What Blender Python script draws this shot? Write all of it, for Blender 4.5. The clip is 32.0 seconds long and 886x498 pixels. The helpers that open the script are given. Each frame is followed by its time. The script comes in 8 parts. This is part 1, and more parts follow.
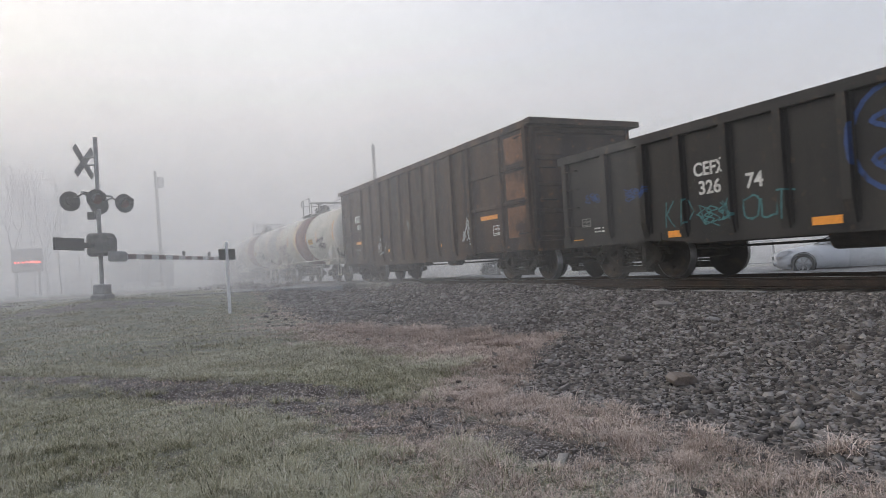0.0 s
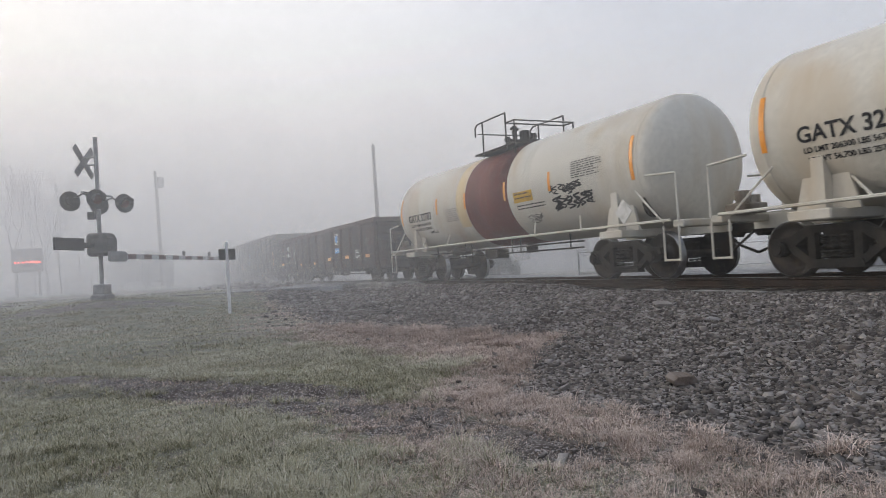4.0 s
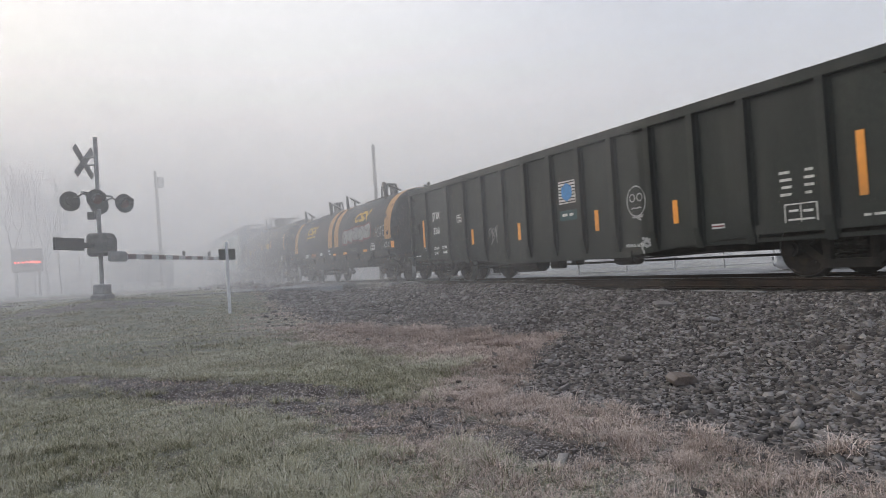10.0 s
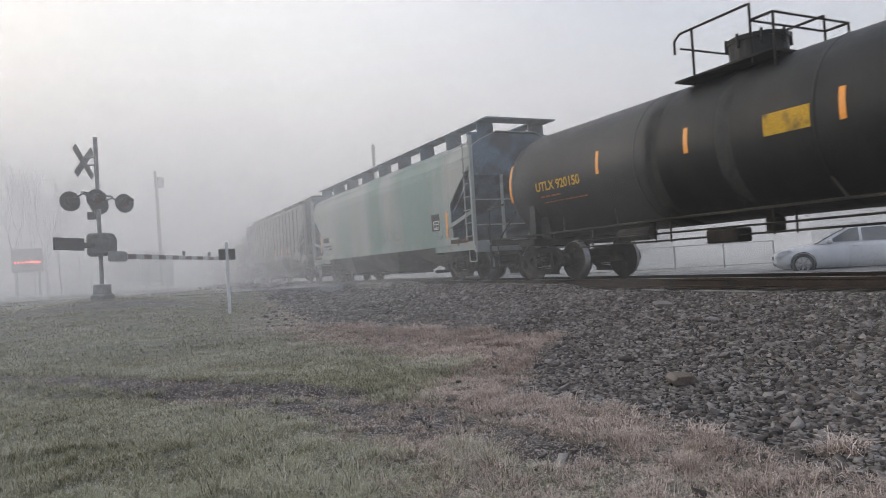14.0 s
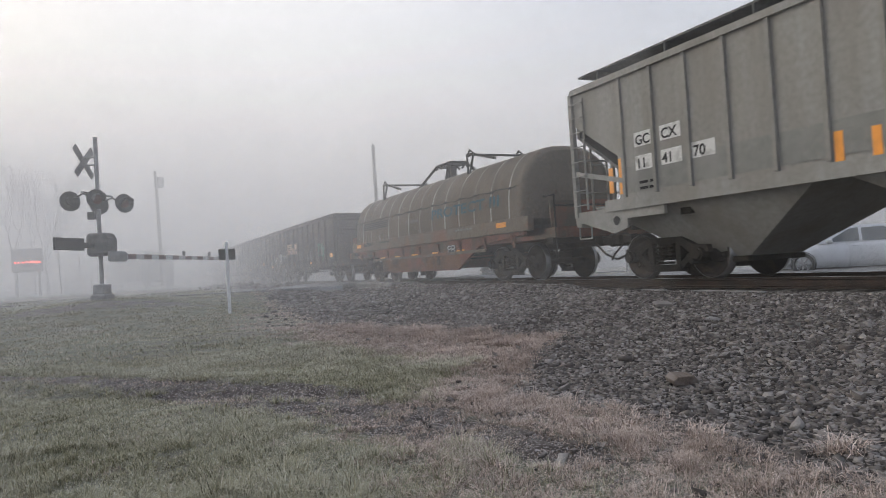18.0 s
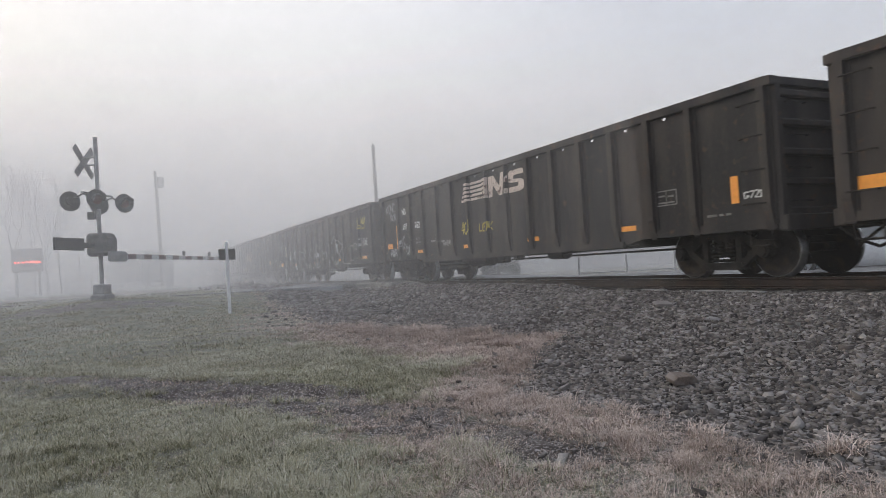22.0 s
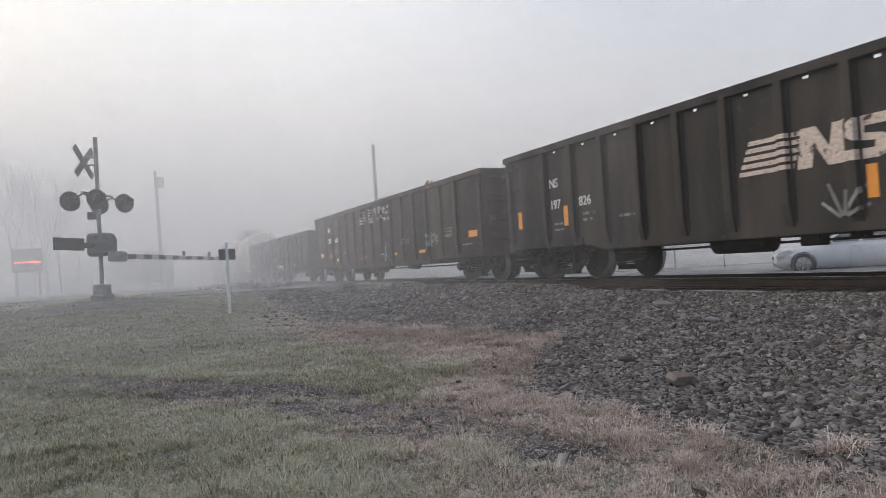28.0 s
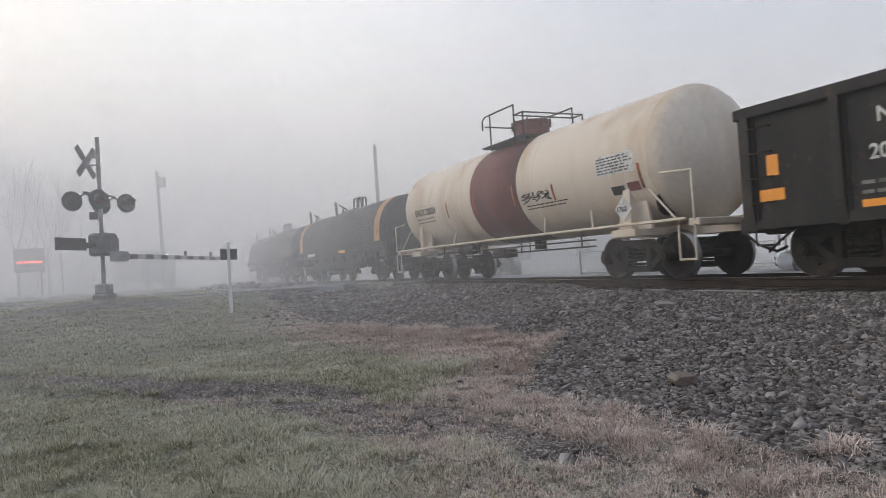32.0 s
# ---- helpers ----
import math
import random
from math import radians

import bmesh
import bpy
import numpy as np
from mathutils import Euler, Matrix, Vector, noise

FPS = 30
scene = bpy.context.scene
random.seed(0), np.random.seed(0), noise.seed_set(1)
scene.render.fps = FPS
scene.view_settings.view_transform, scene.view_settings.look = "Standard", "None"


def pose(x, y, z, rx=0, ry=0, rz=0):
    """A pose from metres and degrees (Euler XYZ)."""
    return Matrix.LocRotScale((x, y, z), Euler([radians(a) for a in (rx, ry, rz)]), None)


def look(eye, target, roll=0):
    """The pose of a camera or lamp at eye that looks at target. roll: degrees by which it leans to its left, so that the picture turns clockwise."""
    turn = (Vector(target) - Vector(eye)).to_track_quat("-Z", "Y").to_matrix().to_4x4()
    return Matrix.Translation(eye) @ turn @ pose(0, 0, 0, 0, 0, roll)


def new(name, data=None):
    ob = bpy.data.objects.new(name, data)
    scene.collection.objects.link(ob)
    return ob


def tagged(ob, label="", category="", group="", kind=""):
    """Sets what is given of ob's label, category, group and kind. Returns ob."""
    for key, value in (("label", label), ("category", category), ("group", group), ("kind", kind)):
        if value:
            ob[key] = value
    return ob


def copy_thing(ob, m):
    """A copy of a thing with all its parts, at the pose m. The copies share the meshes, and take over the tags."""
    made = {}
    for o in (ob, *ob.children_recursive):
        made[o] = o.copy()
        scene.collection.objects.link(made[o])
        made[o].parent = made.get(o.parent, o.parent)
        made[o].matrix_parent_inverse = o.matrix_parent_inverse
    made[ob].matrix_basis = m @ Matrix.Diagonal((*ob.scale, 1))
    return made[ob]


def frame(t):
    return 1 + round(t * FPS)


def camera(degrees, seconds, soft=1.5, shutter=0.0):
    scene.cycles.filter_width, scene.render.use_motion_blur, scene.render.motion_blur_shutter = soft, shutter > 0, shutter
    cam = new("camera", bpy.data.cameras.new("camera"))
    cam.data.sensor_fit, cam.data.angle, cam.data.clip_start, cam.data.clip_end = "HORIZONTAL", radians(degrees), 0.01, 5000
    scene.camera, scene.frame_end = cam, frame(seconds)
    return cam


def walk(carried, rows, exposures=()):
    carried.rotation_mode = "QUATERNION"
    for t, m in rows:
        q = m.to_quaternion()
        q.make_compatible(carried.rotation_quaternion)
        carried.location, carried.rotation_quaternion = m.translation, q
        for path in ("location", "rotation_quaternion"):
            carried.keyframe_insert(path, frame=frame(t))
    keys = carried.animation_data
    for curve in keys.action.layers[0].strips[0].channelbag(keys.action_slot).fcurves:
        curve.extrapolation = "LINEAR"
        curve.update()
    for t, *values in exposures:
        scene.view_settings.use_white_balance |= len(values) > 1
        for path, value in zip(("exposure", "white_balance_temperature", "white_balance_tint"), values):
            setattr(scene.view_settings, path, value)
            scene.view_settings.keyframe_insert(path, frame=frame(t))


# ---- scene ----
cam = camera(65.9, 32.0, soft=0.85, shutter=0.12)
EYE = (0.0, 0.0, 0.54)
AIM = look(EYE, (4.3788, 8.9874, 0.7690), -3.47)
AIM_MID = look(EYE, (4.3770, 8.9883, 0.7690), -3.47)
AIM_END = look(EYE, (4.3585, 8.9973, 0.7690), -3.47)
walk(cam, [(0, AIM), (31.2, AIM), (31.6, AIM_MID), (32.0, AIM_END)])

# ---- world and light ----
SUN_AZ, SUN_EL = radians(-38), radians(13)
sun_dir = Vector((math.sin(SUN_AZ) * math.cos(SUN_EL), math.cos(SUN_AZ) * math.cos(SUN_EL), math.sin(SUN_EL)))


def build_world():
    w = bpy.data.worlds.new("misty_sky")
    w.use_nodes = True
    nt = w.node_tree
    nt.nodes.clear()
    out = nt.nodes.new("ShaderNodeOutputWorld")
    sky = nt.nodes.new("ShaderNodeTexSky")
    sky.sky_type, sky.sun_disc = "NISHITA", False
    sky.sun_elevation, sky.sun_rotation = SUN_EL, SUN_AZ
    sky.dust_density, sky.air_density = 4.0, 1.5
    b1 = nt.nodes.new("ShaderNodeBackground")
    b1.inputs["Strength"].default_value = 0.05
    nt.links.new(sky.outputs["Color"], b1.inputs["Color"])
    # veil of mist: brighter and warmer towards the sun, cooler and darker away from it
    tc = nt.nodes.new("ShaderNodeTexCoord")
    dot = nt.nodes.new("ShaderNodeVectorMath")
    dot.operation = "DOT_PRODUCT"
    nt.links.new(tc.outputs["Generated"], dot.inputs[0])
    dot.inputs[1].default_value = sun_dir
    ramp = nt.nodes.new("ShaderNodeValToRGB")
    ramp.color_ramp.interpolation = "EASE"
    e = ramp.color_ramp.elements
    e[0].position, e[0].color = 0.10, (0.286, 0.316, 0.404, 1)
    e[1].position, e[1].color = 1.0, (0.755, 0.725, 0.69, 1)
    mid = e.new(0.72)
    mid.color = (0.590, 0.583, 0.600, 1)
    nt.links.new(dot.outputs["Value"], ramp.inputs["Fac"])
    b2 = nt.nodes.new("ShaderNodeBackground")
    b2.inputs["Strength"].default_value = VEIL
    nt.links.new(ramp.outputs["Color"], b2.inputs["Color"])
    add = nt.nodes.new("ShaderNodeAddShader")
    nt.links.new(b1.outputs[0], add.inputs[0])
    nt.links.new(b2.outputs[0], add.inputs[1])
    nt.links.new(add.outputs[0], out.inputs["Surface"])
    scene.world = w


VEIL = 1.66
build_world()
sun = new("sun", bpy.data.lights.new("sun", "SUN"))
sun.data.energy, sun.data.angle, sun.data.color = 1.9, radians(25), (1.0, 0.93, 0.84)
sun.matrix_world = look(sun_dir * 60, (0, 0, 0))
scene.cycles.transparent_max_bounces = 96


# ---- materials ----
def nodes_of(name):
    m = bpy.data.materials.new(name)
    m.use_nodes = True
    nt = m.node_tree
    return m, nt, nt.nodes["Principled BSDF"]


def noise_node(nt, coord, scale, detail=4.0, stretch=None):
    n = nt.nodes.new("ShaderNodeTexNoise")
    n.inputs["Scale"].default_value, n.inputs["Detail"].default_value = scale, detail
    if stretch:
        mp = nt.nodes.new("ShaderNodeMapping")
        mp.inputs["Scale"].default_value = stretch
        nt.links.new(coord, mp.inputs["Vector"])
        coord = mp.outputs["Vector"]
    nt.links.new(coord, n.inputs["Vector"])
    return n.outputs["Fac"]


def ramp_node(nt, fac, lo, hi):
    r = nt.nodes.new("ShaderNodeMapRange")
    r.inputs["From Min"].default_value, r.inputs["From Max"].default_value = lo, hi
    nt.links.new(fac, r.inputs["Value"])
    return r.outputs["Result"]


def mix_node(nt, fac, a, b):
    n = nt.nodes.new("ShaderNodeMix")
    n.data_type = "RGBA"
    if isinstance(fac, float):
        n.inputs["Factor"].default_value = fac
    else:
        nt.links.new(fac, n.inputs["Factor"])
    for idx, val in ((6, a), (7, b)):
        if isinstance(val, tuple):
            n.inputs[idx].default_value = (*val, 1)
        else:
            nt.links.new(val, n.inputs[idx])
    return n.outputs[2]


def surface(name, base, dirt=None, dirt_at=(0.5, 0.75), fine=None, rough=0.7, metal=0.0, scale=1.2, streak=False, bump=0.25, bump_scale=40.0, vary=0.12):
    """Painted or raw surface: large stains of dirt, fine grain, relief."""
    m, nt, p = nodes_of(name)
    co = nt.nodes.new("ShaderNodeTexCoord").outputs["Object"]
    info = nt.nodes.new("ShaderNodeObjectInfo")
    grain = noise_node(nt, co, scale * 9, 6)
    dark = tuple(c * (1 - vary * 2) for c in base)
    light = tuple(min(1, c * (1 + vary * 2)) for c in base)
    col = mix_node(nt, ramp_node(nt, grain, 0.3, 0.7), dark, light)
    if dirt:
        st = (1, 1, 0.18) if streak else None
        big = noise_node(nt, co, scale, 5, st)
        col = mix_node(nt, ramp_node(nt, big, *dirt_at), col, dirt)
    if fine:
        spots = noise_node(nt, co, scale * 5, 8)
        col = mix_node(nt, ramp_node(nt, spots, 0.6, 0.72), col, fine)
    nt.links.new(col, p.inputs["Base Color"])
    p.inputs["Roughness"].default_value, p.inputs["Metallic"].default_value = rough, metal
    p.inputs["Specular IOR Level"].default_value = 0.28 if rough > 0.4 else 0.5
    rr = ramp_node(nt, grain, 0.0, 1.0)
    nt.links.new(rr, p.inputs["Roughness"])
    for n in nt.nodes:
        if n.type == "MAP_RANGE" and n.outputs[0].links and n.outputs[0].links[0].to_socket == p.inputs["Roughness"]:
            n.inputs["To Min"].default_value, n.inputs["To Max"].default_value = max(0.05, rough - 0.15), min(1, rough + 0.15)
    if bump:
        b = nt.nodes.new("ShaderNodeBump")
        b.inputs["Strength"].default_value, b.inputs["Distance"].default_value = bump, 0.01
        nt.links.new(noise_node(nt, co, bump_scale, 5), b.inputs["Height"])
        nt.links.new(b.outputs["Normal"], p.inputs["Normal"])
    return m


def glow(name, color, strength):
    m, nt, p = nodes_of(name)
    p.inputs["Base Color"].default_value = (*color, 1)
    p.inputs["Emission Color"].default_value = (*color, 1)
    p.inputs["Emission Strength"].default_value = strength
    return m


RUST = (0.10, 0.05, 0.03)
DUST = (0.09, 0.085, 0.08)
M = {
    "black": surface("black_car_paint", (0.018, 0.018, 0.018), (0.044, 0.039, 0.035), (0.42, 0.75), (0.06, 0.04, 0.03), 0.65, streak=True),
    "nsblack": surface("weathered_black_paint", (0.026, 0.025, 0.024), (0.078, 0.064, 0.054), (0.40, 0.70), (0.085, 0.052, 0.036), 0.75, streak=True),
    "green_black": surface("dark_green_paint", (0.019, 0.024, 0.021), (0.046, 0.047, 0.043), (0.44, 0.78), None, 0.6, streak=True),
    "brown": surface("rusted_brown_paint", (0.034, 0.026, 0.022), (0.09, 0.056, 0.038), (0.40, 0.68), (0.14, 0.07, 0.038), 0.85, streak=True),
    "rust": surface("orange_rust", (0.15, 0.076, 0.043), (0.06, 0.038, 0.029), (0.48, 0.62), (0.25, 0.115, 0.05), 0.9),
    "redbrown": surface("oxide_red_paint", (0.05, 0.022, 0.017), (0.03, 0.024, 0.021), (0.42, 0.68), (0.08, 0.035, 0.02), 0.8, streak=True),
    "oxblack": surface("black_paint_over_oxide_red", (0.016, 0.015, 0.015), (0.045, 0.022, 0.018), (0.44, 0.62), (0.06, 0.03, 0.022), 0.75, scale=0.7),
    "tornemblem": surface("mostly_peeled_emblem", (0.50, 0.40, 0.34), (0.05, 0.04, 0.035), (0.45, 0.52), (0.05, 0.04, 0.035), 0.8, scale=3, bump=0),
    "tealplate": surface("dark_teal_placard", (0.03, 0.07, 0.075), None, rough=0.5, bump=0),
    "spraybright": surface("fresh_white_spray", (0.55, 0.55, 0.55), (0.30, 0.30, 0.30), (0.55, 0.75), None, 0.7, scale=6, bump=0),
    "spraygreen": surface("green_spray_paint", (0.05, 0.22, 0.15), (0.03, 0.10, 0.08), (0.5, 0.7), None, 0.7, scale=6, bump=0),
    "mintpale": surface("pale_faded_paint", (0.37, 0.375, 0.345), (0.25, 0.32, 0.30), (0.42, 0.6), (0.40, 0.34, 0.28), 0.75, scale=0.9, vary=0.05),
    "hgreydark": surface("scuffed_grey_paint", (0.215, 0.215, 0.20), (0.25, 0.245, 0.23), (0.44, 0.6), None, 0.8, scale=0.8, vary=0.06),
    "coilsill": surface("dusty_tan_sill", (0.15, 0.125, 0.095), (0.20, 0.10, 0.065), (0.50, 0.68), (0.08, 0.05, 0.035), 0.85, scale=1.0),
    "dustband": surface("grey_dust_streak", (0.055, 0.055, 0.053), (0.02, 0.02, 0.02), (0.45, 0.65), None, 0.8, scale=2.5, streak=True),
    "frame": surface("truck_steel", (0.02, 0.018, 0.016), (0.05, 0.04, 0.03), (0.45, 0.75), None, 0.85, scale=3),
    "tread": surface("polished_tread", (0.28, 0.28, 0.28), None, rough=0.35, metal=0.9, bump=0.05),
    "wheel": surface("wheel_steel", (0.035, 0.03, 0.027), (0.07, 0.05, 0.035), (0.5, 0.7), None, 0.8, scale=4),
    "white": surface("white_tank_paint", (0.57, 0.55, 0.49), (0.48, 0.40, 0.29), (0.46, 0.74), None, 0.55, streak=True, vary=0.04),
    "cream": surface("cream_tank_paint", (0.66, 0.58, 0.48), (0.47, 0.35, 0.23), (0.46, 0.74), None, 0.55, streak=True, vary=0.04),
    "stain": surface("ochre_stain", (0.60, 0.46, 0.26), (0.64, 0.58, 0.48), (0.4, 0.7), None, 0.6, streak=True, vary=0.05),
    "band": surface("maroon_band_paint", (0.14, 0.03, 0.022), (0.07, 0.025, 0.02), (0.45, 0.7), None, 0.6, streak=True),
    "tankblack": surface("tank_black_paint", (0.013, 0.014, 0.015), (0.028, 0.028, 0.027), (0.45, 0.75), None, 0.5, streak=True),
    "mint": surface("pale_green_paint", (0.205, 0.29, 0.268), (0.345, 0.365, 0.35), (0.38, 0.52), (0.27, 0.25, 0.22), 0.7, scale=0.5, streak=True, vary=0.05),
    "blue_end": surface("faded_blue_paint", (0.10, 0.15, 0.20), (0.05, 0.06, 0.075), (0.45, 0.6), None, 0.75),
    "hgrey": surface("grey_hopper_paint", (0.28, 0.275, 0.257), (0.21, 0.19, 0.165), (0.42, 0.75), None, 0.75, streak=True, vary=0.07),
    # hopper grey with shade put into its colour; also used as plain dark grey
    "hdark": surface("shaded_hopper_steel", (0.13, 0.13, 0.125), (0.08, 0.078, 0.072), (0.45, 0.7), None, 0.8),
    "coilhood": surface("weathered_tan_hood", (0.13, 0.105, 0.075), (0.085, 0.07, 0.05), (0.42, 0.7), (0.10, 0.05, 0.03), 0.75, streak=True),
    "coilbody": surface("rusty_coil_body", (0.20, 0.085, 0.062), (0.10, 0.08, 0.06), (0.42, 0.62), (0.22, 0.085, 0.05), 0.85),
    "strap": surface("bare_strap", (0.38, 0.36, 0.32), (0.16, 0.13, 0.10), (0.45, 0.65), None, 0.6),
    "csx": surface("dark_blue_black_paint", (0.008, 0.011, 0.011), (0.020, 0.020, 0.019), (0.45, 0.75), None, 0.6, streak=True),
    "yellow": surface("end_band_yellow_paint", (0.46, 0.25, 0.10), (0.035, 0.025, 0.02), (0.63, 0.66), None, 0.8, scale=2.6, vary=0.05),
    "reflector": surface("amber_reflector", (0.80, 0.30, 0.02), (0.5, 0.2, 0.03), (0.6, 0.8), None, 0.35, vary=0.05, bump=0),
    "letter": surface("white_lettering", (0.62, 0.62, 0.60), (0.34, 0.33, 0.31), (0.5, 0.72), None, 0.7, scale=5, bump=0),
    "fletter": surface("faded_lettering", (0.22, 0.21, 0.20), (0.10, 0.10, 0.09), (0.45, 0.65), None, 0.8, scale=5, bump=0),
    "tanletter": surface("worn_tan_lettering", (0.42, 0.35, 0.25), (0.14, 0.12, 0.09), (0.52, 0.72), None, 0.8, scale=5, bump=0),
    "yletter": surface("yellow_lettering", (0.55, 0.33, 0.03), (0.2, 0.13, 0.04), (0.5, 0.7), None, 0.7, scale=5, bump=0),
    "dletter": surface("dark_lettering", (0.02, 0.02, 0.022), (0.05, 0.05, 0.05), (0.5, 0.8), None, 0.7, scale=5, bump=0),
    "ologo": surface("peeling_salmon_logo", (0.52, 0.33, 0.24), (0.08, 0.05, 0.04), (0.56, 0.64), (0.06, 0.045, 0.04), 0.8, scale=3, bump=0),
    "paleemblem": surface("torn_pale_emblem", (0.62, 0.52, 0.45), (0.10, 0.06, 0.05), (0.58, 0.64), (0.08, 0.055, 0.05), 0.8, scale=4, bump=0),
    "oletter": surface("orange_lettering", (0.36, 0.12, 0.045), (0.12, 0.06, 0.03), (0.5, 0.7), None, 0.8, scale=4, bump=0),
    "blueplate": surface("blue_placard", (0.05, 0.22, 0.50), None, rough=0.5, bump=0),
    "spraywhite": surface("white_spray_paint", (0.33, 0.33, 0.33), (0.12, 0.12, 0.12), (0.5, 0.7), None, 0.7, scale=6, bump=0),
    "sprayteal": surface("teal_spray_paint", (0.06, 0.17, 0.18), (0.03, 0.07, 0.075), (0.5, 0.7), None, 0.7, scale=6, bump=0),
    "sprayblue": surface("blue_spray_paint", (0.028, 0.06, 0.18), (0.02, 0.03, 0.07), (0.5, 0.7), None, 0.7, scale=6, bump=0),
    "sprayyellow": surface("yellow_spray_paint", (0.45, 0.36, 0.06), (0.25, 0.2, 0.05), (0.5, 0.7), None, 0.7, scale=6, bump=0),
    "sprayred": surface("red_spray_paint", (0.16, 0.035, 0.035), (0.1, 0.03, 0.03), (0.5, 0.7), None, 0.7, scale=6, bump=0),
    "spraysilver": surface("silver_spray_paint", (0.30, 0.30, 0.30), (0.16, 0.16, 0.16), (0.45, 0.65), None, 0.6, scale=3, bump=0),
    "teal_text": surface("faded_teal_lettering", (0.035, 0.09, 0.11), (0.08, 0.08, 0.065), (0.5, 0.72), None, 0.8, scale=3, bump=0),
    "galv": surface("galvanised_steel", (0.30, 0.30, 0.30), (0.20, 0.20, 0.20), (0.4, 0.7), None, 0.55, 0.5, scale=4),
    "signback": surface("sign_back_aluminium", (0.17, 0.17, 0.17), (0.11, 0.11, 0.11), (0.4, 0.7), None, 0.6, 0.2, scale=4),
    "darkmetal": surface("dark_painted_metal", (0.025, 0.025, 0.026), (0.05, 0.05, 0.05), (0.5, 0.8), None, 0.6, scale=4),
    "grey_box": surface("grey_painted_metal", (0.10, 0.10, 0.10), (0.06, 0.06, 0.06), (0.45, 0.7), None, 0.6, scale=4),
    "armwhite": surface("white_gate_arm", (0.45, 0.45, 0.44), (0.3, 0.3, 0.3), (0.5, 0.7), None, 0.6, scale=4),
    "armred": surface("red_gate_arm", (0.10, 0.045, 0.045), (0.08, 0.045, 0.045), (0.5, 0.7), None, 0.6, scale=4),
    "lens": surface("red_lens", (0.05, 0.01, 0.01), None, rough=0.25, bump=0),
    "concrete": surface("concrete", (0.26, 0.25, 0.24), (0.17, 0.165, 0.16), (0.4, 0.7), None, 0.9, scale=2, bump=0.5),
    "wood": surface("weathered_pole_wood", (0.10, 0.085, 0.07), (0.055, 0.048, 0.042), (0.4, 0.7), None, 0.9, scale=3, streak=True, bump=0.6),
    "tie": surface("creosoted_tie_wood", (0.035, 0.028, 0.023), (0.07, 0.06, 0.05), (0.45, 0.7), None, 0.95, scale=3, bump=0.7),
    "rail": surface("rusted_rail", (0.045, 0.028, 0.02), (0.025, 0.02, 0.017), (0.4, 0.7), None, 0.8, scale=3),
    "asphalt": surface("frosted_asphalt", (0.16, 0.16, 0.16), (0.26, 0.26, 0.265), (0.42, 0.7), None, 0.9, scale=0.8, bump=0.5, bump_scale=90),
    "silver": surface("silver_car_paint", (0.60, 0.62, 0.65), None, rough=0.30, metal=0.1, bump=0, vary=0.02),
    "tyre": surface("tyre_rubber", (0.02, 0.02, 0.02), (0.04, 0.04, 0.04), (0.5, 0.7), None, 0.9, scale=6),
    "rim": surface("alloy_rim", (0.45, 0.45, 0.46), None, rough=0.35, metal=0.8, bump=0),
    "trim": surface("black_trim", (0.015, 0.015, 0.016), None, rough=0.5, bump=0),
    "lamp": surface("headlamp_lens", (0.55, 0.56, 0.58), None, rough=0.15, bump=0),
    "amber": surface("amber_lens", (0.6, 0.22, 0.03), None, rough=0.2, bump=0),
    "bark": surface("bare_bark", (0.075, 0.06, 0.05), (0.12, 0.11, 0.10), (0.5, 0.7), None, 0.95, scale=4),
    "siding": surface("pale_siding", (0.50, 0.52, 0.54), (0.40, 0.42, 0.44), (0.4, 0.7), None, 0.8, scale=0.6),
    "roofing": surface("dark_shingle_roof", (0.05, 0.05, 0.05), (0.10, 0.10, 0.10), (0.4, 0.7), None, 0.9, scale=1),
    "brickdark": surface("dark_brick_wall", (0.11, 0.085, 0.075), (0.08, 0.07, 0.065), (0.4, 0.7), None, 0.9, scale=1),
    "rockbrown": surface("brown_sandstone", (0.17, 0.135, 0.11), (0.23, 0.20, 0.175), (0.45, 0.6), None, 0.9, scale=5, bump=0.5),
    "postwhite": surface("white_post_paint", (0.75, 0.75, 0.74), (0.6, 0.6, 0.6), (0.5, 0.7), None, 0.6, scale=3, vary=0.04),
    "hedge": surface("evergreen_foliage", (0.04, 0.05, 0.04), (0.075, 0.08, 0.07), (0.45, 0.65), None, 0.9, scale=6),
}


def glass_mat():
    m, nt, p = nodes_of("window_glass")
    p.inputs["Base Color"].default_value = (0.05, 0.06, 0.065, 1)
    p.inputs["Roughness"].default_value = 0.08
    p.inputs["Specular IOR Level"].default_value = 0.7
    return m


M["glass"] = glass_mat()
M["led"] = glow("red_led_letters", (1.0, 0.06, 0.04), 10.0)
M["far_lamp"] = glow("far_white_lamp", (1.0, 0.97, 0.9), 12.0)
M["brake_lamp"] = glow("tail_lamp_red", (1.0, 0.05, 0.03), 3.0)


# ---- building blocks ----
def part(name, bm, material, parent=None, label="", smooth=False):
    me = bpy.data.meshes.new(name)
    bm.to_mesh(me)
    bm.free()
    me.materials.append(M[material] if isinstance(material, str) else material)
    if smooth:
        me.polygons.foreach_set("use_smooth", [True] * len(me.polygons))
    ob = new(name, me)
    if parent:
        ob.parent = parent
    if label:
        ob["label"] = label
    return ob


def again(ob, parent, m, name=None):
    """One more part on the same mesh."""
    o = new(name or ob.name.split(".")[0], ob.data)
    o.parent = parent
    o.matrix_local = m
    if "label" in ob:
        o["label"] = ob["label"]
    return o


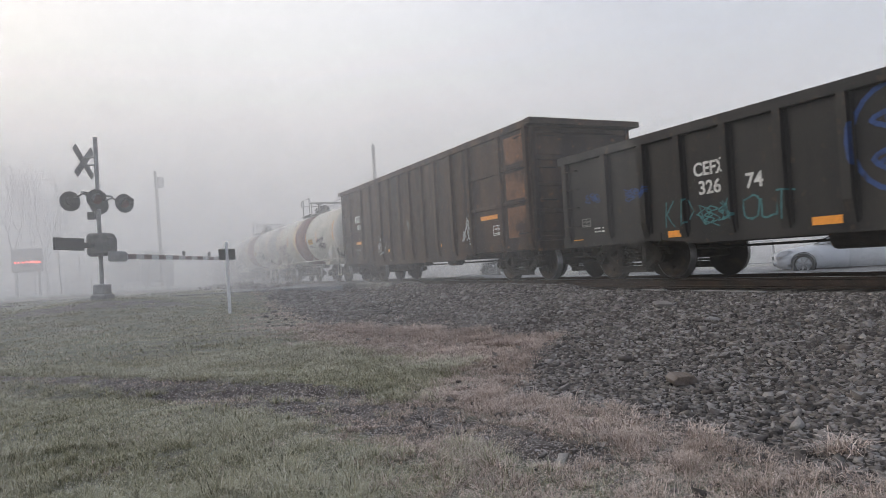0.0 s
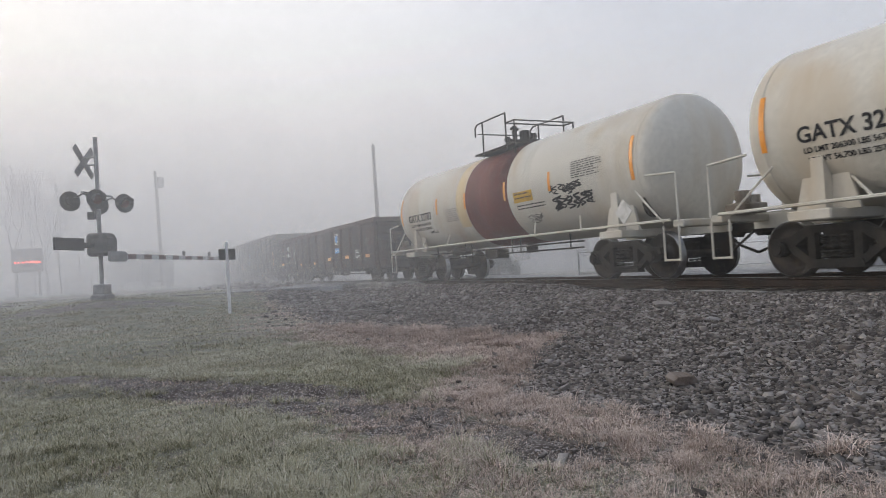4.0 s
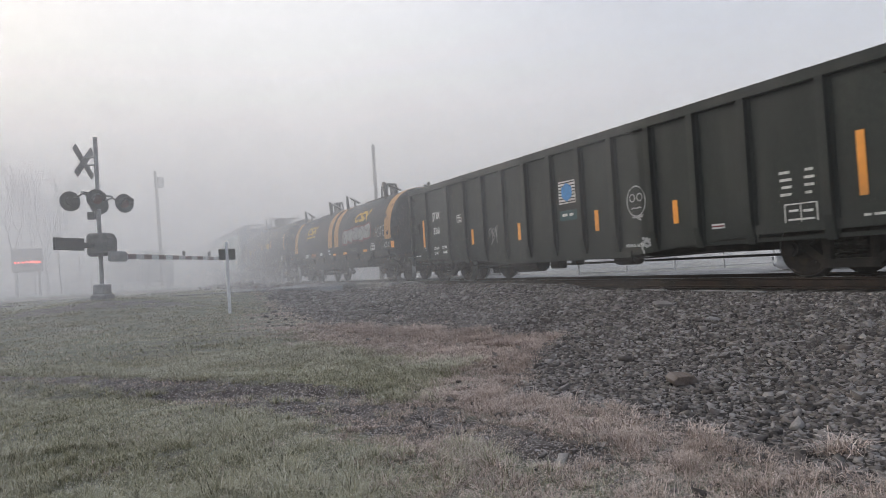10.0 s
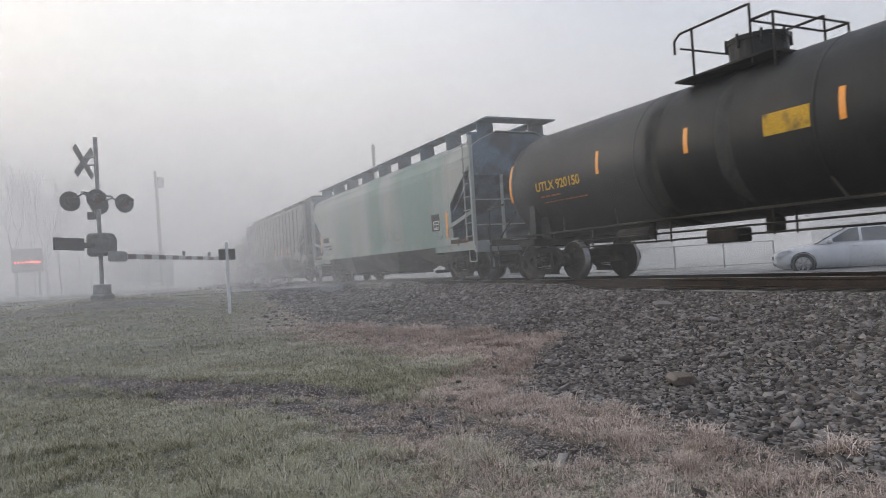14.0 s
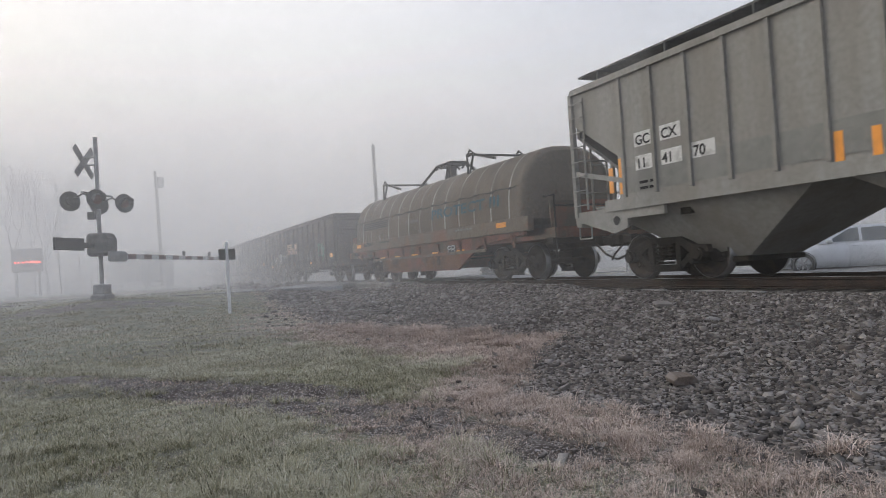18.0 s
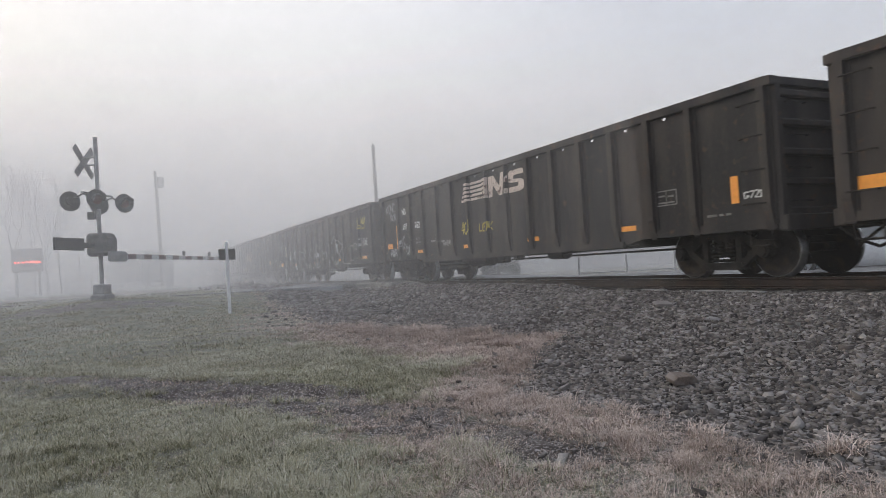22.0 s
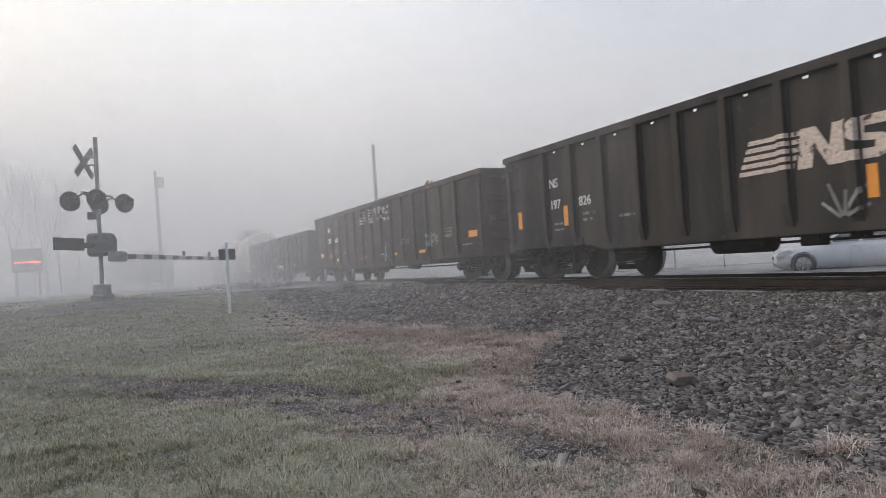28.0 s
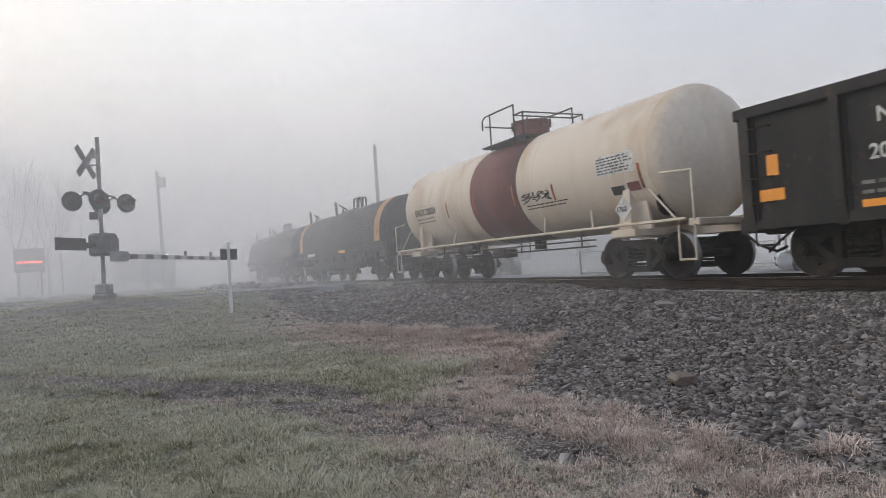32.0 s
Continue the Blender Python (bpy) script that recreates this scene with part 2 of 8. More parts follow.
def box(bm, x0, x1, y0, y1, z0, z1, bev=0.0):
    r = bmesh.ops.create_cube(bm, size=1.0, matrix=Matrix.LocRotScale(((x0 + x1) / 2, (y0 + y1) / 2, (z0 + z1) / 2), None, (abs(x1 - x0), abs(y1 - y0), abs(z1 - z0))))
    if bev:
        es = list({e for v in r["verts"] for e in v.link_edges})
        bmesh.ops.bevel(bm, geom=es, offset=bev, segments=1, affect="EDGES")
    return bm


def rod(bm, a, b, r, seg=8, r2=None):
    a, b = Vector(a), Vector(b)
    d = b - a
    m = Matrix.Translation((a + b) / 2) @ d.to_track_quat("Z", "Y").to_matrix().to_4x4()
    bmesh.ops.create_cone(bm, cap_ends=True, segments=seg, radius1=r, radius2=r if r2 is None else r2, depth=d.length, matrix=m)
    return bm


def pipe(bm, pts, r, seg=6):
    for a, b in zip(pts, pts[1:]):
        rod(bm, a, b, r, seg)
    return bm


def lathe(bm, prof, axis="x", seg=24, cap=False):
    """prof: (along, radius) pairs turned round an axis through the origin."""
    rings = []
    for a, r in prof:
        ring = []
        for i in range(seg):
            t = 2 * math.pi * i / seg
            c, s = r * math.cos(t), r * math.sin(t)
            ring.append(bm.verts.new({"x": (a, c, s), "y": (c, a, s), "z": (c, s, a)}[axis]))
        rings.append(ring)
    for p, q in zip(rings, rings[1:]):
        for i in range(seg):
            j = (i + 1) % seg
            bm.faces.new((p[i], p[j], q[j], q[i]))
    if cap:
        bm.faces.new(rings[0])
        bm.faces.new(rings[-1])
    bmesh.ops.recalc_face_normals(bm, faces=bm.faces[:])
    return bm


def prism(bm, pts, y0, y1):
    """An outline in (x, z) pushed along y."""
    a = [bm.verts.new((x, y0, z)) for x, z in pts]
    b = [bm.verts.new((x, y1, z)) for x, z in pts]
    n = len(pts)
    fs = [bm.faces.new(a), bm.faces.new(b)]
    for i in range(n):
        fs.append(bm.faces.new((a[i], a[(i + 1) % n], b[(i + 1) % n], b[i])))
    bmesh.ops.recalc_face_normals(bm, faces=fs)
    return bm


def slab(bm, pts, x0, x1):
    """An outline in (y, z) pushed along x."""
    a = [bm.verts.new((x0, y, z)) for y, z in pts]
    b = [bm.verts.new((x1, y, z)) for y, z in pts]
    n = len(pts)
    fs = [bm.faces.new(a), bm.faces.new(b)]
    for i in range(n):
        fs.append(bm.faces.new((a[i], a[(i + 1) % n], b[(i + 1) % n], b[i])))
    bmesh.ops.recalc_face_normals(bm, faces=fs)
    return bm


def B():
    return bmesh.new()


TEXT_SIDE = Matrix(((0, 0, -1, 0), (-1, 0, 0, 0), (0, 1, 0, 0), (0, 0, 0, 1)))


def lettering(text, height, x, y, z, material, parent, name="lettering", label="", width=1.0, tilt=0.0):
    """Flat letters on a car's side, starting at y and running towards the car's lead end."""
    cu = bpy.data.curves.new("letters", "FONT")
    cu.body, cu.size, cu.extrude, cu.offset = text, height * 1.34, 0.002, height * 0.028
    tmp = new("letters", cu)
    dg = bpy.context.evaluated_depsgraph_get()
    me = bpy.data.meshes.new_from_object(tmp.evaluated_get(dg))
    bpy.data.objects.remove(tmp)
    bpy.data.curves.remove(cu)
    me.transform(Matrix.Translation((x, y, z)) @ TEXT_SIDE @ Matrix.Rotation(tilt, 4, "Z") @ Matrix.Diagonal((width, 1, 1, 1)))
    me.materials.clear()
    me.materials.append(M[material])
    ob = new(name, me)
    ob.parent = parent
    if label:
        ob["label"] = label
    return ob


def plate(bm, x, y, z, w, h, d=0.006, lean=0.0):
    """A thin plate on the camera-side wall: centre y, z."""
    box(bm, x - d, x, y - w / 2, y + w / 2, z - h / 2, z + h / 2)
    return bm


def scribble(seed, x, y, z, w, h, material, parent, strokes=6, thick=0.022, label="sprayed tag", name="graffiti", shell=None):
    """A sprayed tag: a row of quick looping letter shapes in thin flat strokes. shell: centre height and radius of a tank to wrap it on."""
    rnd = random.Random(seed)
    bm = B()
    cell = w / strokes
    lean = rnd.uniform(-0.15, 0.3)
    drift = rnd.uniform(-0.12, 0.12) * h
    for k in range(strokes):
        cx = -w / 2 + cell * (k + 0.5)
        zc0 = drift * math.sin(k * 1.3)
        for part_of in range(rnd.choice((1, 2, 2))):
            keys = []
            side = rnd.choice((-1, 1))
            for i in range(rnd.choice((4, 5, 6))):
                keys.append((cx + side * (1 if i % 2 else -1) * cell * rnd.uniform(0.15, 0.75), zc0 + h * (0.5 - i / 4.5 if rnd.random() < 0.8 else rnd.uniform(-0.5, 0.5)) * rnd.uniform(0.8, 1.1)))
            pts = []
            for i in range(len(keys) - 1):
                p0, p1, p2, p3 = keys[max(0, i - 1)], keys[i], keys[i + 1], keys[min(len(keys) - 1, i + 2)]
                for q in range(5):
                    t = q / 5
                    pts.append(tuple(0.5 * (2 * p1[c] + (p2[c] - p0[c]) * t + (2 * p0[c] - 5 * p1[c] + 4 * p2[c] - p3[c]) * t * t + (3 * p1[c] - p0[c] - 3 * p2[c] + p3[c]) * t ** 3) for c in (0, 1)))
            pts.append(keys[-1])
            for (a, b), (c, d) in zip(pts, pts[1:]):
                a, c = a + lean * b, c + lean * d
                dx, dz = c - a, d - b
                ln = math.hypot(dx, dz) or 1e-4
                nx, nz = -dz / ln * thick / 2, dx / ln * thick / 2
                ex, ez = dx / ln * thick * 0.3, dz / ln * thick * 0.3
                quad = [(a + nx - ex, b + nz - ez), (c + nx + ex, d + nz + ez), (c - nx + ex, d - nz + ez), (a - nx - ex, b - nz - ez)]
                vs = []
                for u, v in quad:
                    if shell:
                        ang = math.asin(max(-0.95, min(0.95, (z - shell[0]) / shell[1]))) + v / shell[1]
                        rr = shell[1] + 0.009
                        vs.append(bm.verts.new((-rr * math.cos(ang), y - u, shell[0] + rr * math.sin(ang))))
                    else:
                        vs.append(bm.verts.new((x, y - u, z + v)))
                f = bm.faces.new(vs)
                f.normal_update()
                if f.normal.x > 0:
                    f.normal_flip()
    return part(name, bm, material, parent, label)


def shell_bars(root, y, z, w, rows, zc, radius, mat="dletter", h=0.03, gap=0.06, seed=1):
    """Small stencilled writing on a tank, as broken bars."""
    rnd = random.Random(seed)
    bm = B()
    rr = radius + 0.009
    for i in range(rows):
        u, lim = 0.0, w * rnd.uniform(0.7, 1.0)
        while u < lim:
            k = min(rnd.uniform(0.06, 0.2), max(0.03, lim - u))
            a0 = math.asin((z - zc) / radius) - i * gap / radius
            vs = [bm.verts.new((-rr * math.cos(a), y - v, zc + rr * math.sin(a))) for a, v in ((a0, u), (a0, u + k), (a0 + h / radius, u + k), (a0 + h / radius, u))]
            f = bm.faces.new(vs)
            f.normal_update()
            if f.normal.x > 0:
                f.normal_flip()
            u += k + 0.035
    return part("stencil", bm, mat, root)


# ---- the train ----
TRACK_X, HALF_GAUGE, WHEEL_R = 10.61, 0.7175, 0.457
SIDE = -1.60
WHEELS = []


def make_truck(parent, y, wb=1.78, name="truck"):
    """Two-axle truck: bolster, two cast side frames with spring nests, two wheelsets."""
    bm = B()
    box(bm, -1.05, 1.05, -0.2, 0.2, 0.42, 0.72, 0.04)
    box(bm, -0.22, 0.22, -0.25, 0.25, 0.7, 0.86, 0.03)
    for s in (-1, 1):
        box(bm, -0.9, 0.9, s * 0.42 - 0.05, s * 0.42 + 0.05, 0.36, 0.48, 0.02)
    truck = part(name, bm, "frame", parent, "cast steel two-axle truck")
    truck.matrix_local = pose(0, y, 0)
    h = wb / 2
    for s in (-1, 1):
        bm = B()
        xs = (s * 1.0 - 0.06, s * 1.0 + 0.06)
        top = [(-h - 0.2, 0.50), (-h - 0.16, 0.62), (-h + 0.16, 0.64), (-0.42, 0.80), (0.42, 0.80), (h - 0.16, 0.64), (h + 0.16, 0.62), (h + 0.2, 0.50)]
        low = [(h - 0.2, 0.46), (0.36, 0.68), (-0.36, 0.68), (-h + 0.2, 0.46)]
        slab(bm, top + low, *xs)
        for k in (-1, 1):
            slab(bm, [(k * (h - 0.22), 0.52), (k * (h - 0.10), 0.46), (k * 0.40, 0.17), (k * 0.36, 0.28)], *xs)
            slab(bm, [(k * 0.30, 0.25), (k * 0.42, 0.25), (k * 0.42, 0.72), (k * 0.30, 0.72)], *xs)
        slab(bm, [(-0.46, 0.15), (0.46, 0.15), (0.42, 0.28), (-0.42, 0.28)], xs[0] - 0.03, xs[1] + 0.03)
        part("side_frame", bm, "frame", truck)
        for k in (-0.16, 0.0, 0.16):
            bm = B()
            for i in range(5):
                lathe(bm, [(0.29 + i * 0.075, 0.055), (0.315 + i * 0.075, 0.075), (0.34 + i * 0.075, 0.055)], "z", 8)
            bmesh.ops.translate(bm, vec=(s * 1.03, k, 0), verts=bm.verts)
            part("spring", bm, "frame", truck)
        for k in (-h, h):
            bm = B()
            rod(bm, (s * 0.98, k, WHEEL_R), (s * 1.14, k, WHEEL_R), 0.125, 12)
            rod(bm, (s * 1.12, k, WHEEL_R), (s * 1.17, k, WHEEL_R), 0.085, 10)
            part("bearing", bm, "frame", truck)
    for k in (-h, h):
        bm = B()
        for s in (-1, 1):
            r = WHEEL_R
            prof = [(0.66, 0.0), (0.66, r + 0.025), (0.685, r + 0.028), (0.70, r), (0.80, r - 0.006), (0.805, r - 0.02), (0.795, r - 0.07), (0.745, r - 0.10), (0.735, 0.17), (0.79, 0.15), (0.80, 0.0)]
            lathe(bm, [(s * a, b) for a, b in prof], "x", 26)
        rod(bm, (-1.0, 0, 0), (1.0, 0, 0), 0.08, 10)
        # cast marks on the plate let the turning show
        for s in (-1, 1):
            for q in range(3):
                a = q * 2.1
                box(bm, s * 0.735 - 0.012, s * 0.735 + 0.012, 0.25 * math.cos(a) - 0.03, 0.25 * math.cos(a) + 0.03, 0.25 * math.sin(a) - 0.03, 0.25 * math.sin(a) + 0.03)
        w = part("wheelset", bm, "wheel", truck)
        w.data.materials.append(M["tread"])
        for p in w.data.polygons:
            c = p.center
            rr = math.hypot(c.y, c.z)
            if abs(c.x) > 0.69 and rr > WHEEL_R - 0.035:
                p.material_index = 1
            p.use_smooth = len(p.vertices) == 4
        w.location = (0, k, WHEEL_R)
        WHEELS.append(w)
    return truck


def copy_part(ob, parent, m):
    """One more of a part with its own pieces, under another thing."""
    o = ob.copy()
    scene.collection.objects.link(o)
    o.parent = parent
    o.matrix_local = m
    for c in ob.children:
        k = c.copy()
        scene.collection.objects.link(k)
        k.parent = o
        if k.name.startswith("wheelset"):
            WHEELS.append(k)
    return o


TRUCK = []


def trucks(root, ya, yb):
    for y in (ya, yb):
        if not TRUCK:
            TRUCK.append(make_truck(root, y))
        else:
            copy_part(TRUCK[0], root, pose(0, y, 0))


def coupler(root, y, out):
    """Draft gear and knuckle at a car's end; out is -1 at the lead end."""
    bm = B()
    box(bm, -0.12, 0.12, min(y, y + out * 0.5), max(y, y + out * 0.5), 0.78, 0.98, 0.02)
    box(bm, -0.2, 0.14, min(y + out * 0.5, y + out * 0.72), max(y + out * 0.5, y + out * 0.72), 0.72, 1.02, 0.05)
    pipe(bm, [(-0.3, y, 0.8), (-0.32, y + out * 0.35, 0.55), (-0.2, y + out * 0.6, 0.42), (-0.05, y + out * 0.7, 0.5)], 0.025)
    return part("coupler", bm, "frame", root)


def underframe(root, y0, y1, z, gear=True, mat="frame"):
    bm = B()
    box(bm, -0.2, 0.2, y0 + 0.1, y1 - 0.1, z - 0.14, z + 0.1)
    for y in (y0 + 0.3, y1 - 0.3):
        box(bm, -1.4, 1.4, y - 0.12, y + 0.12, z - 0.02, z + 0.12)
    part("center_sill", bm, mat, root)
    if gear:
        c = (y0 + y1) / 2
        bm = B()
        rod(bm, (-1.05, c + 1.2, z - 0.16), (-1.05, c + 2.3, z - 0.16), 0.2, 14)
        part("air_reservoir", bm, mat, root)
        bm = B()
        rod(bm, (-0.7, c - 1.8, z - 0.12), (-0.7, c - 1.2, z - 0.12), 0.17, 12)
        rod(bm, (-0.7, c - 1.2, z - 0.12), (-0.7, c - 0.6, z - 0.12), 0.03, 8)
        part("brake_cylinder", bm, mat, root)
        bm = B()
        pipe(bm, [(-1.2, y0 + 3.4, z - 0.1), (-1.2, c - 2.4, z - 0.16), (-1.15, c - 1.9, z - 0.05), (-1.2, c + 1.0, z - 0.14), (-1.1, y1 - 3.2, z - 0.12)], 0.018)
        pipe(bm, [(-0.5, y0 + 2.6, z - 0.22), (-0.5, y1 - 2.6, z - 0.22)], 0.022)
        for y in (c - 2.4, c - 0.3, c + 0.6):
            rod(bm, (-1.2, y, z - 0.16), (-1.2, y, z + 0.05), 0.015)
        box(bm, -1.3, -1.05, c + 0.2, c + 0.55, z - 0.3, z - 0.02, 0.03)
        box(bm, -1.25, -1.0, c - 0.4, c - 0.2, z - 0.24, z - 0.02, 0.03)
        part("brake_rigging", bm, mat, root)


def ladder(root, x, y, z0, z1, n, w=0.42, mat="frame", side=True, rails=True):
    """Rungs on brackets; side: on the long side (runs along y), else across an end."""
    k = 1 if y > 0 else -1
    if side:
        shape = [(x, y - w / 2, z0), (x - 0.07, y - w / 2, z0), (x - 0.07, y + w / 2, z0), (x, y + w / 2, z0)]
    else:
        shape = [(x - w / 2, y, z0), (x - w / 2, y + k * 0.06, z0), (x + w / 2, y + k * 0.06, z0), (x + w / 2, y, z0)]
    holder = root
    if rails:
        bm = B()
        for q in (-1, 1):
            if side:
                box(bm, x - 0.03, x, y + q * w / 2 - 0.02, y + q * w / 2 + 0.02, z0 - 0.1, z1 + 0.1)
            else:
                box(bm, x + q * w / 2 - 0.02, x + q * w / 2 + 0.02, *sorted((y, y + 0.03 * k)), z0 - 0.1, z1 + 0.1)
        holder = part("ladder", bm, mat, root)
    first = part("rung" if rails else "grab_iron", pipe(B(), shape, 0.013), mat, holder)
    for i in range(1, n):
        again(first, holder, pose(0, 0, (z1 - z0) * i / (n - 1)))
    return holder


def stirrup(root, x, y, z, mat="frame"):
    bm = B()
    pipe(bm, [(x, y - 0.2, z + 0.1), (x, y - 0.2, z - 0.25), (x, y + 0.2, z - 0.25), (x, y + 0.2, z + 0.1)], 0.016)
    return part("step", bm, mat, root)


def reflector(root, x, y, z, w, h):
    return part("reflector", plate(B(), x, y, z, w, h), "reflector", root, "amber reflective sticker")


def bars(root, x, y, z, w, rows, h=0.05, gap=0.09, mat="fletter", seed=1):
    """Writing too small to read: broken bars."""
    rnd = random.Random(seed)
    bm = B()
    for i in range(rows):
        u = 0.0
        lim = w * rnd.uniform(0.65, 1.0)
        while u < lim:
            k = rnd.uniform(0.08, 0.25)
            plate(bm, x, y - u - k / 2, z - i * gap, min(k, max(0.03, lim - u)), h, 0.004)
            u += k + 0.04
    return part("stencil", bm, mat, root)


def frame_box(root, x, y, z, w, h, mat="letter", t=0.025):
    bm = B()
    for s in (-1, 1):
        plate(bm, x, y, z + s * h / 2, w, t, 0.004)
        plate(bm, x, y + s * w / 2, z, t, h, 0.004)
    plate(bm, x, y, z, t * 0.8, h, 0.004)
    plate(bm, x, y - w * 0.22, z + h * 0.1, w * 0.3, h * 0.14, 0.004)
    plate(bm, x, y + w * 0.22, z + h * 0.15, w * 0.3, h * 0.12, 0.004)
    plate(bm, x, y, z - h * 0.32, w * 0.8, h * 0.1, 0.004)
    return part("consolidated_stencil", bm, mat, root)


def car_root(label, category, group):
    o = tagged(new({"gondola": "gondola_car", "tank": "tank_car", "hopper": "covered_hopper", "coil": "coil_car"}[category]), label, category + " car", group)
    return o


CARS = []
POSTS = {}


def drape(root):
    """Press sprayed and painted marks over the posts that they cross."""
    for ob in root.children:
        if ob.name.split(".")[0] not in ("graffiti", "emblem", "emblem_stripes", "lettering"):
            continue
        ys = [v.co.y for v in ob.data.vertices]
        lo, hi = min(ys), max(ys)
        hit = [p for p in POSTS[root] if lo - 0.08 < p < hi + 0.08]
        if not hit:
            continue
        bm = bmesh.new()
        bm.from_mesh(ob.data)
        for p in hit:
            for e in (-0.078, -0.070, 0.070, 0.078):
                bmesh.ops.bisect_plane(bm, geom=bm.verts[:] + bm.edges[:] + bm.faces[:], plane_co=(0, p + e, 0), plane_no=(0, 1, 0))
            for v in bm.verts:
                if abs(v.co.y - p) < 0.074:
                    v.co.x -= 0.101
        bm.to_mesh(ob.data)
        bm.free()




def gondola(q0, q1, top, label, mat="nsblack", bottom=0.74, posts=13, post_mat=None, chord_mat=None, end_gap=0.5, group="gondola cars of the train", bay=1.58, inset=1.5, drop=0.10, taper=(2.9, 3.5), at=None, slots=False):
    root = car_root(label, "gondola", group)
    L = (q1 - q0) / 2
    pm, cm = post_mat or mat, chord_mat or mat
    x = SIDE + 0.10
    for s, nm in ((-1, "side_wall"), (1, "side_wall")):
        bm = B()
        a, b = sorted((s * abs(x), s * (abs(x) - 0.03)))
        # the plate dips between the trucks; drain slots are cut under the rim
        rim = [(L, top - 0.1)]
        if slots:
            for i in range(13):
                y = L - 1.92 - i * (2 * L - 3.16) / 13
                rim += [(y, top - 0.1), (y, top - 0.20), (y - 0.11, top - 0.20), (y - 0.11, top - 0.1)]
        slab(bm, [(-L, bottom + drop + 0.02), (-L + taper[0], bottom + drop), (-L + taper[1], bottom), (L - taper[1], bottom), (L - taper[0], bottom + drop), (L, bottom + drop + 0.02)] + rim + [(-L, top - 0.1)], a, b)
        part(nm, bm, mat, root)
    bm = B()
    for s in (-1, 1):
        a, b = sorted((s * 1.60, s * 1.44))
        box(bm, a, b, -L - 0.1, L + 0.1, top - (0.145 if slots else 0.17), top, 0.012)
        box(bm, *sorted((s * 1.44, s * 1.60)), s * 0 - L, L, top - 0.02, top + 0.004)
    for y in (-L, L):
        box(bm, -1.6, 1.6, y - 0.09, y + 0.09, top - 0.14, top - 0.004, 0.012)
    part("top_chord", bm, cm, root)
    bm = B()
    for s in (-1, 1):
        for lo, hi, y0, y1 in ((bottom - 0.03, bottom + 0.09, -L + taper[1] - 0.05, L - taper[1] + 0.05),):
            box(bm, *sorted((s * 1.46, s * 1.53)), y0, y1, lo, hi)
        for k in (-1, 1):
            box(bm, *sorted((s * 1.46, s * 1.53)), *sorted((k * L, k * (L - taper[0] + 0.05))), bottom + drop, bottom + drop + 0.14)
    part("side_sill", bm, mat, root)
    part("floor_plate", box(B(), -1.48, 1.48, -L + 0.05, L - 0.05, bottom + 0.1, bottom + 0.16), mat, root)
    for s in (-1, 1):
        bm = B()
        y = s * L
        box(bm, -1.5, 1.5, y - 0.03, y + 0.03, bottom + 0.12, top - 0.12)
        wall = part("end_wall", bm, mat, root)
        n = 5
        rib = None
        for i in range(n):
            z = bottom + 0.35 + i * (top - bottom - 0.6) / (n - 1)
            if rib is None:
                rib, first_z = part("end_rib", box(B(), -1.5, 1.5, *sorted((y, y + s * 0.10)), z - 0.06, z + 0.06, 0.025), mat, wall), z
            else:
                again(rib, wall, pose(0, 0, z - first_z))
        for k in (-1, 1):
            part("corner_post", box(B(), *sorted((k * 1.5, k * 1.38)), *sorted((y - s * 0.05, y + s * 0.11)), bottom + 0.1, top - 0.1, 0.015), mat, wall)
        bm = B()
        box(bm, -1.5, 1.5, *sorted((y, y + s * 0.18)), bottom + 0.05, bottom + 0.30, 0.02)
        part("end_sill", bm, mat, root)
        coupler(root, s * (L + 0.1), s)
        ladder(root, -1.1 if s < 0 else 1.1, s * (L + 0.1), bottom + 0.5, top - 0.4, 4, 0.42, side=False, rails=False)
        ladder(root, SIDE + 0.06, s * (L - 0.32), bottom + 0.5, top - 0.35, 4, 0.42, rails=False)
        stirrup(root, SIDE + 0.1, s * (L - 0.32), bottom + 0.1)
    # posts: flanged ribs that taper in at the foot
    master = None
    for s in (-1, 1):
        places = [-L + 0.10, L - 0.10] + ([L - d for d in at] if at else [-L + bay + 2 * (L - bay) * i / (posts - 1) for i in range(posts)])
        POSTS[root] = places
        for y in places:
            if master is None:
                bm = B()
                w = 0.07
                prof = [(x - 0.10, top - 0.13), (x - 0.10, bottom + 0.42), (x - 0.02, bottom + 0.07), (x, bottom + 0.07), (x, top - 0.13)]
                prism(bm, prof, -w, w)
                for k in (-1, 1):
                    prism(bm, [(x - 0.015, top - 0.15), (x - 0.015, bottom + 0.16), (x, bottom + 0.16), (x, top - 0.15)], k * w, k * (w + 0.05))
                master = part("side_post", bm, pm, root)
                master.location = (0, y, 0)
            else:
                again(master, root, pose(0, y, 0, 0, 0, 0 if s < 0 else 180), "side_post")
    underframe(root, -L, L, bottom + 0.1)
    trucks(root, -L + inset, L - inset)
    CARS.append((root, (q0 + q1) / 2))
    return root, L, x - 0.006


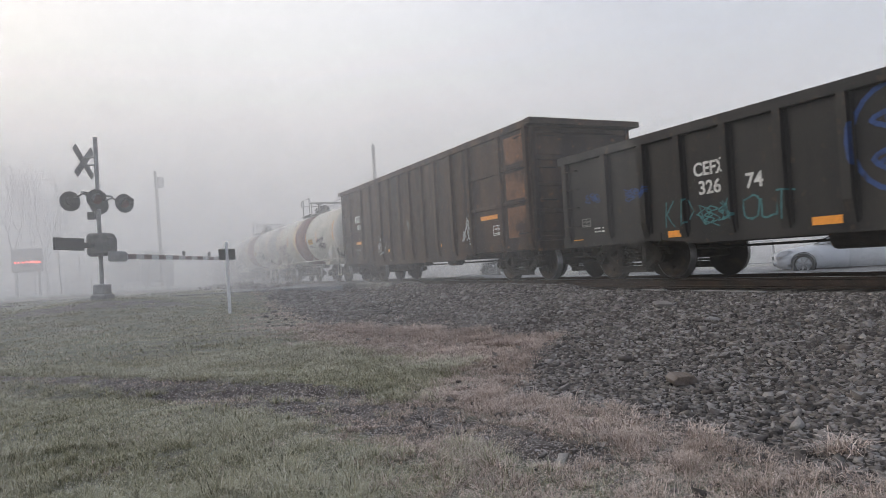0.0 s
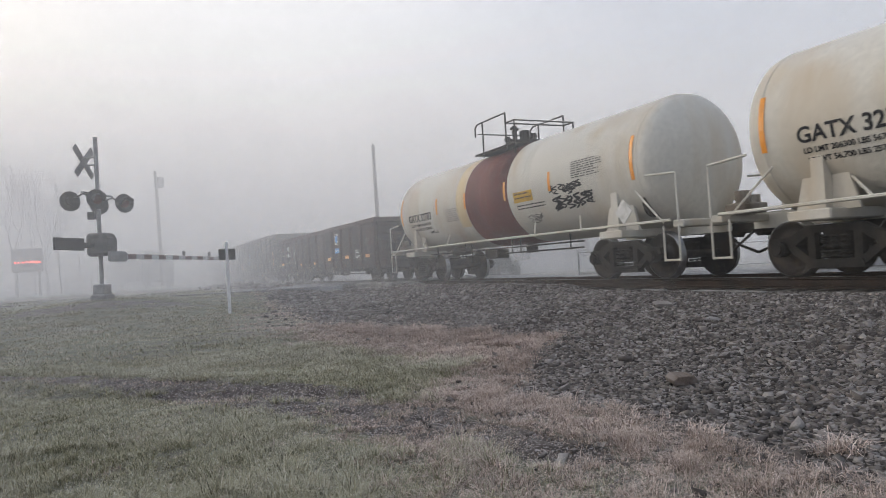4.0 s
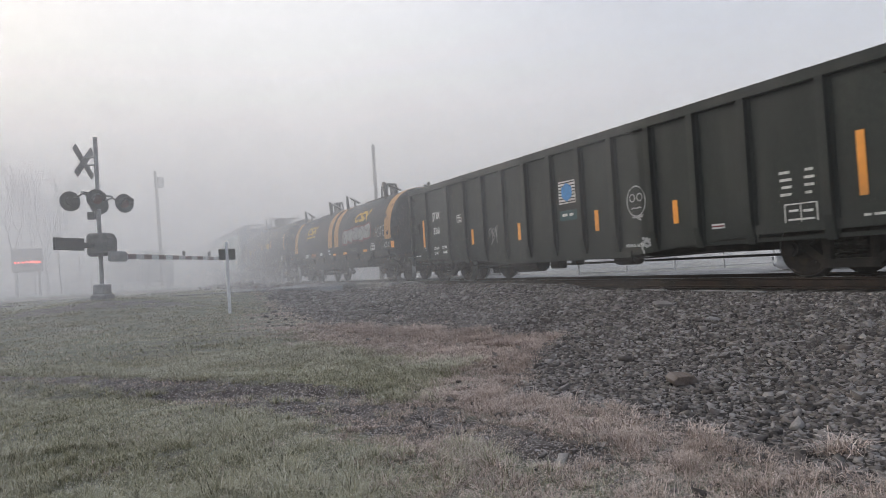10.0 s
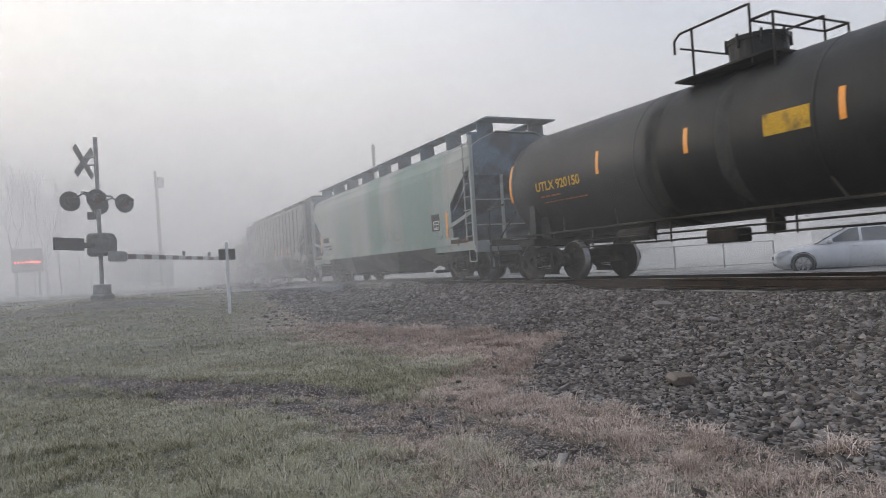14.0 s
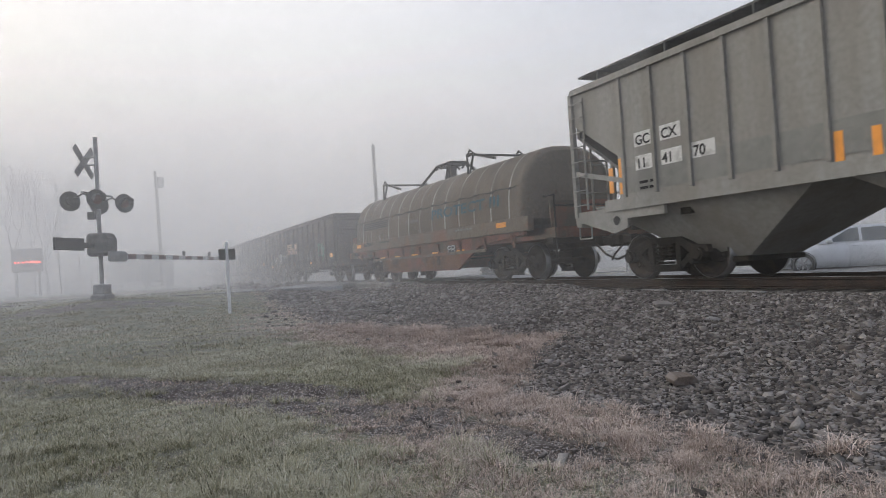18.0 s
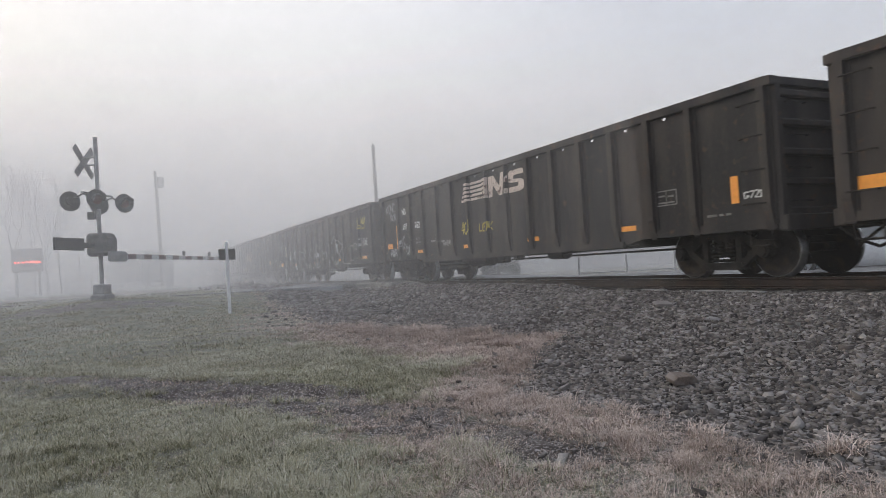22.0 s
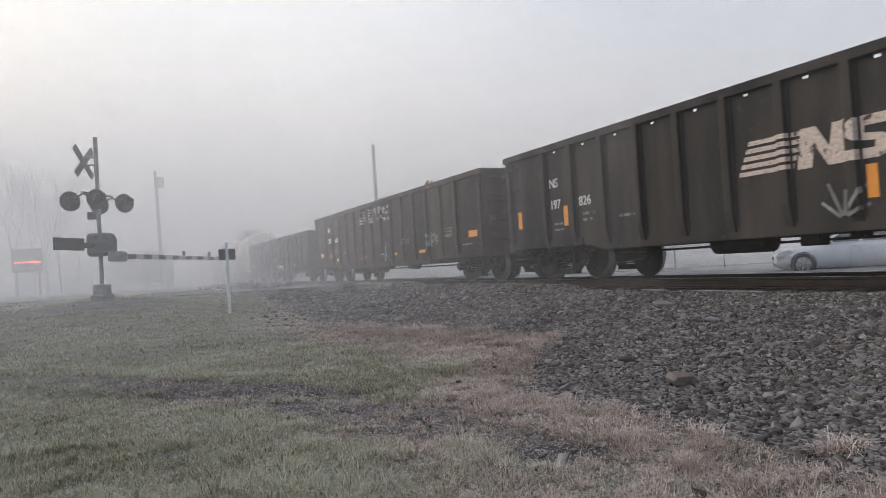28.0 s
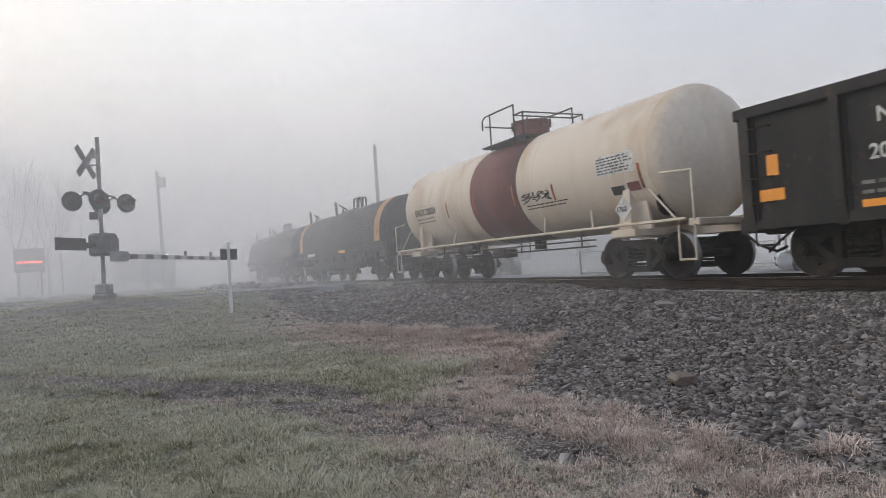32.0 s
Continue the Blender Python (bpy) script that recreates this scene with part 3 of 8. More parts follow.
def tank(q0, q1, label, mat, band, top=3.9, radius=1.40, white_frame=True, group="tank cars of the train", band_at=(-0.95, 1.1), dome_mat=None, head=0.75):
    root = car_root(label, "tank", group)
    L = (q1 - q0) / 2
    zc, hl = top - radius, L - head
    fr = mat if white_frame else "frame"
    bm = B()
    prof = [(-hl, 0.0)]
    for k in range(1, 9):
        a = math.pi / 2 * k / 8
        prof.append((-hl + 0.55 * (1 - math.cos(a)), radius * math.sin(a)))
    prof += [(-1.02, radius), (1.02, radius)]
    prof += [(-a, r) for a, r in reversed(prof[:9])]
    lathe(bm, prof, "y", 48)
    bmesh.ops.translate(bm, vec=(0, 0, zc), verts=bm.verts)
    t = part("tank_shell", bm, mat, root, smooth=True)
    # weld bands
    for y in (-hl + 0.62, hl - 0.62, -1.9, 1.9):
        bm = B()
        lathe(bm, [(y - 0.03, radius + 0.001), (y - 0.02, radius + 0.008), (y + 0.02, radius + 0.008), (y + 0.03, radius + 0.001)], "y", 48)
        bmesh.ops.translate(bm, vec=(0, 0, zc), verts=bm.verts)
        part("weld_seam", bm, mat, root, smooth=True)
    if band:
        bm = B()
        lathe(bm, [(band_at[0], radius), (band_at[0], radius + 0.006), (band_at[1], radius + 0.006), (band_at[1], radius)], "y", 48)
        bmesh.ops.translate(bm, vec=(0, 0, zc), verts=bm.verts)
        part("painted_band", bm, "band", root, "maroon band round the tank", smooth=True)
    bm = B()
    valves = mat == "white"
    if valves:
        rod(bm, (0, 0, top - 0.12), (0, 0, top + 0.16), 0.46, 20)
        for vx, vy, vh, vr in ((-0.2, 0.12, 0.62, 0.07), (0.15, 0.2, 0.5, 0.1), (-0.1, -0.22, 0.42, 0.14), (0.2, -0.2, 0.36, 0.1), (-0.3, 0.3, 0.34, 0.06)):
            rod(bm, (vx, vy, top + 0.1), (vx, vy, top + vh), vr, 10)
            rod(bm, (vx - 0.12, vy, top + vh - 0.08), (vx + 0.12, vy, top + vh - 0.08), 0.045, 6)
    else:
        rod(bm, (0, 0, top - 0.12), (0, 0, top + 0.42), 0.5, 24)
        rod(bm, (0, 0, top + 0.42), (0, 0, top + 0.50), 0.53, 24)
    for k in range(0 if valves else 8):
        a = k * math.pi / 4
        rod(bm, (0.53 * math.cos(a), 0.53 * math.sin(a), top + 0.30), (0.53 * math.cos(a), 0.53 * math.sin(a), top + 0.54), 0.03, 6)
    part("manway_dome", bm, dome_mat or mat, root)
    bm = B()
    g = 1.05
    for s in (-1, 1):
        pts = [(s * 0.95, -g, top - 0.35), (s * 0.95, -g, top + 0.52), (s * 0.95, -0.6, top + 0.78), (s * 0.95, 0.6, top + 0.78), (s * 0.95, g, top + 0.52), (s * 0.95, g, top - 0.35)]
        pipe(bm, [(s * 0.95, -g, top - 0.35), (s * 0.95, -g, top + 0.52), (s * 0.95, -0.62, top + 0.52)], 0.024)
        pipe(bm, [(s * 0.95, -0.62, top - 0.2), (s * 0.95, -0.62, top + 0.80), (s * 0.95, 0.9, top + 0.80), (s * 0.95, g, top + 0.70), (s * 0.95, g, top + 0.45)], 0.024)
        rod(bm, (s * 0.95, 0.62, top - 0.2), (s * 0.95, 0.62, top + 0.80), 0.024)
    for y in (-g, -0.62, 0.9):
        rod(bm, (-0.95, y, top + 0.52), (0.95, y, top + 0.52), 0.02)
    box(bm, -1.0, 1.0, -g, g, top - 0.10, top - 0.06)
    part("platform_railing", bm, "frame", root)
    # stub sills, end platforms, hand rails, steps
    for s in (-1, 1):
        bm = B()
        box(bm, -0.22, 0.22, *sorted((s * L, s * (L - 2.9))), 0.84, 1.12)
        box(bm, -1.35, 1.35, *sorted((s * (L - 0.05), s * (L - 0.32))), 0.96, 1.10, 0.02)
        box(bm, -1.45, 1.45, *sorted((s * (L - 1.6), s * (L - 2.3))), 0.86, 1.02, 0.02)
        part("end_platform", bm, fr, root)
        for k in (-1, 1):
            bm = B()
            slab(bm, [(s * (L - 1.5), 1.0), (s * (L - 2.5), 1.0), (s * (L - 2.35), zc - 0.75), (s * (L - 1.65), zc - 0.75)], *sorted((k * 1.02, k * 1.08)))
            slab(bm, [(s * (L - 1.9), 1.0), (s * (L - 2.1), 1.0), (s * (L - 2.1), zc - 0.5), (s * (L - 1.9), zc - 0.5)], *sorted((k * 1.0, k * 1.25)))
            part("saddle", bm, mat, root)
        for k in (-1, 1):
            bm = B()
            y = s * (L - 0.12)
            pipe(bm, [(k * 1.4, y, 1.05), (k * 1.4, y, 1.95), (k * 1.4, s * (L - 0.9), 2.0)], 0.022)
            pipe(bm, [(k * 1.4, y, 0.35), (k * 1.4, y, 1.0)], 0.02)
            pipe(bm, [(k * 1.4, s * (L - 0.5), 0.35), (k * 1.4, s * (L - 0.5), 1.0)], 0.02)
            pipe(bm, [(k * 1.4, y, 0.37), (k * 1.4, s * (L - 0.5), 0.37)], 0.02)
            pipe(bm, [(k * 1.38, s * (L - 0.5), 1.05), (k * 1.3, s * (L - 1.3), 1.75)], 0.02)
            part("end_handrail", bm, fr, root)
        coupler(root, s * (L - 0.05), s)
    bm = B()
    for k in (-1, 1):
        pipe(bm, [(k * 1.42, -L + 0.3, 1.1), (k * 1.45, 0, 1.12), (k * 1.42, L - 0.3, 1.1)], 0.03)
        for y in (-4.2, -2.4, 2.4, 4.2):
            pipe(bm, [(k * 1.42, y, 1.1), (k * 1.05, y + 0.5, zc - radius * 0.66)], 0.022)
    part("running_rail", bm, fr, root)
    bm = B()
    for z in (0.88, 0.74):
        pipe(bm, [(-1.2, -4.0, z), (-1.2, 4.0, z)], 0.018)
    for y in (-3.5, -1.4, -1.0, 1.2, 1.6, 3.5):
        rod(bm, (-1.2, y, 0.7), (-1.2, y, 1.1), 0.018)
    box(bm, -1.3, -0.9, -0.35, 0.3, 0.62, 0.86, 0.03)
    rod(bm, (-0.9, 2.0, 0.92), (-0.9, 2.9, 0.92), 0.13, 12)
    rod(bm, (0, -0.1, zc - radius - 0.25), (0, -0.1, zc - radius + 0.1), 0.16, 12)
    part("brake_rigging", bm, "frame", root)
    bm = B()
    for y in (-L + 1.05,):
        rod(bm, (-0.9, y + 0.15, 1.5), (-0.9, y + 0.2, 1.5), 0.28, 16)
    part("brake_wheel", bm, "frame", root)
    trucks(root, -L + 2.05, L - 2.05)
    CARS.append((root, (q0 + q1) / 2))
    return root, L, zc, radius


def on_shell(zc, radius, z):
    """The tank side's x at height z, towards the camera side."""
    return -math.sqrt(max(0.01, (radius + 0.012) ** 2 - (z - zc) ** 2))


def curve_plate(root, y0, y1, z0, z1, zc, radius, mat, name="marking", label="", lift=0.008, n=5):
    """A marking that follows the shell."""
    bm = B()
    a0, a1 = math.asin((z0 - zc) / radius), math.asin((z1 - zc) / radius)
    rr = radius + lift
    prev = None
    for i in range(n + 1):
        a = a0 + (a1 - a0) * i / n
        p = [bm.verts.new((-rr * math.cos(a), y, zc + rr * math.sin(a))) for y in (y0, y1)]
        if prev:
            f = bm.faces.new((prev[0], prev[1], p[1], p[0]))
            f.normal_update()
            if f.normal.x > 0:
                f.normal_flip()
        prev = p
    return part(name, bm, mat, root, label)


def shell_text(root, text, height, y, z, zc, radius, mat, label=""):
    ob = lettering(text, height, 0.0, y, 0.0, mat, root, label=label)
    for v in ob.data.vertices:
        a = math.asin(max(-0.95, min(0.95, (z - zc) / radius))) + v.co.z / radius
        rr = radius + 0.009 - v.co.x * 0.5
        v.co.x, v.co.z = -rr * math.cos(a), zc + rr * math.sin(a)
    return ob


def hopper(q0, q1, label, mat, top=4.3, sill=1.17, ribs=14, rounded=False, end_mat="hdark", slope_mat=None, group="covered hoppers of the train"):
    root = car_root(label, "hopper", group)
    L = (q1 - q0) / 2
    half = 1.58
    bm = B()
    # the body's side outline: full length at the top and at the sill, slope sheets between
    cut = 2.2
    knee, hip = sill + 0.40 * (top - sill), sill + 0.72 * (top - sill)
    if rounded:
        near = [(-half + 0.05, sill + 0.1), (-half, sill + 0.7), (-half - 0.02, knee), (-half - 0.02, sill + 1.7), (-half - 0.02, hip), (-half + 0.02, top - 0.62), (-half + 0.10, top - 0.42), (-half + 0.12, top - 0.30), (-half + 0.4, top - 0.12), (-half + 0.95, top + 0.12)]
    else:
        near = [(-half, sill + 0.1), (-half, knee), (-half, hip), (-half, top), (-0.5, top + 0.12)]
    outline = near + [(-x, z) for x, z in reversed(near)]
    top_of = max(z for _, z in outline)

    def reach(z):
        if z >= hip:
            return L - 0.12
        return L - 1.42 + 1.3 * max(0.0, (z - knee) / (hip - knee)) ** 1.1
    # side walls as one skin of rings lying along the outline
    rows = []
    for x, z in outline:
        e = reach(min(z, top))
        rows.append([bm.verts.new((x, -e, z)), bm.verts.new((x, e, z))])
    for a, b in zip(rows, rows[1:]):
        bm.faces.new((a[0], b[0], b[1], a[1]))
    bmesh.ops.recalc_face_normals(bm, faces=bm.faces[:])
    bmesh.ops.solidify(bm, geom=bm.faces[:], thickness=0.02)
    part("body_shell", bm, mat, root)
    for s in (-1, 1):
        bm = B()
        zb = [sill + 0.12, sill + (top - sill) * 0.62, top + 0.05]
        slab(bm, [(s * (L - 0.15), zb[2]), (s * (L - 0.15), zb[1]), (s * (L - 0.15 - cut), zb[0]), (s * (L - 0.25 - cut), zb[0]), (s * (L - 0.25), zb[1]), (s * (L - 0.25), zb[2])], -half + 0.03, half - 0.03)
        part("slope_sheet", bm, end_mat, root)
        bm = B()
        # end cage: corner posts, cross pieces
        for k in (-1, 1):
            box(bm, k * half - 0.05, k * half + 0.05, *sorted((s * L, s * (L - 0.1))), sill - 0.05, top - 0.05)
            rod(bm, (k * 0.6, s * (L - 0.1), sill), (k * 0.6, s * (L - 0.1), sill + 1.9), 0.05)
            slab(bm, [(s * (L - 0.05), sill + 0.85), (s * (L - 0.05), sill + 0.95), (s * (L - 1.6), sill + 0.6), (s * (L - 1.6), sill + 0.5)], k * half - 0.02, k * half + 0.02)
        for z in (sill + 0.5, sill + 1.2):
            rod(bm, (-half, s * (L - 0.05), z), (half, s * (L - 0.05), z), 0.02)
        part("end_cage", bm, mat, root)
        bm = B()
        box(bm, -half, half, *sorted((s * L, s * (L - 1.9))), sill - 0.02, sill + 0.06)
        box(bm, -half - 0.02, -half + 0.05, *sorted((s * L, s * (L - 2.6))), sill - 0.18, sill + 0.06)
        box(bm, half - 0.05, half + 0.02, *sorted((s * L, s * (L - 2.6))), sill - 0.18, sill + 0.06)
        box(bm, -half, half, *sorted((s * (L + 0.03), s * (L - 0.15))), sill - 0.25, sill + 0.05, 0.02)
        part("end_platform", bm, mat, root)
        ladder(root, -half - 0.02, s * (L - 0.25), sill + 0.2, top - 0.3, 8, 0.40, mat)
        ladder(root, -0.9 * s, s * (L - 0.02), sill + 0.2, top - 0.3, 8, 0.42, mat, side=False)
        stirrup(root, -half + 0.02, s * (L - 0.25), sill - 0.25, mat)
        bm = B()
        rod(bm, (0.15, s * (L - 0.22), sill + 1.35), (0.15, s * (L - 0.17), sill + 1.35), 0.05, 10)
        for q in range(12):
            a, b = q * math.pi / 6, (q + 1) * math.pi / 6
            rod(bm, (0.15 + 0.28 * math.cos(a), s * (L - 0.15), sill + 1.35 + 0.28 * math.sin(a)), (0.15 + 0.28 * math.cos(b), s * (L - 0.15), sill + 1.35 + 0.28 * math.sin(b)), 0.02, 6)
            if q % 3 == 0:
                rod(bm, (0.15, s * (L - 0.15), sill + 1.35), (0.15 + 0.28 * math.cos(a), s * (L - 0.15), sill + 1.35 + 0.28 * math.sin(a)), 0.014, 5)
        part("brake_wheel", bm, "frame", root)
        coupler(root, s * L, s)
    if ribs:
        master = None
        for s in (-1, 1):
            for i in range(ribs):
                y = -(L - 1.6) + (2 * L - 3.2) * i / (ribs - 1)
                if master is None:
                    bm = B()
                    prism(bm, [(-half - 0.055, top - 0.06), (-half - 0.055, sill + 0.25), (-half, sill + 0.15), (-half, top - 0.02)], -0.035, 0.035)
                    master = part("side_rib", bm, mat, root)
                    master.location = (0, y, 0)
                else:
                    again(master, root, pose(0, y, 0, 0, 0, 0 if s < 0 else 180), "side_rib")
        bm = B()
        for s in (-1, 1):
            box(bm, *sorted((s * half, s * (half + 0.07))), -L + 0.1, L - 0.1, top - 0.10, top + 0.02)
        part("roof_eave", bm, mat, root)
    bm = B()
    for s in (-1, 1):
        box(bm, *sorted((s * half, s * (half + 0.04))), -L + 1.0, L - 1.0, sill + 0.02, sill + 0.22)
        box(bm, *sorted((s * half, s * (half + 0.06))), -L + 1.0, L - 1.0, sill - 0.01, sill + 0.03)
    part("side_sill", bm, mat, root)
    # hopper bays
    n = 3 if ribs else 3
    for i in range(n):
        y = (i - (n - 1) / 2) * (2 * L - 6.0) / (n - 1) * 0.98
        hw = (2 * L - 6.0) / (n - 1) * 0.47
        bm = B()
        tops = [(-half + 0.02, y - hw, sill + 0.1), (half - 0.02, y - hw, sill + 0.1), (half - 0.02, y + hw, sill + 0.1), (-half + 0.02, y + hw, sill + 0.1)]
        bots = [(-0.65, y - 0.45, 0.36), (0.65, y - 0.45, 0.36), (0.65, y + 0.45, 0.36), (-0.65, y + 0.45, 0.36)]
        ta, ba = [bm.verts.new(v) for v in tops], [bm.verts.new(v) for v in bots]
        for k in range(4):
            bm.faces.new((ta[k], ta[(k + 1) % 4], ba[(k + 1) % 4], ba[k]))
        bm.faces.new(ba)
        bmesh.ops.recalc_face_normals(bm, faces=bm.faces[:])
        bmesh.ops.solidify(bm, geom=bm.faces[:], thickness=0.02)
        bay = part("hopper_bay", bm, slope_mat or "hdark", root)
        bm = B()
        box(bm, -0.75, 0.75, y - 0.5, y + 0.5, 0.28, 0.38, 0.02)
        rod(bm, (-1.25, y + 0.3, 0.33), (-0.7, y + 0.3, 0.33), 0.05)
        part("outlet_gate", bm, "frame", bay)
    # roof walk
    bm = B()
    for s in (-1, 1):
        z = top_of + 0.28
        box(bm, *sorted((s * 0.62, s * 1.10)), -L + 0.05, L - 0.05, z, z + 0.04)
        for i in range(9):
            y = -L + 0.4 + (2 * L - 0.8) * i / 8
            box(bm, *sorted((s * 0.6, s * 1.12)), y - 0.02, y + 0.02, top - 0.05, z)
    for y in (-L + 0.1, L - 0.1):
        box(bm, -1.15, 1.15, y - 0.3, y + 0.3, top_of + 0.27, top_of + 0.31)
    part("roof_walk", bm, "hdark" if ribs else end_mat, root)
    bm = B()
    box(bm, -0.28, 0.28, -L + 1.2, L - 1.2, top_of, top_of + 0.12, 0.03)
    part("hatch_cover", bm, mat, root)
    underframe(root, -L, -L + 3.2, sill - 0.2, False)
    underframe(root, L - 3.2, L, sill - 0.2, False)
    trucks(root, -L + 1.95, L - 1.95)
    CARS.append((root, (q0 + q1) / 2))
    return root, L, -half - 0.006


def hood(root, y0, y1, zb, rx, rise, mat, band=None, straps=0, seg=20):
    """A half-barrel cover with closed ends."""
    def ring(y, g):
        pts = [(-rx * g, zb)]
        for i in range(seg + 1):
            a = math.pi - math.pi * i / seg
            ca, sa = math.cos(a), math.sin(a)
            pts.append((rx * g * math.copysign(abs(ca) ** 0.75, ca), zb + 0.25 * g + (rise - 0.25) * g * abs(sa) ** 0.85))
        pts.append((rx * g, zb))
        return [(x, y, z) for x, z in pts]
    bm = B()
    rr = [ring(y0, 0.93), ring(y0 + 0.03, 0.975), ring(y0 + 0.12, 1.0), ring(y1 - 0.12, 1.0), ring(y1 - 0.03, 0.975), ring(y1, 0.93)]
    vs = [[bm.verts.new(c) for c in r] for r in rr]
    for a, b in zip(vs, vs[1:]):
        for i in range(len(a) - 1):
            bm.faces.new((a[i], a[i + 1], b[i + 1], b[i]))
    bm.faces.new(vs[0])
    bm.faces.new(vs[-1])
    bmesh.ops.recalc_face_normals(bm, faces=bm.faces[:])
    h = part("cover_hood", bm, mat, root)
    for p in h.data.polygons:
        p.use_smooth = len(p.vertices) == 4

    def strip(ya, yb, m, name, lift=0.012, label=""):
        bm = B()
        g = 1 + lift / rx
        a, b = [bm.verts.new((c[0], ya, c[2])) for c in ring(ya, g)], [bm.verts.new((c[0], yb, c[2])) for c in ring(yb, g)]
        for i in range(len(a) - 1):
            bm.faces.new((a[i], a[i + 1], b[i + 1], b[i]))
        bmesh.ops.recalc_face_normals(bm, faces=bm.faces[:])
        o = part(name, bm, m, h, label)
        for p in o.data.polygons:
            p.use_smooth = True
    if band:
        strip(y0 + 0.13, y0 + 0.75, band, "painted_band", label="yellow end band")
        strip(y1 - 0.75, y1 - 0.13, band, "painted_band", label="yellow end band")
    for i in range(straps):
        y = y1 - 0.97 - 0.925 * i
        strip(y - 0.03, y + 0.03, "strap", "strap", 0.02, "pale metal strap")
    return h


def hood_x(z, top, zb=1.55, rx=1.50):
    """Half width of a hood at height z."""
    f = max(0.0, min(1.0, (z - zb - 0.25) / (top - zb - 0.25)))
    sa = f ** (1 / 0.85)
    return rx * max(0.0, 1 - sa * sa) ** 0.375


def on_hood(ob, top, lift=0.014):
    for v in ob.data.vertices:
        v.co.x = -hood_x(v.co.z, top) - lift
    return ob


def lifting_bracket(root, y, z, forked=False, mat="frame"):
    """A stacking post on each shoulder of a hood with a bar running down to the crown."""
    bm = B()
    for k in (-0.95, 0.95):
        w = 0.035
        if forked:
            rod(bm, (k, y, z - 0.42), (k * 0.9, y + 0.2, z + 0.36), 0.035, 6)
            rod(bm, (k, y, z - 0.42), (k * 0.9, y - 0.2, z + 0.36), 0.035, 6)
            pipe(bm, [(k * 0.9, y + 0.2, z + 0.36), (k * 0.9, y, z + 0.5), (k * 0.9, y - 0.2, z + 0.36)], 0.03)
            box(bm, k * 0.9 - 0.04, k * 0.9 + 0.04, y - 0.22, y + 0.22, z + 0.32, z + 0.39)
            slab(bm, [(y - 0.15, z + 0.38), (y - 0.15, z + 0.31), (y - 1.35, z + 0.0), (y - 1.35, z + 0.07)], k * 0.85 - w, k * 0.85 + w)
        else:
            slab(bm, [(y + 0.05, z + 0.44), (y - 0.04, z + 0.44), (y - 0.26, z - 0.50), (y - 0.16, z - 0.50)], k - 0.05, k + 0.05)
            slab(bm, [(y - 0.02, z + 0.34), (y - 0.02, z + 0.27), (y - 1.12, z - 0.04), (y - 1.12, z + 0.03)], k * 0.8 - w, k * 0.8 + w)
            slab(bm, [(y - 0.42, z + 0.24), (y - 0.52, z + 0.20), (y - 0.62, z - 0.18), (y - 0.52, z - 0.18)], k * 0.8 - w, k * 0.8 + w)
    if forked:
        rod(bm, (-0.9, y, z + 0.36), (0.9, y, z + 0.36), 0.035)
    return part("stacking_bracket", bm, mat, root)


def lifting_loop(root, y, z, splayed=False, mat="frame"):
    """The frame by which a crane lifts the hood: two arches on a long foot, or four splayed legs under a plate."""
    bm = B()
    if splayed:
        for k in (-0.35, 0.35):
            for d in (-1, 1):
                pipe(bm, [(k * 2.2, y + d * 1.05, z - 0.16), (k, y + d * 0.52, z + 0.46)], 0.05)
                pipe(bm, [(k, y + d * 0.1, z + 0.38), (k, y + d * 0.3, z + 0.50), (k, y + d * 0.48, z + 0.38)], 0.035)
        box(bm, -0.35, 0.35, y - 0.6, y + 0.6, z + 0.45, z + 0.55, 0.03)
        box(bm, -0.12, 0.12, y - 0.13, y + 0.13, z - 0.12, z + 0.48, 0.02)
    else:
        for k in (-0.12, 0.12):
            for d in (-1, 1):
                pts = [(k, y + d * 0.55, z - 0.05), (k, y + d * 0.53, z + 0.34)]
                pts += [(k, y + d * (0.29 + 0.24 * math.cos(math.pi * i / 6)), z + 0.36 + 0.2 * math.sin(math.pi * i / 6)) for i in range(7)]
                pts += [(k, y + d * 0.05, z - 0.05)]
                pipe(bm, pts, 0.045)
        box(bm, -0.2, 0.2, y - 0.42, y + 0.42, z + 0.50, z + 0.56, 0.02)
        box(bm, -0.55, 0.55, y - 1.2, y + 1.2, z - 0.10, z - 0.02)
    return part("lifting_frame", bm, mat, root)


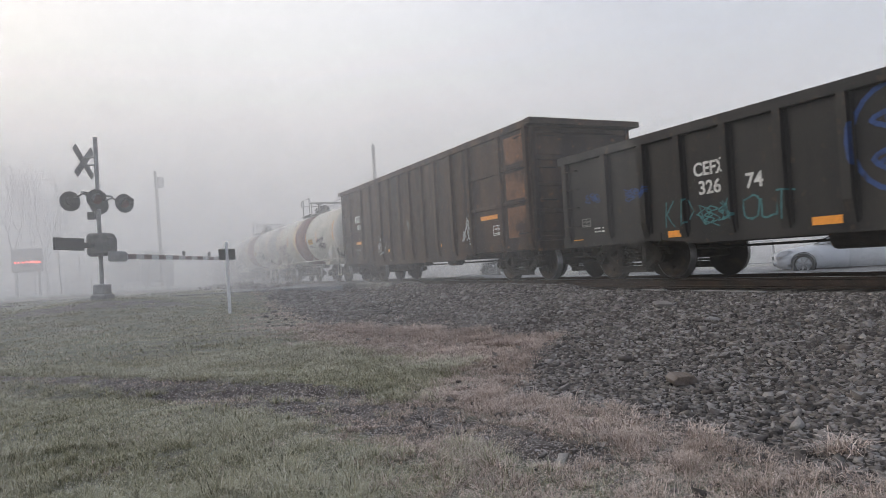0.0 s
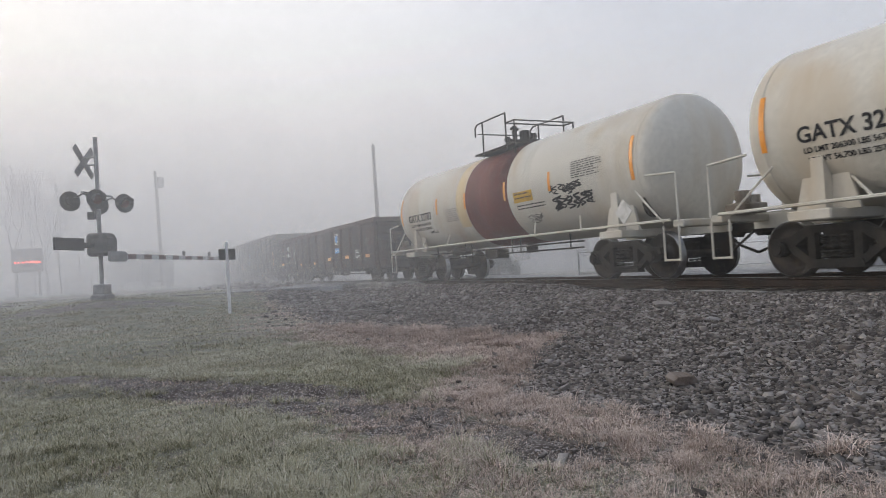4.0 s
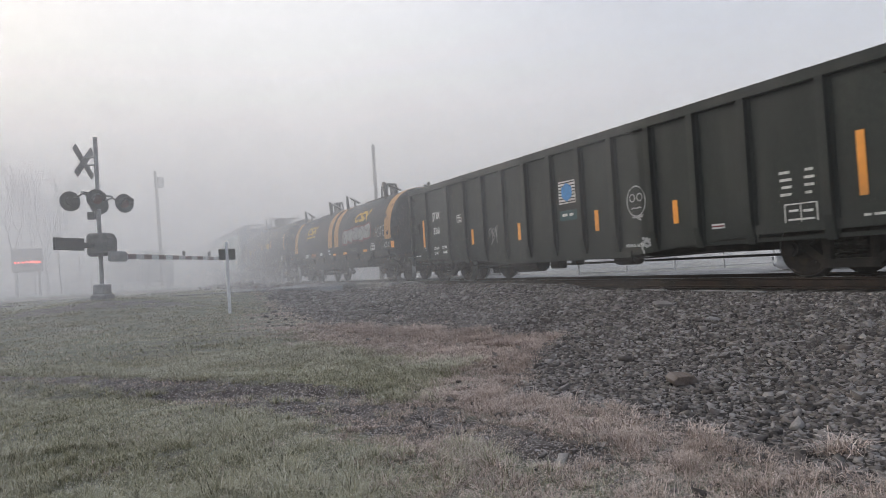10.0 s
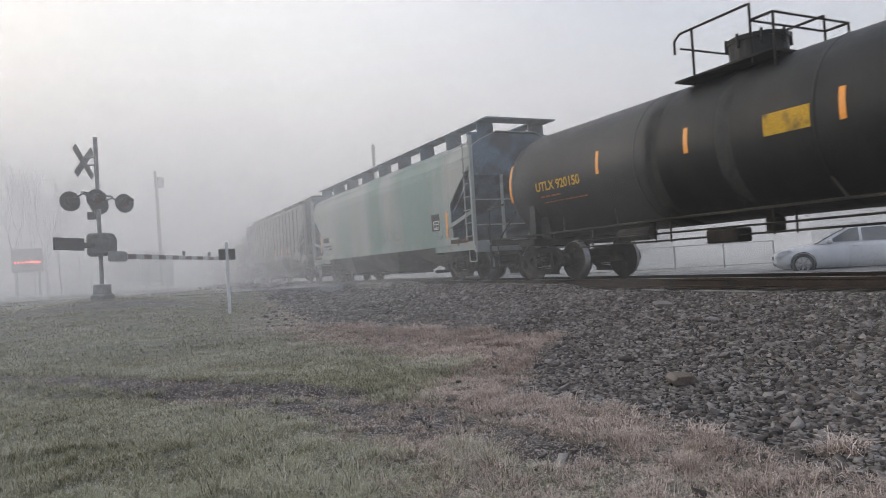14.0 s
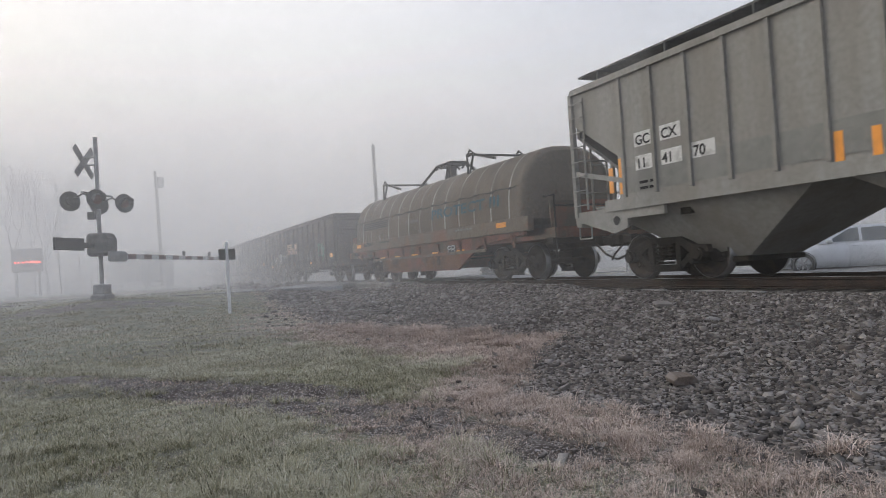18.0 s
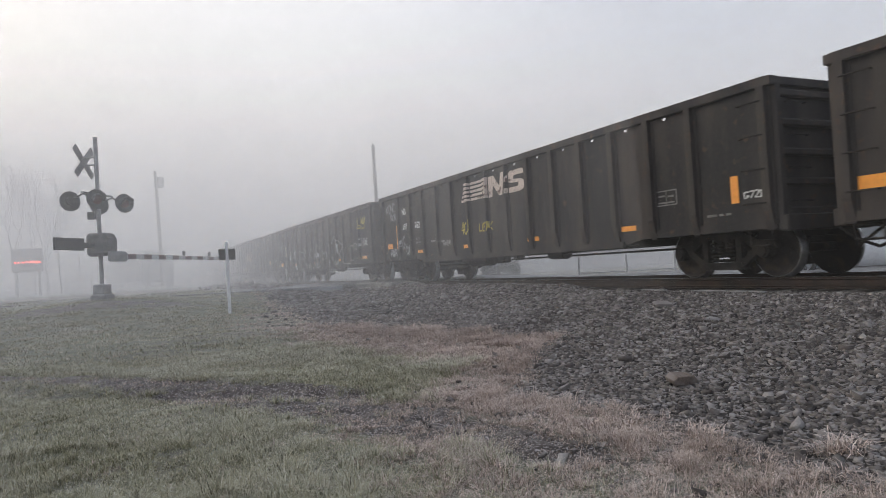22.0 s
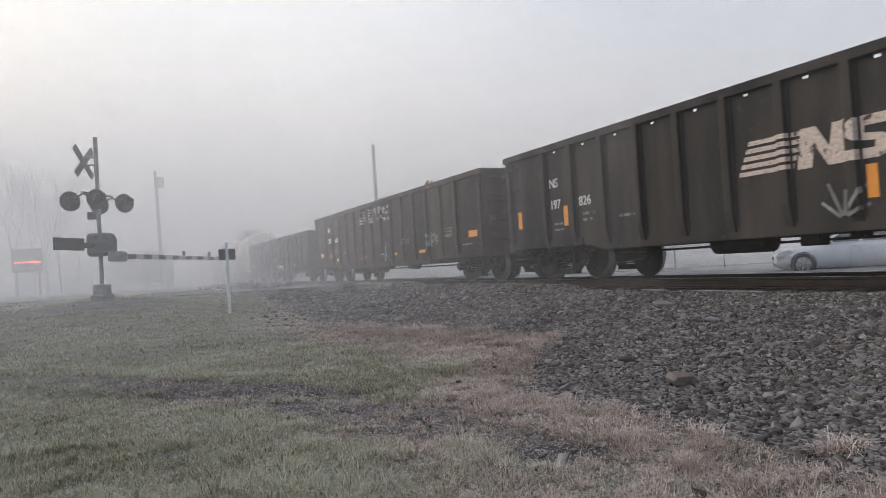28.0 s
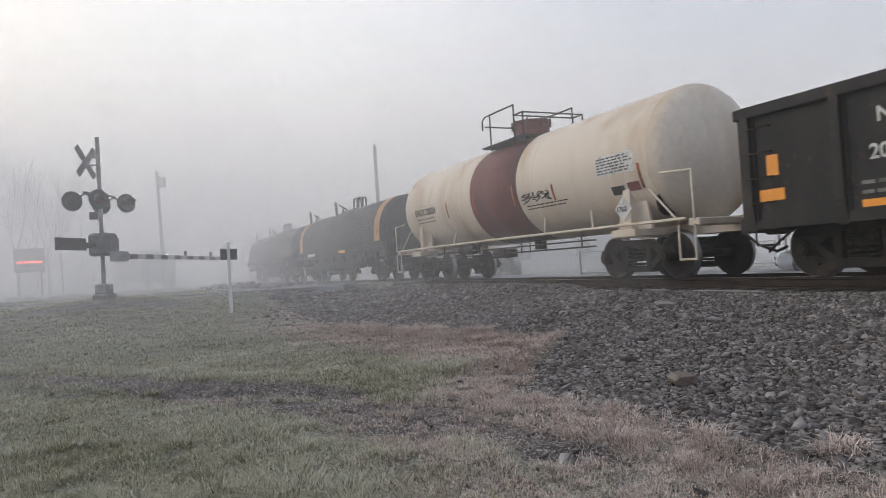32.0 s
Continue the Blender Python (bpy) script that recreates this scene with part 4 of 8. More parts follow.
def coil_car(q0, q1, label, hoods, hood_mat, body_mat, top=3.45, band=None, straps=0, group="coil cars of the train", deep=False, sill_mat=None, margin=0.45, inset=1.75):
    root = car_root(label, "coil", group)
    L = (q1 - q0) / 2
    zb = 1.55
    sm = sill_mat or body_mat
    bm = B()
    lo = 0.64
    if deep:
        out = [(-L + margin, 1.16), (-L + 3.6, 1.0), (-L + 5.0, 0.36), (L - 5.0, 0.36), (L - 3.6, 1.0), (L - margin, 1.16), (L - margin, 1.5), (-L + margin, 1.5)]
    else:
        out = [(-L + 0.2, 1.05), (-L + 3.0, 1.0), (-L + 3.3, lo), (L - 3.3, lo), (L - 3.0, 1.0), (L - 0.2, 1.05), (L - 0.2, 1.5), (-L + 0.2, 1.5)]
    slab(bm, out, -1.45, -1.38)
    slab(bm, out, 1.38, 1.45)
    box(bm, -1.38, 1.38, -L + 0.3, L - 0.3, 1.0, 1.1)
    part("side_wall", bm, body_mat, root)
    bm = B()
    for s in (-1, 1):
        box(bm, *sorted((s * 1.38, s * 1.56)), -L + margin - 0.35, L - margin + 0.35, 1.24, 1.60, 0.015)
        box(bm, *sorted((s * 1.45, s * 1.50)), -L + 3.2, L - 3.2, 0.82, 0.90)
    part("side_sill", bm, sm, root)
    master = None
    for s in (-1, 1):
        for i in range(9):
            y = -L + margin + 0.5 + (2 * L - 2 * margin - 1.0) * i / 8
            if master is None:
                bm = B()
                prism(bm, [(-1.55, 1.18), (-1.46, 0.86), (-1.44, 0.86), (-1.44, 1.18)], -0.05, 0.05)
                master = part("side_bracket", bm, body_mat, root)
                master.location = (0, y, 0)
            else:
                again(master, root, pose(0, y, 0, 0, 0, 0 if s < 0 else 180), "side_bracket")
    for s in (-1, 1):
        bm = B()
        box(bm, -1.4, 1.4, *sorted((s * L, s * (L - 0.5))), 1.0, 1.25, 0.02)
        box(bm, -1.3, 1.3, *sorted((s * (L - 0.35), s * (L - 0.4))), 1.2, 1.9)
        part("end_platform", bm, body_mat, root)
        bm = B()
        for k in (-1, 1):
            pipe(bm, [(k * 1.4, s * (L - 0.05), 0.5), (k * 1.4, s * (L - 0.05), 2.0), (k * 1.4, s * (L - 0.45), 2.0)], 0.02)
        pipe(bm, [(-1.4, s * (L - 0.05), 1.75), (1.4, s * (L - 0.05), 1.75)], 0.02)
        part("end_handrail", bm, "frame", root)
        coupler(root, s * L, s)
    n = len(hoods)
    for i in range(n):
        a = -L + margin + (2 * L - 2 * margin) * i / n + (0.05 if i else 0)
        b = -L + margin + (2 * L - 2 * margin) * (i + 1) / n - (0.05 if i < n - 1 else 0)
        hood(root, a, b, zb, 1.50, top - zb, hood_mat, band, straps)
        first, second = (2.0, 9.0) if straps else (0.62, 5.25)
        for d in (first, second):
            lifting_bracket(root, b - d, top, bool(straps))
        lifting_loop(root, (a + b) / 2 + 0.22, top + 0.02, bool(straps))
    underframe(root, -L, L, 0.9)
    trucks(root, -L + inset, L - inset)
    CARS.append((root, (q0 + q1) / 2))
    return root, L


# strokes of hand-drawn capitals on a grid 4 wide and 6 high
GLYPHS = {
    "A": "00 26 40|12 32", "B": "00 06 35 34 03 42 41 00", "C": "45 26 05 01 20 41", "D": "00 06 25 43 21 00", "E": "40 00 06 46|03 33", "F": "00 06 46|03 33", "G": "45 26 05 01 20 42 22", "H": "00 06|40 46|03 43",
    "I": "20 26", "K": "00 06|46 03 40", "L": "06 00 40", "M": "00 16 22 36 40", "N": "00 06 40 46", "O": "20 01 05 26 45 41 20", "P": "00 06 35 34 03", "R": "00 06 35 34 03 40", "S": "45 26 05 04 42 41 20 01",
    "T": "20 26|06 46", "U": "06 01 20 41 46", "W": "06 10 24 30 46", "Y": "06 23 46|23 20", "Z": "06 46 00 40", "0": "20 01 05 26 45 41 20", "2": "05 26 45 00 40", "3": "06 46 23 41 20 01", "4": "30 36 02 42",
    "7": "06 46 10", "^": "00 26 40|26 20", "o": "03 14 34 43 32 12 03", ">": "04 44|24 46|24 42", "v": "26 20|03 20 43|12 26 32", "~": "02 14 22 34 42", "|": "20 26", "e": "00 05 26 45|03 43|00 40", "a": "00 04 26 44 40",
}


def ribbon(bm, pts, x, thick):
    """A sprayed line on the side plane through (y, z) points."""
    for (a, b), (c, d) in zip(pts, pts[1:]):
        dx, dz = c - a, d - b
        ln = math.hypot(dx, dz) or 1e-4
        nx, nz = -dz / ln * thick / 2, dx / ln * thick / 2
        ex, ez = dx / ln * thick * 0.35, dz / ln * thick * 0.35
        f = bm.faces.new([bm.verts.new((x, *q)) for q in ((a + nx - ex, b + nz - ez), (c + nx + ex, d + nz + ez), (c - nx + ex, d - nz + ez), (a - nx - ex, b - nz - ez))])
        f.normal_update()
        if f.normal.x > 0:
            f.normal_flip()


def tag(root, x, y, z, w, h, text, material="spraywhite", thick=0.03, seed=1, lean=0.12, label="sprayed tag"):
    """Hand-drawn capitals sprayed in single lines: starts at y, foot at z, w long and h high."""
    rnd = random.Random(seed)
    bm = B()
    cell = w / len(text)
    for k, ch in enumerate(text):
        if ch == " ":
            continue
        tall, lift = h * rnd.uniform(0.85, 1.15), h * rnd.uniform(-0.06, 0.06)
        for stroke in GLYPHS[ch].split("|"):
            keys = [(int(p[0]) / 4 * 0.82 + rnd.uniform(-0.07, 0.07), int(p[1]) / 6 + rnd.uniform(-0.05, 0.05)) for p in stroke.split()]
            pts = [keys[0]]
            for (a, b), (c, d) in zip(keys, keys[1:]):
                bow = rnd.uniform(-0.05, 0.05)
                pts += [(a + (c - a) * t + bow * math.sin(math.pi * t), b + (d - b) * t + bow * math.sin(math.pi * t)) for t in (0.33, 0.67, 1.0)]
            ribbon(bm, [(y - (k + u + lean * v) * cell, z + lift + v * tall) for u, v in pts], x, thick * rnd.uniform(0.85, 1.15))
    return part("graffiti", bm, material, root, label)


def ring_mark(root, x, y, z, w, h, material, thick=0.03, a0=0.0, a1=360.0, name="graffiti", label="sprayed line"):
    bm = B()
    n = 22
    ribbon(bm, [(y - w / 2 * math.cos(math.radians(a0 + (a1 - a0) * i / n)), z + h / 2 * math.sin(math.radians(a0 + (a1 - a0) * i / n))) for i in range(n + 1)], x, thick)
    return part(name, bm, material, root, label)


def emblem(root, x, y, z, w, h, material):
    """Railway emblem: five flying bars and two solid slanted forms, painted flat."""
    bm = B()
    for k in range(5):
        zz = z + h * (k + 0.25) / 5
        sh = 0.05 * (k - 2)
        slab(bm, [(y - sh, zz), (y - w * 0.42 - sh, zz), (y - w * 0.42 - sh - 0.02, zz + h * 0.12), (y - sh - 0.02, zz + h * 0.12)], x - 0.004, x)
    part("emblem_stripes", bm, material, root, "peeling painted bars")
    bm = B()

    def at(u, v):
        return (y - w * u - 0.12 * (v - 0.5) * h, z + h * v)
    slab(bm, [at(u, v) for u, v in ((0.42, 0), (0.52, 0), (0.53, 0.55), (0.63, 0), (0.73, 0), (0.74, 1), (0.64, 1), (0.63, 0.45), (0.53, 1), (0.43, 1))], x - 0.004, x)
    slab(bm, [at(u, v) for u, v in ((0.75, 0), (0.94, 0), (1.0, 0.12), (1.0, 0.42), (0.95, 0.54), (0.84, 0.60), (0.84, 0.76), (1.0, 0.76), (1.0, 1), (0.80, 1), (0.75, 0.88), (0.75, 0.55), (0.80, 0.45), (0.91, 0.40), (0.91, 0.24), (0.75, 0.24))], x - 0.004, x)
    part("emblem", bm, material, root, "peeling solid painted emblem")


def scrap(root, top, ds, L, seed):
    """Bits of scrap metal poking over the rim."""
    rnd = random.Random(seed)
    bm = B()
    for d in ds:
        for _ in range(3):
            p = Vector((-1.15 + rnd.uniform(-0.15, 0.3), L - d + rnd.uniform(-0.25, 0.25), top - 0.25))
            q = p + Vector((rnd.uniform(-0.1, 0.2), rnd.uniform(-0.3, 0.3), rnd.uniform(0.3, 0.52)))
            if rnd.random() < 0.5:
                rod(bm, p, q, rnd.uniform(0.015, 0.03), 5)
            else:
                w = rnd.uniform(0.06, 0.16)
                slab(bm, [(p.y - w, p.z), (p.y + w, p.z), (q.y + w * 0.7, q.z - 0.06), (q.y - w * 0.6, q.z)], p.x, p.x + 0.03)
    part("scrap_load", bm, "rust", root, "twisted scrap showing over the rim")


def heap(root, L, d, top, w, h):
    bm = B()
    bmesh.ops.create_icosphere(bm, subdivisions=3, radius=0.5, matrix=Matrix.LocRotScale((-0.9, L - d, top - 0.05), None, (0.9, w, h * 2)))
    for v in bm.verts:
        v.co += noise.noise_vector(v.co * 3) * 0.08
    part("scrap_load", bm, "brown", root, "heap of scrap showing over the rim")


def build_train():
    g = gondola
    # black gondola with teal tags
    at = [1.42, 2.5] + [3.42 + 1.01 * i for i in range(10)] + [13.9, 14.98]
    r, L, x = g(-151.1, -134.7, 2.72, "black open gondola with white lettering and teal sprayed tags", "black", at=at, bottom=0.68, drop=0.06)
    lettering("CEFX", 0.24, x, L - 3.70, 1.79, "letter", r, width=0.9)
    lettering("326", 0.24, x, L - 3.79, 1.47, "letter", r)
    lettering("74", 0.25, x, L - 4.75, 1.46, "letter", r)
    tag(r, x, L - 2.99, 0.97, 0.68, 0.5, "KID", "sprayteal", 0.025, 3)
    scribble(4, x, L - 4.12, 1.12, 0.75, 0.34, "sprayteal", r, 5)
    tag(r, x, L - 4.68, 0.95, 0.95, 0.36, "OUT", "sprayteal", 0.03, 5)
    ring_mark(r, x, L - 7.1, 1.85, 1.2, 1.4, "sprayblue", 0.07)
    scribble(5, x, L - 7.5, 1.75, 1.3, 1.2, "sprayblue", r, 3, 0.07)
    scribble(8, x, L - 0.96, 1.72, 0.5, 0.2, "sprayblue", r, 4)
    scribble(11, x, L - 2.25, 1.68, 0.65, 0.22, "sprayblue", r, 5)
    for y in (0.3, 3.25, 6.08):
        reflector(r, x, L - y, 0.84, 0.46, 0.12)
    frame_box(r, x, L - 0.69, 1.24, 0.28, 0.16, "fletter", 0.018)
    bars(r, x, L - 0.95, 1.1, 0.4, 2, 0.03, 0.07, "letter", 3)
    # tall brown gondola
    at = [1.0, 2.42, 3.45, 4.5, 5.42, 6.4, 7.3, 8.33, 9.3, 10.4, 11.5, 13.18]
    r, L, x = g(-133.4, -118.85, 3.88, "tall rust-brown open gondola with ribbed sides", "brown", bottom=0.68, at=at, inset=1.45, drop=0.12)
    for d0, z0, z1 in ((13.32, 2.95, 3.62), (13.32, 2.06, 2.72), (13.32, 1.1, 1.86)):
        part("rusted_patch", plate(B(), x, L - d0 - 0.5, (z0 + z1) / 2, 0.86, z1 - z0, 0.004), "rust", r, "bright orange rust")
    for d0, d1, z in ((11.55, 13.12, 2.82), (11.55, 13.12, 1.95), (13.24, 14.4, 2.84), (13.24, 14.4, 1.96), (0.1, 0.95, 2.84), (0.1, 0.95, 1.96), (1.05, 2.36, 2.05)):
        part("side_brace", box(B(), x - 0.055, x + 0.006, L - d1, L - d0, z - 0.05, z + 0.05, 0.012), "brown", r)
    part("number_panel", plate(B(), x, L - 1.98, 2.57, 0.98, 0.26), "letter", r)
    lettering("ZVBX", 0.19, x - 0.007, L - 1.56, 2.48, "dletter", r, width=1.1)
    lettering("101585", 0.20, x, L - 1.62, 2.16, "letter", r, width=0.95)
    bars(r, x, L - 1.5, 1.33, 0.45, 2, 0.06, 0.15, "fletter", 6)
    bars(r, x, L - 2.1, 1.33, 0.42, 2, 0.06, 0.15, "fletter", 7)
    for y, z, w in ((1.98, 1.61, 0.95), (5.2, 1.16, 0.36), (7.18, 1.15, 0.32), (9.25, 1.13, 0.4), (12.43, 1.71, 0.9)):
        reflector(r, x, L - y, z, w, 0.11)
    tag(r, x, L - 3.97, 1.14, 0.75, 0.34, "MUKU", "spraywhite", 0.028, 9)
    ring_mark(r, x, L - 4.42, 1.60, 0.26, 0.09, "spraywhite", 0.025)
    tag(r, x, L - 4.1, 1.03, 0.6, 0.09, "~", "spraywhite", 0.025, 10)
    scribble(12, x, L - 11.2, 1.45, 0.6, 0.75, "spraywhite", r, 3, 0.035)
    frame_box(r, x, L - 12.87, 1.35, 0.5, 0.24, "letter", 0.02)
    scribble(10, x, L - 7.0, 1.95, 0.3, 0.3, "fletter", r, 3, 0.03)
    part("end_ledge", box(B(), -1.66, 1.66, -L - 0.3, -L - 0.05, 3.74, 3.88), "brown", r)
    part("end_ledge", box(B(), -1.66, 1.66, L + 0.05, L + 0.22, 3.74, 3.88), "brown", r)
    part("end_bracket", box(B(), -1.55, -1.2, L + 0.05, L + 0.22, 2.55, 2.75, 0.02), "brown", r)
    # white tanks with a maroon band
    for q0, q1, txt in ((-117.8, -103.6, "GATX 32759"), (-103.1, -88.85, "GATX 32783")):
        r, L, zc, R = tank(q0, q1, "dirty white tank car with a maroon band and top railing", "white", True, top=3.70, radius=1.36, band_at=(-1.15, 1.15), dome_mat="frame", head=0.55)
        shell_text(r, txt, 0.245, L - 1.78, 2.02, zc, R, "dletter")
        shell_text(r, "LD LMT 206300 LBS 56700 KGS", 0.088, L - 1.84, 1.86, zc, R, "dletter")
        shell_text(r, "LT WT 56,700 LBS 25700 KGS", 0.088, L - 1.88, 1.72, zc, R, "dletter")
        shell_text(r, "NEW 07-03", 0.088, L - 3.1, 1.58, zc, R, "dletter")
        for d, z0, z1 in ((1.2, 1.98, 2.85), (4.03, 2.12, 2.6), (5.93, 2.1, 2.56), (8.14, 2.1, 2.58), (10.15, 2.1, 2.55), (12.95, 1.98, 2.85)):
            curve_plate(r, L - d - 0.05, L - d + 0.05, z0, z1, zc, R, "reflector", "reflector", "amber reflective strip", lift=0.011)
        curve_plate(r, 1.17, 1.75, 1.6, 3.55, zc, R, "stain", "stained_band", "yellow-brown stain beside the band", n=12)
        curve_plate(r, L - 9.40, L - 8.55, 1.98, 2.24, zc, R, "yletter", "stencil_panel", "yellow stencilled panel")
        shell_bars(r, L - 8.6, 2.17, 0.75, 2, zc, R + 0.004, "dletter", 0.03, 0.10, 5)
        shell_bars(r, L - 8.62, 1.88, 1.3, 2, zc, R, "dletter", 0.03, 0.08, 6)
        shell_bars(r, L - 4.6, 2.18, 0.95, 7, zc, R, "fletter", 0.02, 0.06, 7)
        shell_bars(r, L - 11.0, 2.62, 1.1, 8, zc, R, "fletter", 0.025, 0.05, 4)
        scribble(33 if txt.endswith("9") else 36, 0, L - 10.7, 2.1, 1.2, 0.22, "dletter", r, 7, 0.03, shell=(zc, R))
        scribble(34 if txt.endswith("9") else 37, 0, L - 10.9, 1.8, 1.4, 0.3, "dletter", r, 6, 0.04, shell=(zc, R))
        scribble(35 if txt.endswith("9") else 39, 0, L - 9.2, 1.52, 0.6, 0.3, "fletter", r, 3, 0.02, shell=(zc, R))
        bm = B()
        slab(bm, [(-L + 1.5, 1.12), (-L + 1.75, 1.37), (-L + 1.5, 1.62), (-L + 1.25, 1.37)], -1.46, -1.44)
        part("placard", bm, "letter", r, "white hazard diamond on the end rail")
        # end fittings on the platform
        bm = B()
        box(bm, -1.1, -0.5, L - 0.55, L - 0.15, 1.1, 1.28, 0.03)
        rod(bm, (-0.95, L - 0.42, 1.28), (-0.95, L - 0.42, 1.48), 0.13, 10)
        rod(bm, (-0.6, L - 0.35, 1.28), (-0.6, L - 0.35, 1.42), 0.10, 10)
        part("brake_valve", bm, "strap", r)
    # black gondola with rusty red posts
    at = [1.2 + 1.335 * i for i in range(11)]
    r, L, x = g(-87.8, -71.55, 2.50, "black gondola with rusty red posts and a blue placard", "oxblack", at=at, post_mat="redbrown", chord_mat="redbrown", bottom=0.50, drop=0.20, taper=(3.0, 5.4))
    lettering("DJRX", 0.21, x, L - 1.69, 1.84, "letter", r, width=1.25)
    lettering("8880", 0.22, x, L - 1.69, 1.48, "letter", r, width=1.15)
    lettering("35", 0.21, x, L - 3.13, 1.49, "letter", r)
    bars(r, x, L - 1.94, 1.30, 0.4, 2, 0.06, 0.14, "letter", 7)
    bars(r, x, L - 3.34, 1.23, 0.42, 2, 0.06, 0.13, "letter", 8)
    for y, z in ((0.43, 1.1), (4.83, 0.98), (7.43, 0.98), (9.9, 1.1), (12.52, 1.11), (15.13, 1.08)):
        reflector(r, x, L - y, z, 0.46, 0.13)
    scribble(13, x, L - 0.75, 1.9, 0.55, 0.2, "sprayred", r, 5, 0.025)
    part("placard", plate(B(), x, L - 11.14, 1.95, 0.6, 0.5, 0.004), "dletter", r)
    bm = B()
    for i in range(8):
        plate(bm, x - 0.004, L - 11.14, 1.73 + i * 0.063, 0.6, 0.022, 0.004)
    part("placard_stripes", bm, "letter", r, "white stripes round a blue emblem")
    part("emblem", rod(B(), (x - 0.012, L - 11.14, 1.95), (x - 0.006, L - 11.14, 1.95), 0.19, 6), "blueplate", r)
    part("placard", plate(B(), x, L - 11.16, 1.44, 0.62, 0.22), "blueplate", r, "blue placard with white bars")
    bars(r, x - 0.007, L - 10.95, 1.44, 0.45, 1, 0.05, 0.1, "letter", 9)
    frame_box(r, x, L - 13.95, 1.2, 0.56, 0.30, "letter", 0.018)
    bars(r, x, L - 13.63, 0.82, 0.65, 1, 0.03, 0.1, "letter", 10)
    bars(r, x, L - 15.0, 1.75, 0.4, 2, 0.03, 0.08, "fletter", 11)
    # dark green-black gondolas
    at = [1.3] + [2.78 + 1.06 * i for i in range(11)] + [14.72]
    for q0, q1, num, sd in ((-70.3, -54.1, "297", 21), (-52.65, -36.5, "338", 31)):
        r, L, x = g(q0, q1, 3.02, "dark green-black gondola with white lettering and amber strips", "green_black", at=at, bottom=0.49, drop=0.22, taper=(2.9, 5.6))
        lettering("JTIX", 0.22, x, L - 1.64, 1.96, "letter", r, width=0.95)
        lettering(num, 0.21, x, L - 1.64, 1.50, "letter", r, width=1.05)
        lettering("LD LMT", 0.085, x, L - 1.61, 1.02, "letter", r)
        lettering("217800", 0.085, x, L - 2.2, 1.03, "letter", r)
        lettering("LT WT", 0.085, x, L - 1.63, 0.87, "letter", r)
        lettering("66200", 0.085, x, L - 2.24, 0.88, "letter", r)
        bars(r, x, L - 0.15, 0.86, 0.55, 1, 0.035, 0.1, "letter", sd + 2)
        bars(r, x, L - 0.95, 1.1, 0.22, 2, 0.03, 0.07, "letter", sd + 1)
        frame_box(r, x, L - 3.42, 1.84, 0.27, 0.2, "letter", 0.016)
        for y, z, h in ((0.92, 1.56, 0.86), (4.18, 1.26, 0.42), (6.6, 1.24, 0.42), (9.6, 1.26, 0.43), (11.8, 1.23, 0.42), (15.2, 1.57, 0.88)):
            reflector(r, x, L - y, z, 0.12, h)
        # striped company panel with a blue lozenge
        dp = 7.43 if num == "297" else 8.63
        part("placard", plate(B(), x, L - dp, 1.97, 0.6, 0.5, 0.004), "letter", r, "white and blue company panel")
        bm = B()
        for i in range(7):
            plate(bm, x - 0.004, L - dp, 1.76 + i * 0.07, 0.58, 0.022, 0.004)
        part("placard_stripes", bm, "dletter", r)
        part("emblem", rod(B(), (x - 0.012, L - dp, 1.97), (x - 0.006, L - dp, 1.97), 0.21, 6), "blueplate", r)
        part("placard", plate(B(), x, L - dp - 0.01, 1.46, 0.62, 0.22, 0.004), "blueplate" if num == "297" else "tealplate", r)
        bars(r, x - 0.005, L - dp + 0.2, 1.47, 0.42, 1, 0.06, 0.14, "letter", sd + 3)
        if num == "338":
            # a drawn face with a bow tie
            ring_mark(r, x, L - 10.8, 1.53, 0.5, 0.58, "spraywhite", 0.03)
            for k in (-0.1, 0.1):
                ring_mark(r, x, L - 10.8 + k, 1.6, 0.14, 0.14, "spraywhite", 0.025)
            tag(r, x, L - 10.66, 1.38, 0.3, 0.05, "~", "spraywhite", 0.025, 4)
            tag(r, x, L - 10.62, 1.12, 0.36, 0.14, ">", "spraywhite", 0.03, 5)
            scribble(77, x, L - 5.3, 1.25, 0.5, 0.4, "fletter", r, 4, 0.03)
            scribble(78, x, L - 11.0, 0.7, 0.25, 0.25, "spraywhite", r, 2, 0.05)
        lettering("RELEASE ROD", 0.06, x, L - 10.44, 0.66, "letter", r)
        part("placard", plate(B(), x, L - 12.73, 0.9, 0.26, 0.08), "letter", r, "small white sticker with a red line")
        part("sticker_line", plate(B(), x - 0.007, L - 12.73, 0.9, 0.24, 0.025, 0.003), "sprayred", r)
        frame_box(r, x, L - 14.25, 0.98, 0.52, 0.28, "letter", 0.018)
        bars(r, x, L - 13.92, 1.6, 0.22, 4, 0.04, 0.11, "letter", sd + 4)
        bars(r, x, L - 14.3, 1.6, 0.16, 4, 0.04, 0.11, "letter", sd + 5)
        bars(r, x, L - 15.18, 0.86, 0.8, 1, 0.05, 0.1, "letter", sd + 6)
        # latch box at the trailing corner
        bm = B()
        box(bm, x - 0.05, x, L - 0.68, L - 0.25, 1.55, 1.9, 0.015)
        rod(bm, (x - 0.08, L - 0.7, 1.62), (x - 0.08, L - 0.1, 1.62), 0.02, 6)
        rod(bm, (x - 0.08, L - 0.7, 1.82), (x - 0.08, L - 0.1, 1.82), 0.02, 6)
        part("corner_latch", bm, "green_black", r)
    # dark coil car with two banded hoods
    r, L = coil_car(-35.1, -19.75, "dark coil car with two hoods and yellow end bands", (1, 2), "csx", "csx", 3.44, "yellow")
